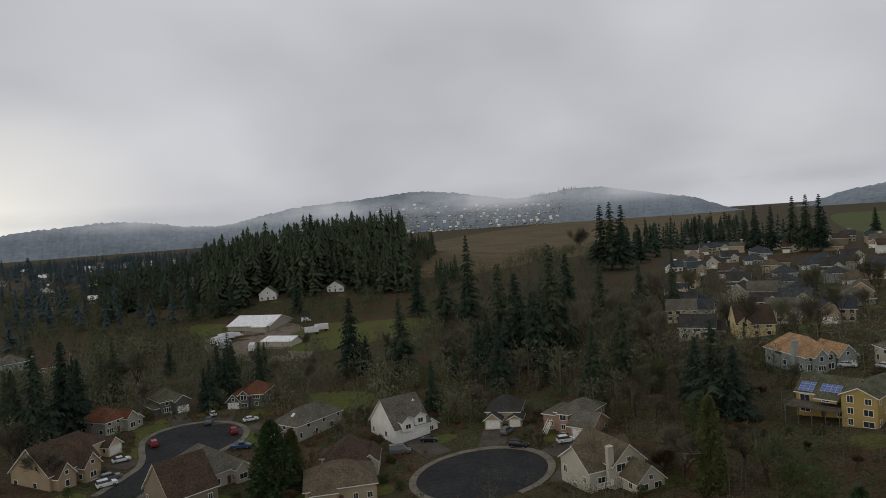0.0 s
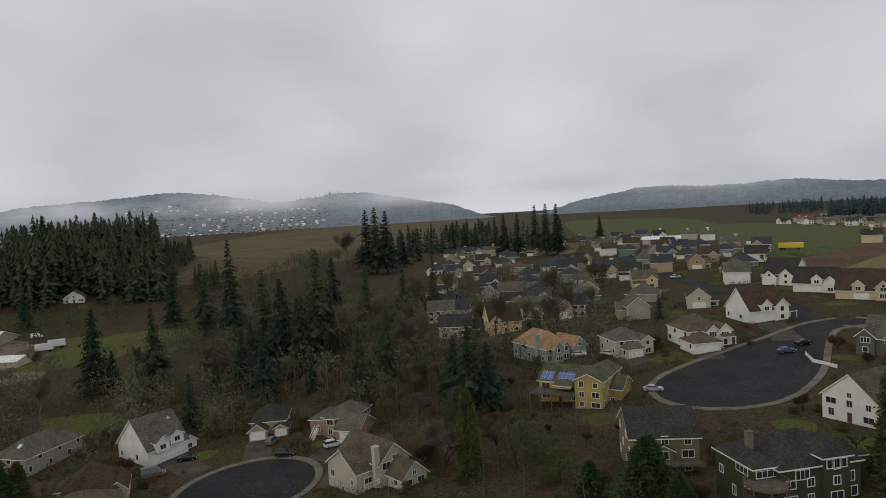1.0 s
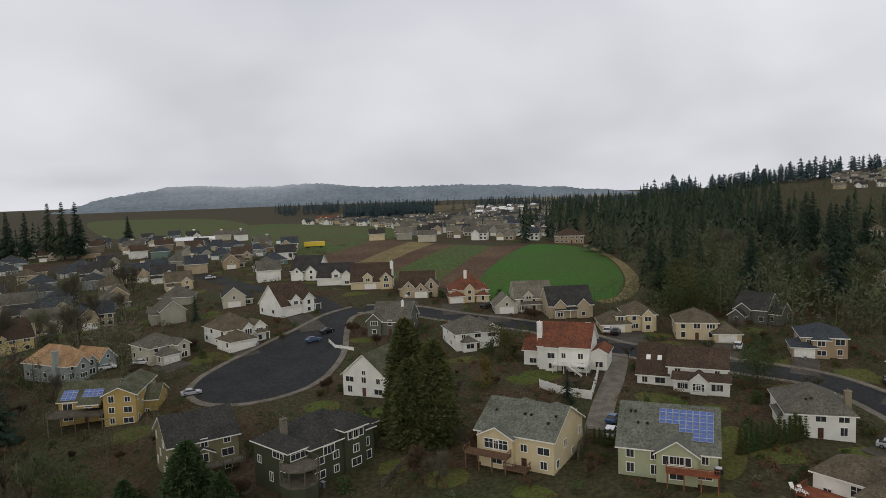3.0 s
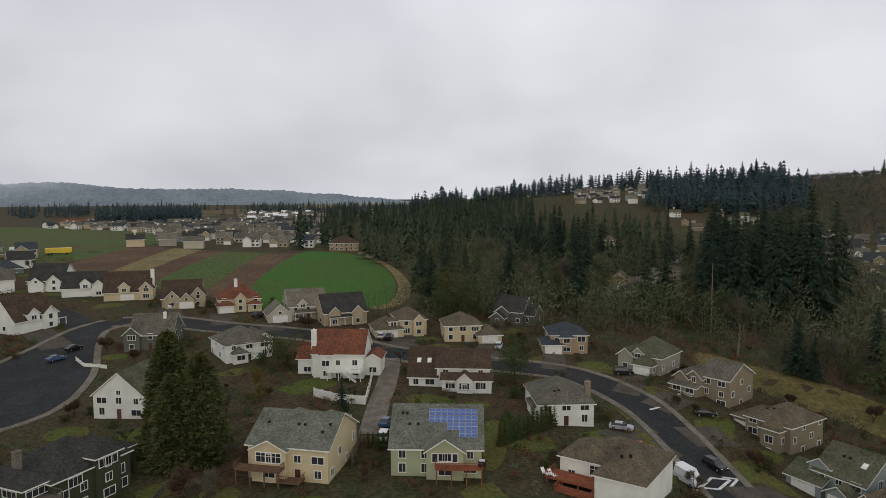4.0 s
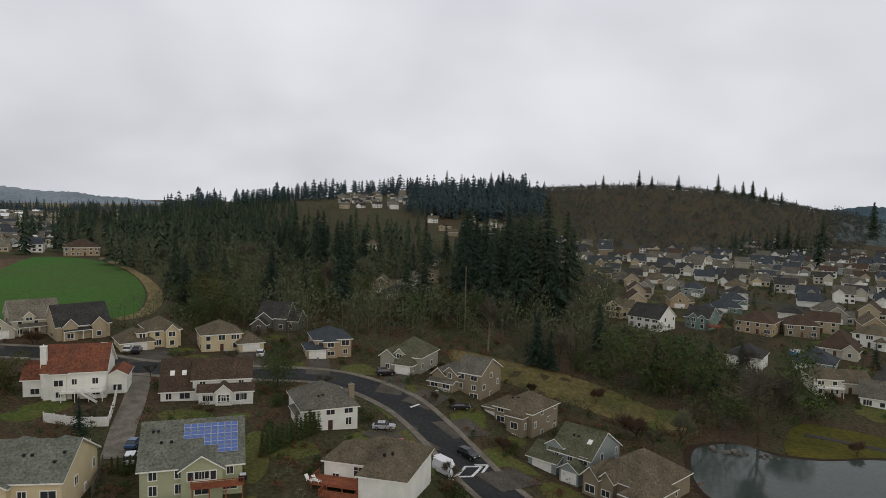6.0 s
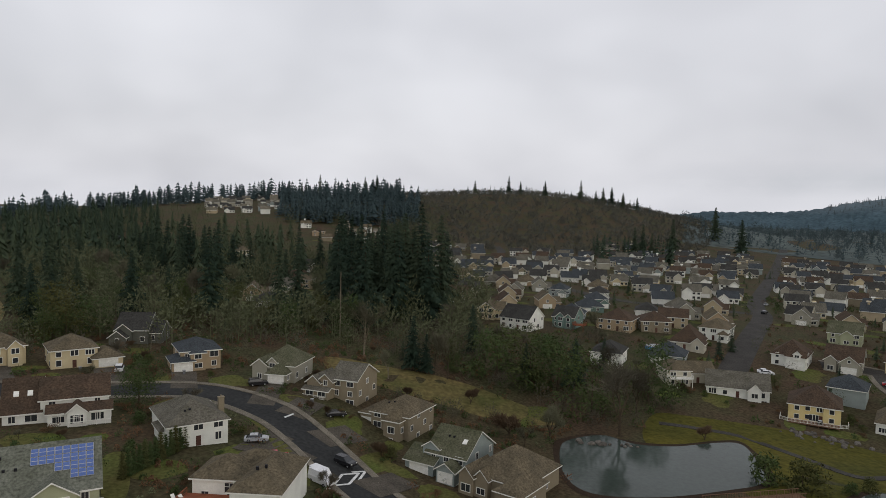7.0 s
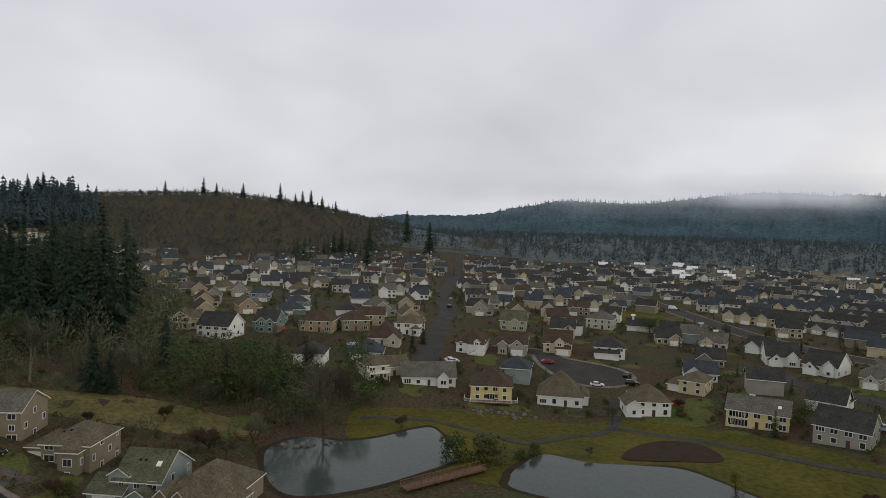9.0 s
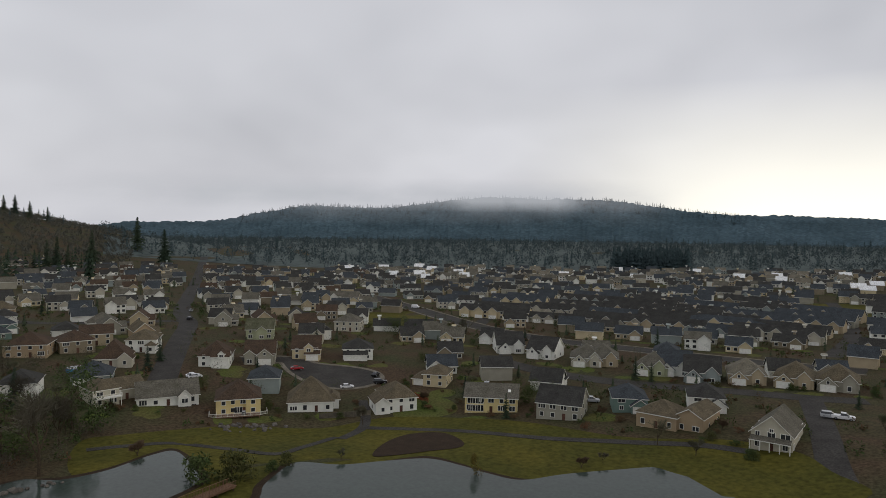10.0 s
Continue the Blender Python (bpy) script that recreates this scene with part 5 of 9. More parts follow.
# ---- houses round the first turning circle ----
house(-9.9, 182.4, 33, "bright white two-storey house with a grey gabled roof", WALL["white"], ROOF["grey"],
      [(0, 0, 12, 12, 4.6, 'x', 0.85, 'g'), (-2, -0.8, 4, 4, 6.4, 'y', 0.7, 'd', 3.4), (2.6, -0.4, 4, 5, 7.2, 'y', 0.5, 'd', 4.6), (7.5, 1.5, 4.5, 6, 3, 'y', 0.7, '')], extras=[(chimney, 4, 6, 6, 9.6)])
house(14.3, 182.0, -14, "beige house with a dark roof and a white gabled garage", WALL["beige"], ROOF["dark"],
      [(0, 2, 10, 9, 4.6, 'hip', 0.6, ''), (-2.5, -2, 5, 6, 2.8, 'y', 0.7, 'g'), (4, -1, 4, 5, 2.8, 'y', 0.5, 'g')])
house(30.4, 169.6, -38, "pinkish beige two-storey house with a grey hipped roof", WALL["pink"], ROOF["grey"],
      [(0, 0, 9, 10, 5.8, 'hip', 0.45, ''), (-6.5, 1, 5, 8, 4.4, 'hip', 0.45, ''), (5, -4, 7, 8, 3.4, 'x', 0.5, 'g'), (-1.5, -1.2, 3, 3, 5.8, 'hip', 0.45, '')], extras=[(stairs, -5.5, -1.5, 0, 2.4, -90)])
house(34.9, 132.5, 21, "pale beige house with steep grey gables and a chimney", WALL["light_grey"], ROOF["taupe"],
      [(0, 0, 8.5, 12, 5.6, 'y', 0.8, ''), (1, -6, 7, 7, 3.0, 'y', 0.8, ''), (-6, 2, 6, 9, 4.2, 'x', 0.6, ''), (3, 7, 6, 5, 5.4, 'x', 0.6, '')], extras=[(chimney, -4.6, 0.5, 0, 8.8, WALL['light_grey'], 1.4), (railing, [(-9, -1), (-5, -1), (-5, 2)], 1.2)])

# ---- houses above the ravine ----
house(86.2, 229.6, -26, "light grey house with a dark gabled roof, back to the ravine", WALL["light_grey"], ROOF["dark"],
      [(0, 0, 13, 9, 5.4, 'x', 0.6, ''), (7, 3, 5, 8, 3.6, 'x', 0.5, '')], extras=[(deck, -2, 2, -2, 0, 0.6, RED_WOOD)])
house(102.2, 220.3, -11, "pale yellow house with a steep dark roof behind bare trees", WALL["pale_yellow"], ROOF["brown"],
      [(0, 0, 13, 9, 5.4, 'x', 0.9, ''), (-4, -0.5, 4, 4, 6, 'y', 0.8, 'd', 4)])
house(97.9, 175.4, 9, "blue-grey house with a stripped tan roof under repair", WALL["blue_grey"], ROOF["bare"],
      [(0, 0, 10, 14, 5.4, 'hip', 0.8, ''), (-1, -1.5, 4, 5, 5.4, 'y', 0.9, ''), (8, -1, 6, 8, 4.6, 'y', 0.9, 'g'), (2.5, -0.8, 3, 3, 5.4, 'y', 0.9, '')], extras=[(chimney, -5.4, 4, -1, 8.6, WALL['blue_grey'], 1.4)])
house(81.0, 139.7, -50, "yellow three-storey house with grey roofs, deck on tall stilts", WALL["yellow"], ROOF["moss"],
      [(4.5, 0, 7.4, 13, 8.6, 'y', 0.42, ''), (-5, 5, 12.5, 9, 6.2, 'x', 0.5, ''), (-3.2, 1.6, 4.6, 4, 5.9, 'x', 0.35, 'd', 5.2), (9, 6, 5, 7, 5, 'x', 0.5, '')], extras=[(deck, -11.8, 0.76, -1.0, 4.98, 3.4, GREY_WOOD, GREY_WOOD, -5), (panels, -10.2, 5.6, 3.08, 0.5, ((0, 3), (0, 3)), 1.1), (panels, -5.4, 5.6, 3.08, 0.5, ((0, 4), (0, 4)), 1.1)], sink=4.0)
house(115.2, 162.1, -7, "light grey house with a hipped grey roof", WALL["light_grey"], ROOF["grey"],
      [(0, 2, 11, 9, 5.4, 'hip', 0.5, ''), (-1, -2, 6, 5, 3, 'hip', 0.5, 'g'), (4, -0.5, 4, 4, 5.4, 'y', 0.6, '')])
house(133.3, 152.8, -13, "white two-storey house with twin front gables", WALL["white"], ROOF["taupe"],
      [(0, 2, 12, 11, 5.8, 'hip', 0.6, ''), (1, -0.2, 4, 4, 5.8, 'y', 0.8, ''), (5, -0.2, 4.5, 4, 5.8, 'y', 0.8, ''), (-3, -4.5, 9, 7, 3, 'hip', 0.5, 'g')], extras=[(porch, 3, 7.5, -2.4, 0, 1, 3.2, ROOF['taupe'])])
house(165.5, 163.4, -10, "white house with a dark gabled roof and dormers", WALL["white"], ROOF["brown"],
      [(0, 0, 14, 11, 4.4, 'x', 0.9, 'g'), (-1, -0.5, 4, 4, 6.4, 'y', 0.8, 'd', 3.6), (4.5, -1, 5, 5, 6, 'y', 0.8, '')], extras=[(porch, 7, 10, -1.5, 3, 0.3, 2.8, ROOF['dark'])])
house(214.9, 207.2, -71, "white house with a dark gabled roof", WALL["white"], ROOF["dark"],
      [(0, 0, 14, 11, 5.2, 'x', 0.8, ''), (-3, -1.5, 6, 5, 4, 'y', 0.7, 'g'), (4, -1, 5, 5, 5.2, 'y', 0.8, '')])
house(209.3, 185.3, -63, "white house with dark roof and dormers", WALL["white"], ROOF["dark"],
      [(0, 0, 16, 10, 4, 'x', 0.8, 'g'), (1, -0.5, 4, 4, 6, 'y', 0.8, 'd', 3.4), (6, -1, 5, 6, 5, 'y', 0.8, '')])
house(207.5, 165.3, -59, "cream house with a brown roof", WALL["cream"], ROOF["brown"],
      [(0, 0, 17, 11, 3.8, 'x', 0.9, 'g'), (-1, -0.5, 4, 4, 6, 'y', 0.8, 'd', 3.2), (7, -1, 5, 8, 5.2, 'y', 0.9, '')], extras=[(chimney, 9, 5, 3, 11, None, 1.4)])
house(202.2, 139.9, -60, "beige gabled house with white trim", WALL["beige"], ROOF["brown"],
      [(0, 1, 14, 10, 4, 'x', 0.8, ''), (-3, -2, 5, 5, 4.4, 'y', 0.9, ''), (2, -3, 6, 6, 3, 'y', 0.9, 'g'), (6, -1, 5, 6, 5.2, 'y', 1.0, '')])
house(201.4, 117.2, -55, "cream house with a red tiled hipped roof", WALL["cream"], ROOF["red"],
      [(0, 2, 15, 11, 5.2, 'hip', 0.7, ''), (-5, -1, 6, 6, 3, 'hip', 0.5, 'g'), (0, 0, 4, 4, 5.4, 'y', 1.0, ''), (5, -0.5, 5, 4, 3, 'hip', 0.4, '')], extras=[(chimney, -1, 7, 5, 11, None, 1.2)])
house(194.8, 92.6, -55, "light grey house with a weathered grey gabled roof", WALL["light_grey"], ROOF["pale"],
      [(3, 2, 13, 10, 5.6, 'x', 0.7, ''), (-7, 0, 8, 9, 3, 'y', 0.8, 'g'), (1, 1.4, 3, 3, 6.6, 'y', 0.9, 'd', 5)], extras=[(porch, -2, 9, -0.5, 2, 0.3, 2.8, ROOF['grey'])])
house(194.1, 77.1, -53, "beige house with a dark gabled roof and two front gables", WALL["beige"], ROOF["dark"],
      [(0, 1, 15, 10, 5, 'x', 0.75, ''), (-4, 0, 4, 4, 5, 'y', 0.9, ''), (4, 0, 4, 4, 5, 'y', 0.9, '')], extras=[(porch, -6, 2, -1, 1, 0.3, 2.8, ROOF['dark'])])
house(154.6, 118.8, -70, "dark grey house with a grey gabled roof", WALL["dark_grey"], ROOF["grey"],
      [(2, 0, 12, 10, 5.2, 'x', 0.7, ''), (-3, -1, 4.5, 5, 5.6, 'y', 0.8, '')], extras=[(chimney, 5, 5, 5, 10)])
house(113.3, 93.2, -83, "white barn-like house with a grey gabled roof", WALL["white"], ROOF["moss"],
      [(0, 0, 12, 12, 5.8, 'y', 0.75, ''), (7, 3, 4, 7, 4, 'y', 0.6, 'n')])
house(74.1, 96.9, -25, "olive-grey house with a dark gabled roof and a rear deck", WALL["olive"], ROOF["dark"],
      [(0, 0, 13, 10, 8.2, 'x', 0.55, ''), (-0.5, -1, 3.6, 2, 5.6, 'y', 0.5, '')], extras=[(deck, -6, 7, -2.5, -0.02, 2.6, GREY_WOOD, GREY_WOOD, -3)], sink=2.0)
house(83.6, 73.7, -9, "dark green three-storey house with dark roofs and a round terrace", WALL["dark_green"], ROOF["dark"],
      [(0, 0, 15, 10, 7.6, 'hip', 0.5, ''), (-9, 1, 5, 8, 8.0, 'hip', 0.45, ''), (2.5, -0.6, 5, 6, 9.0, 'hip', 0.35, ''), (9.5, 4, 5, 8, 6.4, 'hip', 0.45, '')], extras=[(terrace, -10.6, -0.8, 3.4, 5.0, WALL['dark_green']), (chimney, -8, 7, 7, 10.6, CONCRETE, 1.1), (window, -9, 1, 5.3, 0, 4.0, 1.6), (window, -11.5, 4, 5.3, -90, 3.0, 1.6), (window, 2.5, -0.6, 6.0, 0, 3.6, 1.3), (window, -3.4, 0, 4.6, 0, 2.4, 1.4)], sink=2.0)
house(153.1, 87.0, -42, "white house with a grey hipped roof", WALL["white"], ROOF["grey"],
      [(0, 0, 13, 11, 5.4, 'hip', 0.5, ''), (-3, -2, 4, 3, 3, 'hip', 0.6, ''), (5.5, 3, 5, 8, 5.4, 'y', 0.6, '')])
house(144.9, 59.8, -80, "white two-storey house with a rust-red mossy roof", WALL["white"], ROOF["red"],
      [(0, 0, 13, 9, 7.2, 'x', 0.75, ''), (-8.8, 3, 5, 7, 4.8, 'x', 0.6, ''), (-3, -1, 3, 2, 7.0, 'hip', 0.4, ''), (8.5, 3, 4, 6, 5, 'y', 0.5, '')], extras=[(chimney, -6.6, 2, -1, 11.6, None, 1.3), (deck, -2.5, 6.4, -2.6, -0.02, 2.2, TRIM, TRIM, -3), (stairs, 2, -3.2, 0, 2.2, 0)])
house(95.4, 48.1, -89, "cream house with a grey-green roof, bay gable and wooden deck", WALL["cream"], ROOF["green_grey"],
      [(0, 0, 15, 11, 6.8, 'x', 0.5, ''), (-3, -1.2, 6.4, 4, 6.4, 'y', 0.45, ''), (-3.6, 5.6, 5, 7.4, 8.0, 'hip', 0.55, 'n'), (3, 5.6, 5, 7.4, 8.0, 'hip', 0.55, 'n')], extras=[(deck, -8.4, 0, -3.4, -1.22, 2.8, WOOD, WOOD, -3), (deck, -1, 3.2, -2.4, -0.02, 0.7, WOOD, WOOD, -2), (window, -3, -1.2, 3.4, 0, 4.6, 1.6), (vents, 6.8, 0.5, (-5.4, 4.2), (0.4, 4.2), (1.6, 4.2), (5.4, 3.0), (6.2, 4.6))])

# ---- houses round the driveway and the curving street ----
house(186.3, 56.2, -61, "beige two-storey house with a three-car garage", WALL["cream"], ROOF["taupe"],
      [(3, 1, 9, 10, 5.8, 'hip', 0.55, ''), (-5, -1, 9, 9, 3, 'hip', 0.6, 'g'), (4.5, -0.8, 3.4, 4, 5.8, 'y', 0.9, ''), (-3.6, 0, 3, 3, 5.6, 'hip', 0.6, 'd', 3.4)])
house(185.7, 38.9, -70, "cream two-storey house with a hipped roof", WALL["cream"], ROOF["taupe"],
      [(0, 0, 11.5, 9, 5.8, 'hip', 0.5, ''), (8, -3, 7.5, 8, 2.8, 'hip', 0.5, 'g')])
house(211.9, 29.9, -102, "dark grey craftsman house with white gables", WALL["dark_grey"], ROOF["dark"],
      [(0, 1, 10, 9, 5, 'x', 0.7, ''), (-2, -0.5, 5, 4, 5, 'y', 0.7, ''), (-3, -3, 5, 5, 3, 'y', 0.7, ''), (6, 3, 5, 7, 3.6, 'x', 0.6, '')])
house(143.0, 31.9, -81, "white house with a mossy dark brown roof and rear porch", WALL["white"], ROOF["brown"],
      [(2, 3, 13, 8, 5.8, 'x', 0.6, ''), (-8, 3, 7, 9, 3.2, 'x', 0.9, ''), (3, 0, 12, 3.2, 3.2, 'x', 0.5, ''), (2.5, -1, 3.6, 3, 3.4, 'y', 0.8, '')], extras=[(railing, [(1, -2.4), (9, -2.4), (9, 0)], 0.3), (skylight, -9.2, 6, -0.18, 0.9), (skylight, -6.6, 6, -0.18, 0.9), (window, -1, 0, 0.7, 0, 2.4, 1.5), (window, 2.5, -1, 0.6, 0, 2.4, 1.7), (window, 6.4, 0, 0.7, 0, 2.4, 1.5)])
house(101.9, 25.7, -79, "pale green house with a grey roof full of solar panels", WALL["mint"], ROOF["green_grey"],
      [(0, 0, 16, 12, 5.8, 'x', 0.6, ''), (1.6, -1.2, 6.5, 4, 5.6, 'y', 0.6, ''), (-2, 6, 4, 6.2, 6, 'hip', 1.1, 'n'), (5, 6, 5, 6.2, 6, 'hip', 1.0, 'n')], extras=[(panels, -1.0, 2.2, 5.8, 0.6, ((0, 8), (0, 8), (3, 8), (5, 8)), 1.05, 1.5), (window, 1.6, -1.2, 3.1, 0, 4.4, 1.4), (vents, 5.8, 0.6, (-6.4, 6), (-5.6, 6)), (deck, 0, 8.2, -3.2, -1.22, 2.7, RED_WOOD, RED_WOOD, -2.4), (vents, 5.8, 0.6, (-5, 4), (-3.4, 4))], sink=2.0)
house(183.3, 10.0, -77, "beige house with a blue-grey hipped roof and columns", WALL["tan"], ROOF["blue"],
      [(1, 1, 11, 10, 6, 'hip', 0.4, ''), (-4, -1, 6, 7, 3.2, 'hip', 0.4, 'g'), (0, -0.6, 4, 4, 5.6, 'hip', 0.4, '')])
house(174.0, -8.7, -118, "grey-green house with steep mossy brown roofs", WALL["grey"], ROOF["moss"],
      [(0, 1, 11, 10, 5, 'hip', 0.66, ''), (-4, -1, 4.5, 5, 5, 'y', 0.7, ''), (1.5, -2.5, 5.5, 6, 3.2, 'hip', 0.8, 'g'), (-0.5, -0.5, 3, 3, 6, 'y', 0.8, 'd', 4)])
house(161.9, -21.4, -128, "grey and brick house with two grey gables", WALL["taupe"], ROOF["grey"],
      [(2.5, 2, 8, 9, 5.8, 'x', 0.5, ''), (-2.2, 0.5, 4.2, 6, 5.2, 'y', 0.75, ''), (-5.6, 0, 4, 7, 4.6, 'y', 0.75, ''), (-3.9, -1.7, 7.4, 2, 2.7, 'x', 0.35, '')], extras=[(railing, [(-7.4, -2.6), (-0.6, -2.6)], 0.3)])
house(149.2, -32.2, -134, "taupe house with broad hipped taupe roofs", WALL["taupe"], ROOF["taupe"],
      [(1, 0, 11, 10, 5.2, 'hip', 0.5, ''), (-6, 1, 5, 8, 4, 'hip', 0.5, 'g'), (3, -2.6, 4.4, 5, 4.6, 'hip', 0.8, '')], extras=[(vents, 5.2, 0.5, (-1, 3), (0.4, 3.4))])
house(131.0, 7.0, -73, "white house with a grey hipped roof", WALL["white"], ROOF["grey"],
      [(0, 0, 12, 12, 5.4, 'hip', 0.5, ''), (-5.2, 3, 3, 5, 3.6, 'hip', 0.5, '')], extras=[(chimney, 6.2, 6, 0, 7.6, WALL['taupe'], 1.2), (vents, 5.4, 0.5, (-2, 3), (-1, 3.2))])
house(101.9, 1.0, -111, "white house with large brown hipped roofs and a red deck", WALL["white"], ROOF["taupe"],
      [(4.0, 0, 8.4, 12, 4.8, 'hip', 0.5, 'n'), (-4, 4.5, 9, 7, 4.9, 'hip', 0.5, ''), (0.5, 9, 10, 6, 4.8, 'hip', 0.5, '')], extras=[(deck, -9.4, -0.25, 0.4, 4.46, 1.6, RED_WOOD, RED_WOOD, -2), (deck, -6.6, -0.2, -1.9, 0.36, 0.7, RED_WOOD, RED_WOOD, -2), (window, -1.6, 4.5, 1.9, 0, 2.4, 1.7), (vents, 4.8, 0.5, (3, 4), (4.4, 4.4))])
house(128.6, -37.7, -138, "blue-green craftsman house with a dark mossy roof and white trim", WALL["blue_grey"], ROOF["moss"],
      [(2.5, 1, 10, 10, 5.4, 'x', 0.6, ''), (-3.4, -1, 7.5, 7, 3.0, 'x', 0.45, 'g'), (-1.6, 1.2, 4.4, 4, 6.3, 'y', 0.6, 'd', 3.2), (4.4, -2.5, 4.6, 5, 3.2, 'y', 0.6, 'g')], extras=[(skylight, 5.4, 4.4, 4.66, 0.6), (vents, 4.66, 0.6, (1, 5), (2.2, 5))])
house(116.2, -44.4, -143, "taupe house with a broad brown roof and white gables", WALL["taupe"], ROOF["taupe"],
      [(1, 1, 14, 12, 4.8, 'hip', 0.6, ''), (-4.6, -1, 3.6, 6, 4.8, 'y', 0.9, ''), (-1.2, -0.4, 3.2, 5, 4.8, 'y', 0.9, ''), (6.5, -2.5, 6, 8, 4.2, 'hip', 0.6, '')])

# ---- houses in the woods ----
house(347.5, -30.2, -105, "beige house half hidden among the trees", WALL["beige"], ROOF["taupe"],
      [(0, 0, 12, 9, 5.6, 'hip', 0.5, ''), (3, -1, 4, 4, 5.6, 'hip', 0.5, '')])
house(281.6, -12.9, -83, "house with a dark roof half hidden among the trees", WALL["grey"], ROOF["dark"],
      [(0, 0, 14, 9, 3.4, 'hip', 0.5, '')])
house(674.3, -74.5, -96, "tan house on the wooded hill", WALL["tan"], ROOF["brown"],
      [(0, 0, 14, 9, 6, 'hip', 0.5, ''), (-4, -1, 4, 4, 6, 'y', 0.7, '')])

# ---- houses across the ponds ----
house(174.6, -127.8, -106, "grey-white house with a balcony above the slope", WALL["light_grey"], ROOF["taupe"],
      [(0, 0, 8, 9, 6, 'hip', 0.5, ''), (8, 4, 12, 8, 4, 'x', 0.5, '')], extras=[(deck, -4, 4, -2.4, -0.02, 3, TRIM, TRIM, -2)])
house(163.7, -140.1, -127, "low white ranch house with a long grey roof", WALL["white"], ROOF["grey"],
      [(0, 0, 19, 10, 3.4, 'x', 0.55, ''), (5, -1.4, 4, 4, 3.4, 'y', 0.9, '')])
house(144.4, -148.7, -136, "yellow two-storey house with brown hipped roof and curved deck", WALL["pale_yellow"], ROOF["brown"],
      [(0, 0, 14, 11, 5.6, 'hip', 0.6, ''), (-4.6, -1, 4.4, 5, 5.8, 'hip', 0.55, ''), (4.6, -1, 4.4, 5, 5.8, 'hip', 0.55, '')],
      extras=[(deck, -6.8, 6.8, -4.4, -1.02, 0.4, WOOD, TRIM, -3), (railing, [(-6.8, -4.4), (-9, -3.2), (-9, 1)], 0.4), (railing, [(6.8, -4.4), (9, -3.2), (9, 1)], 0.4),
              (window, 0, 0, 0.5, 0, 2.4, 1.7)])
house(129.1, -162.9, -142, "white house with a brown hipped roof", WALL["white"], ROOF["taupe"],
      [(0, 0, 15, 11, 4, 'hip', 0.85, ''), (7.5, 3, 4, 7, 3.8, 'hip', 0.7, '')])
house(106.5, -176.5, -135, "white house with a brown hipped roof beside the path", WALL["white"], ROOF["taupe"],
      [(1, 0, 11, 11, 5.4, 'hip', 0.6, ''), (-5.5, -1, 5, 8, 4, 'y', 0.6, '')])
house(111.3, -204.8, -166, "cream house with a brown hipped roof", WALL["cream"], ROOF["taupe"],
      [(2, 0, 9, 9, 5.4, 'hip', 0.5, ''), (-4, 1, 6, 8, 3, 'hip', 0.5, 'g')])
house(80.4, -186.9, -160, "pale yellow two-storey house with a grey roof", WALL["pale_yellow"], ROOF["grey"],
      [(0, 0, 17.5, 10, 5.6, 'x', 0.45, '')], extras=[(skylight, 6, 3, 5.6, 0.45), (chimney, -2, 7, 5, 8.4, METAL, 1.6), (window, -5.2, 0, 0.4, 0, 5.2, 1.8), (window, -5.2, 0, 2.9, 0, 5.2, 1.6)])
house(59.1, -185.5, -174, "grey house with a dark gabled roof", WALL["grey"], ROOF["dark"],
      [(0, 0, 14, 10, 5.6, 'x', 0.6, '')])
house(29.7, -185.3, -191, "tan brick house with a brown roof", WALL["tan"], ROOF["taupe"],
      [(-3, 0, 12, 9, 4.6, 'hip', 0.5, ''), (6, 2, 8, 12, 5, 'y', 0.5, '')])
house(4.4, -176.1, -189, "light grey house with a steep gable and porch", WALL["light_grey"], ROOF["grey"],
      [(0, 0, 10, 12, 5.2, 'y', 0.8, '')], extras=[(porch, -5, 5, -2.4, 0, 0.3, 2.7, ROOF['grey'])])
house(184.1, -177.4, -142, "white house with a dark hipped roof and white garage", WALL["white"], ROOF["brown"],
      [(0, 1, 12, 11, 5.2, 'hip', 0.7, ''), (2.5, -1, 6.5, 4, 5, 'x', 0.6, 'g'), (3, -1.4, 2.5, 3, 6.2, 'y', 0.8, 'd', 4)])
house(175.7, -191.7, -142, "grey craftsman house with two white gables", WALL["grey"], ROOF["brown"],
      [(0, 1, 12, 10, 5, 'x', 0.6, ''), (2, -1, 6.5, 5, 4.4, 'y', 0.7, 'g'), (-4, -0.5, 4, 4, 5, 'y', 0.7, '')])
house(167.7, -208.7, -144, "white and brown house with a gabled garage", WALL["cream"], ROOF["brown"],
      [(0, 1, 12, 10, 5.2, 'x', 0.65, ''), (2.5, -1.5, 6, 5, 3, 'x', 0.4, 'g'), (1, -0.4, 4, 4, 6, 'y', 0.8, 'd', 3.4)])
house(152.8, -222.1, -145, "white two-storey house with a dark roof", WALL["white"], ROOF["dark"],
      [(0, 0, 13, 10, 5.4, 'hip', 0.5, ''), (-1, -2.5, 10, 4, 2.9, 'x', 0.4, 'g')])
house(219.9, -175.5, -139, "bright white two-storey house with a brown hipped roof", WALL["white"], ROOF["taupe"],
      [(0, 0, 12, 11, 5.8, 'hip', 0.5, ''), (4, -2, 4, 4, 3.4, 'hip', 0.6, '')])
house(208.1, -154.0, -137, "house with dark brown steep roofs", WALL["light_grey"], ROOF["brown"],
      [(0, 0, 12, 11, 3.6, 'hip', 0.9, ''), (5, -1, 5, 5, 3.4, 'y', 0.8, '')])
house(233.3, -159.2, -114, "beige house with a dark hipped roof", WALL["taupe"], ROOF["brown"],
      [(0, 0, 13, 10, 5.6, 'hip', 0.5, '')])
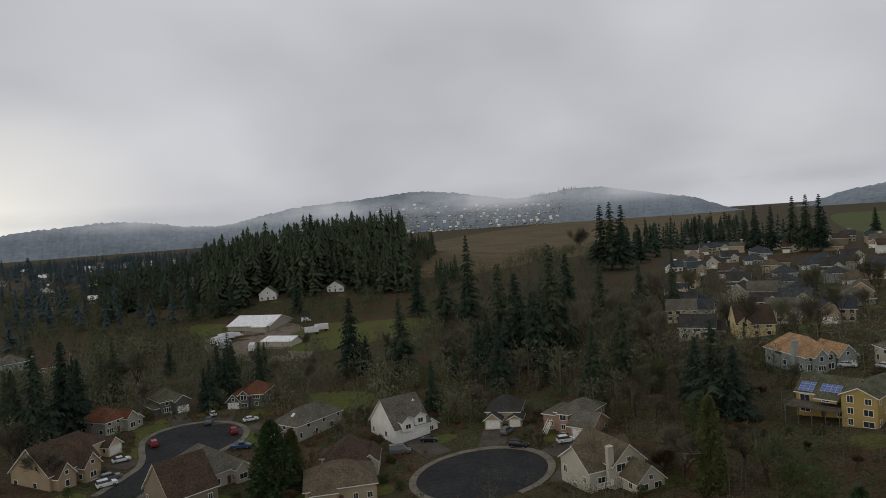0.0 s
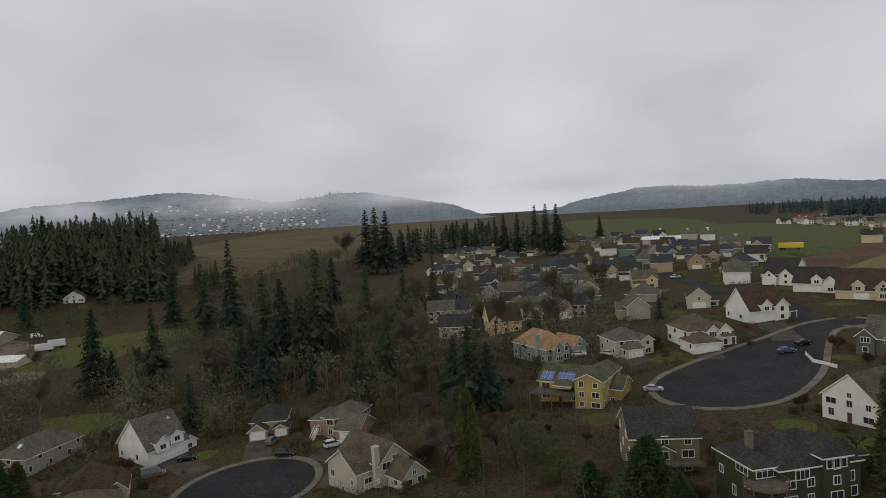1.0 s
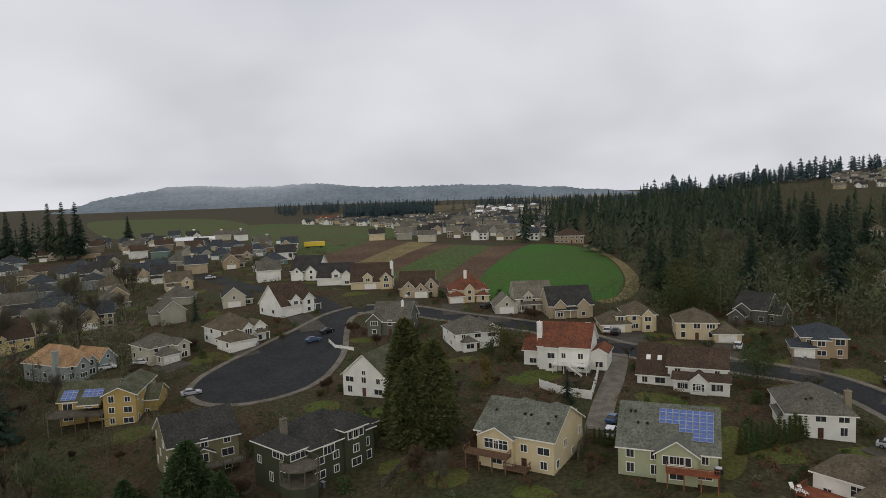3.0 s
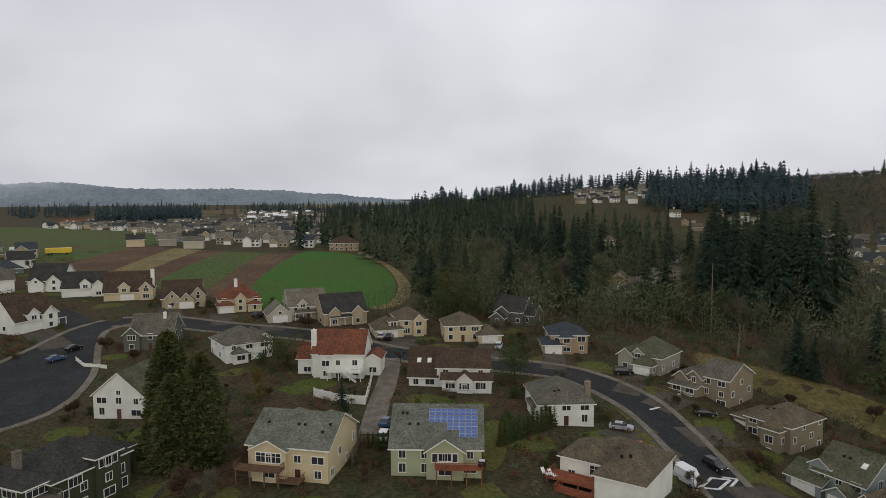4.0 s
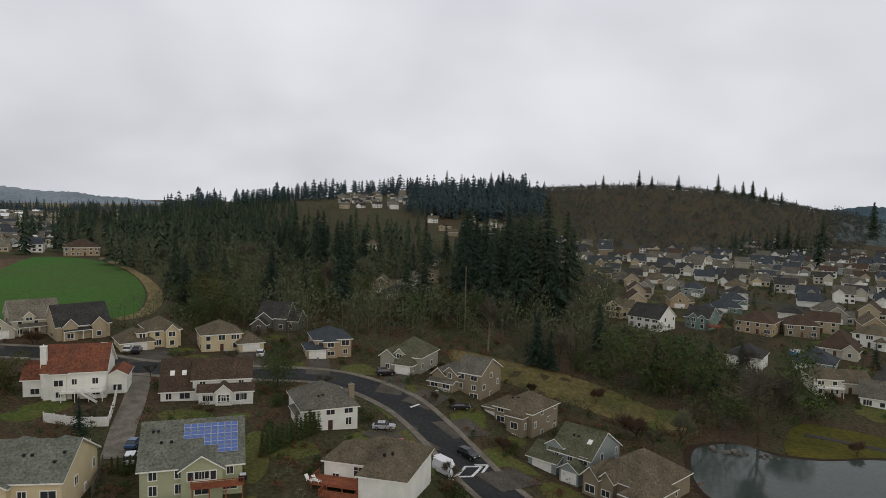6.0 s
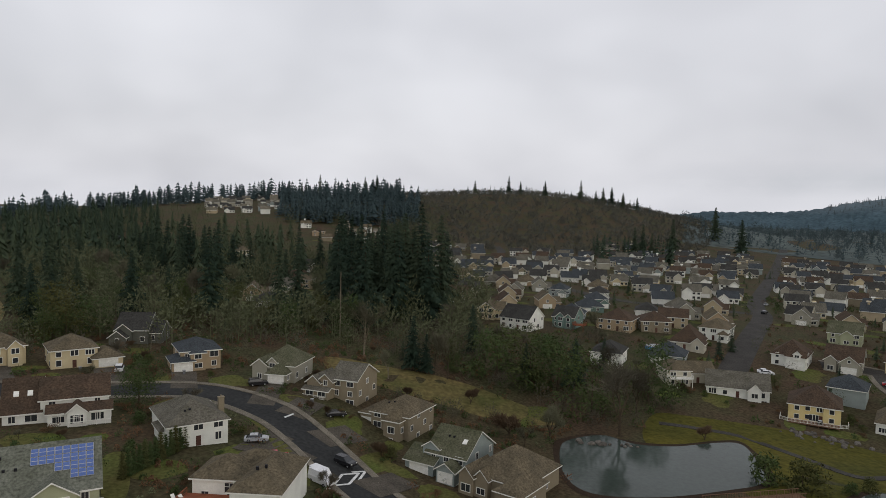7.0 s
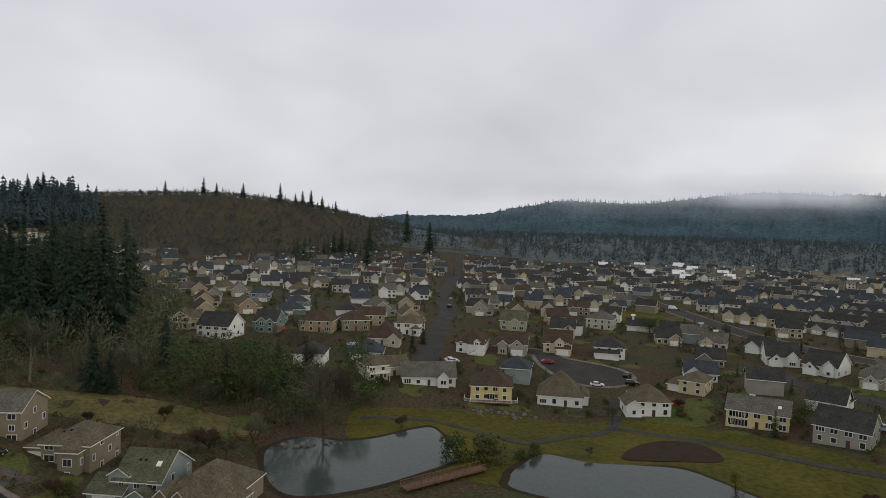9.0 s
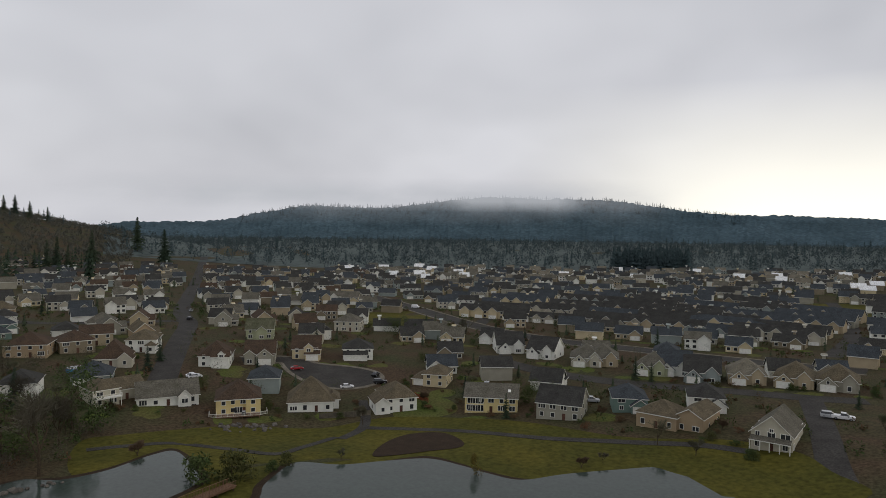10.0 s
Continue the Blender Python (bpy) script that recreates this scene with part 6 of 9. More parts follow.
house(259.1, -96.3, -120, "cream white house with a brown gabled roof at the wood edge", WALL["cream"], ROOF["taupe"],
      [(0, 0, 8, 10, 5.4, 'y', 0.6, ''), (5, 2, 6, 8, 5, 'x', 0.5, '')])
house(240.1, -101.0, -143, "white house with a dark roof at the wood edge", WALL["white"], ROOF["dark"],
      [(0, 0, 14, 10, 5.4, 'x', 0.65, '')])
house(242.8, -123.0, -137, "teal house with twin gables and a deck", WALL["teal"], ROOF["dark"],
      [(0, 0, 10, 9, 5.4, 'x', 0.6, ''), (-1, -1, 4, 4, 5.6, 'y', 0.8, ''), (2.6, -1, 3, 4, 5.6, 'y', 0.8, '')], extras=[(deck, 5.1, 10, -2, 2, 2.2, RED_WOOD, RED_WOOD, -3)])
house(237.3, -142.2, -136, "tan house with a brown hipped roof", WALL["tan"], ROOF["brown"],
      [(0, 0, 15, 11, 5.6, 'hip', 0.5, '')])
house(241.5, -172.6, -126, "beige house with a dark roof", WALL["beige"], ROOF["brown"],
      [(0, 0, 13, 9, 5.6, 'x', 0.5, '')])
house(194.7, -273.4, -155, "grey two-storey house beside the field", WALL["light_grey"], ROOF["grey"],
      [(0, 0, 14, 10, 6, 'hip', 0.5, '')])
house(208.1, -226.9, -142, "green house with a grey gabled roof", WALL["mint"], ROOF["moss"],
      [(0, 0, 13, 10, 5.6, 'x', 0.6, ''), (1, -1, 5, 4, 5, 'y', 0.7, '')])
house(107.1, -269.4, -148, "white house with dark gables along the estate street", WALL["white"], ROOF["dark"],
      [(0, 0, 13, 11, 4.4, 'x', 0.65, ''), (-3, -2, 5.5, 5, 3, 'y', 0.8, 'g'), (3.5, -0.6, 4, 4, 5, 'y', 0.9, '')])
house(92.5, -264.8, -181, "white house with dark gables along the estate street", WALL["white"], ROOF["dark"],
      [(0, 0, 13, 11, 4.4, 'x', 0.65, ''), (-3, -2, 5.5, 5, 3, 'y', 0.8, 'g'), (3.5, -0.6, 4, 4, 5, 'y', 0.9, '')])
house(71.4, -258.2, -165, "low grey house along the estate street", WALL["light_grey"], ROOF["grey"],
      [(0, 0, 13, 11, 4.4, 'hip', 0.65, ''), (-3, -2, 5.5, 5, 3, 'y', 0.8, 'g'), (3.5, -0.6, 4, 4, 5, 'y', 0.9, '')])
house(46.0, -251.8, -180, "pale green house along the estate street", WALL["mint"], ROOF["grey"],
      [(0, 0, 13, 11, 4.4, 'hip', 0.65, ''), (-3, -2, 5.5, 5, 3, 'y', 0.8, 'g'), (3.5, -0.6, 4, 4, 5, 'y', 0.9, '')])
house(38.1, -254.4, -171, "white house with dark gables along the estate street", WALL["white"], ROOF["blue"],
      [(0, 0, 13, 11, 4.4, 'x', 0.65, ''), (-3, -2, 5.5, 5, 3, 'y', 0.8, 'g'), (3.5, -0.6, 4, 4, 5, 'y', 0.9, '')])
house(27.9, -245.7, -174, "blue-grey gabled house along the estate street", WALL["blue_grey"], ROOF["dark"],
      [(0, 0, 13, 11, 4.4, 'x', 0.65, ''), (-3, -2, 5.5, 5, 3, 'y', 0.8, 'g'), (3.5, -0.6, 4, 4, 5, 'y', 0.9, '')])
house(13.9, -248.1, -172, "beige house with a hipped roof along the estate street", WALL["beige"], ROOF["pale"],
      [(0, 0, 13, 11, 4.4, 'hip', 0.65, ''), (-3, -2, 5.5, 5, 3, 'y', 0.8, 'g'), (3.5, -0.6, 4, 4, 5, 'y', 0.9, '')])
house(0.2, -247.9, -185, "beige house with a hipped roof along the estate street", WALL["beige"], ROOF["taupe"],
      [(0, 0, 13, 11, 4.4, 'hip', 0.65, ''), (-3, -2, 5.5, 5, 3, 'y', 0.8, 'g'), (3.5, -0.6, 4, 4, 5, 'y', 0.9, '')])
house(-12.3, -247.5, 177, "grey house with a hipped roof along the estate street", WALL["grey"], ROOF["taupe"],
      [(0, 0, 13, 11, 4.4, 'hip', 0.65, ''), (-3, -2, 5.5, 5, 3, 'y', 0.8, 'g'), (3.5, -0.6, 4, 4, 5, 'y', 0.9, '')])
house(65.8, -261.1, -166, "beige house with a hipped roof along the estate street", WALL["beige"], ROOF["grey"],
      [(0, 0, 13, 11, 4.4, 'hip', 0.65, ''), (-3, -2, 5.5, 5, 3, 'y', 0.8, 'g'), (3.5, -0.6, 4, 4, 5, 'y', 0.9, '')])
house(-194.8, 309.9, 52, "blue-grey house among the woods", WALL["blue_grey"], ROOF["grey"],
      [(0, 0, 13, 10, 5, 'hip', 0.5, '')])
house(-170.8, 293.9, 20, "tan house with a brown roof among the woods", WALL["tan"], ROOF["brown"],
      [(0, 0, 16, 11, 4.6, 'x', 0.6, '')], extras=[(chimney, -7.4, 4, 0, 9, None, 1.2)])

# ---- barn and sheds ----
house(-103.4, 363.1, -19, "long barn with a white metal roof", WALL["grey"], ROOF["white"],
      [(0, 0, 29, 20, 3.4, 'x', 0.3, 'n'), (9, -3, 9, 12, 3.2, 'x', 0.25, 'n')], name='barn')
house(-78.9, 319.8, -21, "low shed with a white roof", WALL["light_grey"], ROOF["white"],
      [(0, 0, 18, 11, 3, 'x', 0.2, 'n')], name='shed')
house(-107.9, 426.9, 4, "white farmhouse among trees", WALL["white"], ROOF["grey"],
      [(0, 0, 12, 9, 5, 'y', 0.7, '')])
house(-66.6, 434.1, -1, "small white house among trees", WALL["white"], ROOF["grey"],
      [(0, 0, 12, 9, 3.5, 'y', 0.6, '')])
house(325.2, 420.3, -38, "low farm building with a white and blue roof", WALL["light_grey"], ROOF["white"],
      [(0, 0, 30, 14, 4, 'x', 0.2, 'n')], name='barn')
house(739.6, 665.6, -68, "pale farm building with a red roof", WALL["cream"], ROOF["red"],
      [(0, 0, 34, 16, 6, 'x', 0.4, '')], name='barn')
house(400.2, 160.0, -68, "tan farmhouse beside the field", WALL["tan"], ROOF["brown"],
      [(0, 0, 20, 12, 6, 'hip', 0.5, '')])

# ---- small things ----
CONCRETE_OLD = material("stained_concrete", (0.10, 0.088, 0.07), (0.065, 0.057, 0.046), rough=0.9, scale=0.3, fine=3, var=0.4)


def fence(pts, mat, label, h):
    """A fence: posts and board panels as parts."""
    base = empty("fence", pose(pts[0][0], pts[0][1], ground_z(*pts[0])))
    tagged(base, label, "fence")
    x0, y0, z0 = base.location
    for (xa, ya), (xb, yb) in zip(pts, pts[1:]):
        length = math.hypot(xb - xa, yb - ya)
        n = max(1, round(length / 2.4))
        turn = math.degrees(math.atan2(yb - ya, xb - xa))
        for k in range(n):
            x, y = xa + (xb - xa) * k / n, ya + (yb - ya) * k / n
            z = ground_z(x, y)
            m = pose(x - x0, y - y0, z - z0, 0, 0, turn)
            key = ("fence", mat.name, h, round(length / n, 1))
            if key not in MESHES:
                bm = bmesh.new()
                box(bm, -0.08, 0.08, -0.08, 0.08, -0.6, h + 0.15)
                box(bm, -0.1, 0.1, -0.1, 0.1, h + 0.1, h + 0.16)
                me = bpy.data.meshes.new("post")
                bm.to_mesh(me), bm.free()
                me.materials.append(mat)
                bm = bmesh.new()
                w = length / n
                # boards side by side with grooves between them
                x, cols = 0.08, []
                while x < w - 0.1:
                    cols += [(x, 0.022), (min(x + 0.15, w - 0.08), 0.022), (min(x + 0.155, w - 0.08), 0.006), (min(x + 0.175, w - 0.08), 0.006)]
                    x += 0.18
                lines = [[bm.verts.new((u, s * v, zz)) for s, zz in ((-1, -0.3), (-1, h), (1, h), (1, -0.3))] for u, v in cols]
                for a, b in zip(lines, lines[1:]):
                    for i in range(4):
                        j = (i + 1) % 4
                        bm.faces.new((a[i], b[i], b[j], a[j]))
                bm.faces.new(lines[0]), bm.faces.new(lines[-1][::-1])
                mp = bpy.data.meshes.new("panel")
                bm.to_mesh(mp), bm.free()
                mp.materials.append(mat)
                bm = bmesh.new()
                box(bm, 0.05, w - 0.05, -0.045, 0.045, 0, 0.12)
                mr = bpy.data.meshes.new("rail")
                bm.to_mesh(mr), bm.free()
                mr.materials.append(mat)
                MESHES[key] = me, mp, mr
            me, mp, mr = MESHES[key]
            for up in (0.1, h - 0.12):
                place("rail", mr, base, "", m @ Matrix.Translation((0, 0, up)))
            place("post", me, base, "", m)
            place("panel", mp, base, "", m)


def footbridge(a, b):
    base = empty("footbridge", pose(a[0], a[1], BASIN_Z + 0.9, 0, 0, math.degrees(math.atan2(b[1] - a[1], b[0] - a[0]))))
    tagged(base, "reddish brown timber footbridge over the pond", "bridge")
    length = math.hypot(b[0] - a[0], b[1] - a[1])
    bm = bmesh.new()
    x = 0.0
    while x < length:
        box(bm, x, x + 0.24, -1.1, 1.1, 0, 0.08)
        x += 0.26
    for s in (-0.9, 0.9):
        box(bm, 0, length, s - 0.1, s + 0.1, -0.3, 0)
    part("deck_floor", bm, WOOD, base)
    railing(base, [(0, -1.1), (length, -1.1)], 0.08, WOOD, 1.1)
    railing(base, [(0, 1.1), (length, 1.1)], 0.08, WOOD, 1.1)
    for k in range(int(length / 4) + 1):
        for s in (-0.9, 0.9):
            bm = bmesh.new()
            tube(bm, (k * 4.0, s, -2.2), (k * 4.0, s, -0.28), 0.14, 0.14, 6)
            part("pile", bm, BARK, base)


def boulders(a, b, n, spread):
    rnd = random.Random(77 + n)
    shapes = []
    for k in range(4):
        bm = bmesh.new()
        bmesh.ops.create_icosphere(bm, subdivisions=2, radius=0.5)
        for v in bm.verts:
            v.co *= 1 + 0.35 * noise.noise(v.co * 2.2 + Vector((k * 5, 0, 0)))
            v.co.z *= 0.75
        me = bpy.data.meshes.new("boulder")
        bm.to_mesh(me), bm.free()
        me.materials.append(ROCK)
        shapes.append(me)
    for _ in range(n):
        t = rnd.random()
        x, y = a[0] + (b[0] - a[0]) * t + rnd.uniform(-spread, spread), a[1] + (b[1] - a[1]) * t + rnd.uniform(-spread, spread)
        ob = place("boulder", rnd.choice(shapes), None, "", pose(x, y, ground_z(x, y) + 0.15, rnd.uniform(-20, 20), 0, rnd.uniform(0, 360)))
        s = rnd.uniform(0.7, 1.8)
        ob.scale = (s, s * rnd.uniform(0.7, 1.1), s)
        tagged(ob, "rough grey landscaping boulder on the bank", "boulder", "landscaping boulders")


def pool(x, y, r):
    base = empty("paddling_pool", pose(x, y, ground_z(x, y)))
    tagged(base, "round bright blue garden pool above ground", "pool")
    bm = bmesh.new()
    tube(bm, (0, 0, -0.8), (0, 0, 1.1), r, r, 24)
    part("wall", bm, BLUE, base)
    bm = bmesh.new()
    tube(bm, (0, 0, 1.1), (0, 0, 1.14), r - 0.15, r - 0.15, 24)
    part("cover", bm, PAINT["silver"], base, "pale pool cover")


def trampoline(x, y):
    base = empty("trampoline", pose(x, y, ground_z(x, y)))
    tagged(base, "round garden trampoline with a dark blue mat", "trampoline")
    bm = bmesh.new()
    tube(bm, (0, 0, 0.78), (0, 0, 0.84), 2.1, 2.1, 20)
    part("pad", bm, PAINT["blue"], base)
    bm = bmesh.new()
    tube(bm, (0, 0, 0.84), (0, 0, 0.86), 1.75, 1.75, 20)
    part("mat", bm, PLASTIC, base, "black bouncing mat")
    for k in range(6):
        bm = bmesh.new()
        a = k * math.pi / 3
        tube(bm, (1.9 * math.cos(a), 1.9 * math.sin(a), -0.4), (1.9 * math.cos(a), 1.9 * math.sin(a), 0.8), 0.04, 0.04, 6)
        part("leg", bm, METAL, base)


def play_frame(x, y, turn):
    base = empty("play_frame", pose(x, y, ground_z(x, y), 0, 0, turn))
    tagged(base, "wooden garden play frame with a red roof", "play frame")
    for sx in (-0.8, 0.8):
        for sy in (-0.8, 0.8):
            bm = bmesh.new()
            box(bm, sx - 0.06, sx + 0.06, sy - 0.06, sy + 0.06, -0.5, 2.6)
            part("post", bm, WOOD, base)
    bm = bmesh.new()
    box(bm, -0.9, 0.9, -0.9, 0.9, 1.2, 1.28)
    part("platform", bm, WOOD, base)
    part("roof", roof_bm(0, -0.9, 1.8, 1.8, 2.6, "x", 0.7, 0.15, 0.06), [RED_WOOD, RED_WOOD], base)
    bm = bmesh.new()
    tube(bm, (0.8, 0, 2.3), (3.4, 0, 2.3), 0.06, 0.06, 6)
    part("beam", bm, WOOD, base)
    for s in (-1, 1):
        bm = bmesh.new()
        tube(bm, (3.4, 0, 2.3), (3.6, s * 1.2, -0.4), 0.05, 0.05, 6)
        part("strut", bm, WOOD, base)


def pole(x, y, h):
    base = empty("utility_pole", pose(x, y, ground_z(x, y)))
    tagged(base, "tall weathered wooden utility pole among trees", "pole")
    bm = bmesh.new()
    tube(bm, (0, 0, -1), (0, 0, h), 0.2, 0.13, 8)
    part("shaft", bm, PALE_BARK, base)
    bm = bmesh.new()
    box(bm, -1.2, 1.2, -0.07, 0.07, h - 0.9, h - 0.75)
    part("crossarm", bm, GREY_WOOD, base)


def trailer(x, y, turn, paint, label, length=13.0):
    base = empty("trailer", pose(x, y, ground_z(x, y), 0, 0, turn))
    tagged(base, label, "trailer")
    bm = bmesh.new()
    box(bm, -length / 2, length / 2, -1.25, 1.25, 1.1, 3.9)
    bmesh.ops.bevel(bm, geom=bm.edges[:], offset=0.08, segments=2, affect="EDGES")
    part("body", bm, paint, base)
    for sx in (-0.38, -0.27, 0.3):
        for sy in (-1.05, 1.05):
            bm = bmesh.new()
            tube(bm, (sx * length, sy - 0.13, 0.5), (sx * length, sy + 0.13, 0.5), 0.5, 0.5, 12)
            part("wheel", bm, TYRE, base)
    bm = bmesh.new()
    box(bm, -length / 2, length / 2, -0.5, 0.5, 0.8, 1.1)
    part("chassis", bm, PLASTIC, base)


def sun_lounger(x, y, z, turn):
    base = empty("sun_lounger", pose(x, y, z, 0, 0, turn))
    tagged(base, "white garden lounger on the red timber deck", "lounger", "deck loungers")
    bm = bmesh.new()
    box(bm, -0.32, 0.32, -0.9, 0.4, 0.3, 0.36)
    part("seat", bm, TRIM, base)
    bm = bmesh.new()
    box(bm, -0.32, 0.32, 0, 0.75, 0, 0.06)
    part("backrest", bm, TRIM, base).matrix_basis = pose(0, 0.4, 0.3, 50, 0, 0)
    for sx in (-0.28, 0.28):
        for sy in (-0.8, 0.35):
            bm = bmesh.new()
            box(bm, sx - 0.03, sx + 0.03, sy - 0.03, sy + 0.03, 0, 0.3)
            part("leg", bm, TRIM, base)


def grill(x, y, z, turn):
    base = empty("barbecue_grill", pose(x, y, z, 0, 0, turn))
    tagged(base, "covered black barbecue grill on the deck", "grill")
    bm = bmesh.new()
    box(bm, -0.6, 0.6, -0.3, 0.3, 0.1, 0.85)
    part("cart", bm, PLASTIC, base)
    bm = bmesh.new()
    tube(bm, (-0.45, 0, 0.88), (0.45, 0, 0.88), 0.3, 0.3, 12)
    part("hood", bm, METAL, base)
    for s in (-0.5, 0.5):
        bm = bmesh.new()
        tube(bm, (s, -0.2, 0.1), (s, 0.2, 0.1), 0.1, 0.1, 8)
        part("wheel", bm, TYRE, base)


def wheeled_bin(x, y, turn):
    base = empty("wheeled_bin", pose(x, y, ground_z(x, y), 0, 0, turn))
    tagged(base, "grey wheeled rubbish bin beside the house", "bin", "wheeled bins")
    bm = bmesh.new()
    lo, up = [bm.verts.new((u * 0.25, v * 0.28, -0.2)) for u, v in ((-1, -1), (1, -1), (1, 1), (-1, 1))], [bm.verts.new((u * 0.32, v * 0.36, 1.0)) for u, v in ((-1, -1), (1, -1), (1, 1), (-1, 1))]
    for i in range(4):
        bm.faces.new((lo[i], lo[(i + 1) % 4], up[(i + 1) % 4], up[i]))
    bm.faces.new(up), bm.faces.new(lo[::-1])
    part("body", bm, PAINT["grey"], base)
    bm = bmesh.new()
    box(bm, -0.34, 0.34, -0.4, 0.38, 1.0, 1.08)
    part("lid", bm, PAINT["silver"], base, "pale lid")


ROW_A, ROW_B = (Vector((117.2, 17.8)), Vector((130.5, 9.3))), (Vector((110.0, 40.0)), Vector((110.9, 36.6)))

# ---- single trees ----
plant("fir_b", -34.4, 253.0, 1.33, 187, 1.0)
plant("fir_a", -15.8, 250.2, 1.08, 312, 1.15)
plant("fir_c", 12.4, 296.1, 1.50, 227, 0.9)
plant("fir_a", 1.5, 334.4, 1.34, 343, 1.0)
plant("fir_a", 21.2, 248.1, 1.38, 350, 1.1)
plant("fir_b", 25.9, 237.4, 1.50, 351, 1.1)
plant("fir_a", 38.4, 236.9, 1.59, 219, 1.1)
plant("fir_b", 47.8, 257.0, 1.58, 236, 1.0)
plant("fir_b", 15.2, 236.5, 0.93, 54, 1.2)
plant("fir_b", -12.8, 373.3, 1.18, 167, 1.0)
plant("fir_b", 31.5, 230.2, 1.23, 146, 1.2)
plant("bare_a", 48.3, 229.8, 1.62, 125, 1.0)
plant("bare_c", 106.8, 515.6, 2.08, 346, 1.0)
plant("fir_a", 119.0, 493.3, 1.86, 273, 1.1)
plant("fir_a", 124.9, 488.6, 1.93, 233, 1.1)
plant("fir_a", 131.2, 482.8, 1.82, 136, 1.1)
plant("fir_b", 151.5, 508.5, 1.22, 144, 1.0)
plant("fir_b", 233.9, 616.2, 1.21, 70, 1.0)
plant("fir_b", 232.9, 581.9, 1.13, 254, 1.0)
plant("fir_b", 237.3, 565.8, 1.18, 254, 1.0)
plant("fir_a", 226.4, 500.2, 1.21, 251, 1.0)
plant("fir_a", 229.7, 490.0, 1.30, 330, 1.0)
plant("fir_a", 234.1, 475.1, 1.27, 84, 1.0)
plant("fir_a", 239.5, 456.3, 1.47, 120, 1.0)
plant("fir_a", 242.5, 445.0, 1.48, 123, 1.0)
plant("fir_a", 245.3, 434.3, 1.46, 267, 1.0)
plant("fir_a", 62.9, 159.4, 0.93, 49, 1.5)
plant("fir_b", 66.1, 154.9, 0.81, 270, 1.4)
plant("fir_b", 63.1, 170.8, 0.80, 98, 1.3)
plant("fir_b", -110.3, 182.1, 1.35, 294, 1.0)
plant("fir_b", -127.0, 200.1, 0.84, 71, 1.0)
plant("fir_b", -109.1, 193.8, 1.32, 246, 1.0)
plant("fir_b", -110.4, 204.2, 1.00, 99, 1.0)
plant("bare_a", -104.0, 163.8, 1.13, 276, 1.0)
plant("bare_b", -94.7, 156.7, 1.29, 60, 1.0)
plant("spruce", -40.7, 153.5, 1.64, 242, 1.0)
plant("cedar", -37.2, 158.0, 0.69, 279, 1.0)
plant("bare_b", -122.5, 252.5, 1.73, 23, 1.0)
plant("bare_a", -111.6, 245.9, 1.32, 315, 1.0)
plant("bare_b", 43.7, 126.8, 1.51, 331, 1.1)
plant("cedar", 47.1, 121.9, 0.91, 211, 0.8)
plant("russet", 42.4, 133.8, 1.50, 334, 1.0)
plant("bare_b", -24.3, 196.8, 0.86, 18, 1.0)
plant("bare_a", 1.9, 188.9, 0.67, 110, 0.8)
plant("fir_d", 30.7, 208.7, 0.92, 169, 1.0)
plant("fir_b", -82.3, 390.6, 0.92, 168, 1.0)
plant("fir_a", -88.6, 490.4, 1.45, 326, 1.0)
plant("fir_b", -124.0, 404.3, 0.98, 75, 1.0)
plant("fir_b", -133.3, 402.6, 0.90, 67, 1.0)
plant("fir_b", -146.4, 402.7, 0.91, 204, 1.0)
plant("cedar", 100.6, 72.6, 1.12, 264, 1.1)
plant("cedar", 100.2, 66.4, 0.95, 169, 1.3)
plant("cedar", 97.2, 69.6, 0.80, 350, 1.35)
plant("spruce", 63.3, 87.2, 1.20, 110, 1.25)
plant("spruce", 64.4, 81.1, 0.77, 135, 1.2)
plant("spruce", 58.9, 96.9, 0.68, 63, 1.3)
plant("russet", 85.8, 59.4, 1.60, 340, 0.9)
plant("bare_b", 84.1, 55.8, 0.82, 218, 1.0)
plant("round", 148.5, 76.8, 1.35, 144, 1.0)
plant("golden", 127.5, 70.4, 1.41, 48, 1.0)
plant("bare_b", 117.4, 72.0, 0.68, 57, 1.0)
plant("fir_d", 146.2, 191.4, 0.77, 98, 1.0)
plant("bare_c", 112.9, 205.0, 0.92, 118, 1.0)
plant("bare_c", 102.8, 207.5, 0.97, 306, 1.0)
plant("bare_a", 97.7, 219.5, 1.17, 315, 1.0)
plant("bare_a", 128.6, 217.4, 1.01, 157, 1.0)
plant("bare_c", 136.9, 216.2, 0.75, 63, 1.0)
plant("bare_a", 110.7, 303.0, 1.28, 266, 1.0)
plant("bare_a", 87.9, 267.9, 1.60, 139, 1.0)
plant("bare_b", 135.6, 101.9, 0.82, 319, 0.6)
plant("russet", 145.5, 114.7, 1.05, 125, 0.7)
plant("fir_b", 358.5, 553.2, 1.06, 282, 1.0)
plant("round", 155.4, 20.3, 1.33, 235, 1.0)
plant("golden", 106.2, -6.2, 1.13, 28, 1.0)
plant("fir_d", 170.9, -31.5, 0.45, 215, 1.0)
plant("russet", 151.5, 9.7, 0.70, 85, 1.0)
plant("russet", 146.0, 16.5, 0.51, 9, 1, 'deep red winter shrub')
plant("russet", 136.8, -28.6, 0.91, 28, 1.0)
plant("russet", 154.5, -16.1, 0.63, 350, 1.0)
plant("bare_a", 191.3, 31.0, 0.45, 268, 1.0)
plant("bare_b", 160.3, 49.5, 0.47, 157, 1.0)
plant("russet", 136.3, 31.0, 0.49, 236, 1.0)
plant("bare_b", 136.8, 37.8, 0.25, 63, 1.0)
plant("bare_b", 113.7, -14.6, 0.55, 266, 1.0)
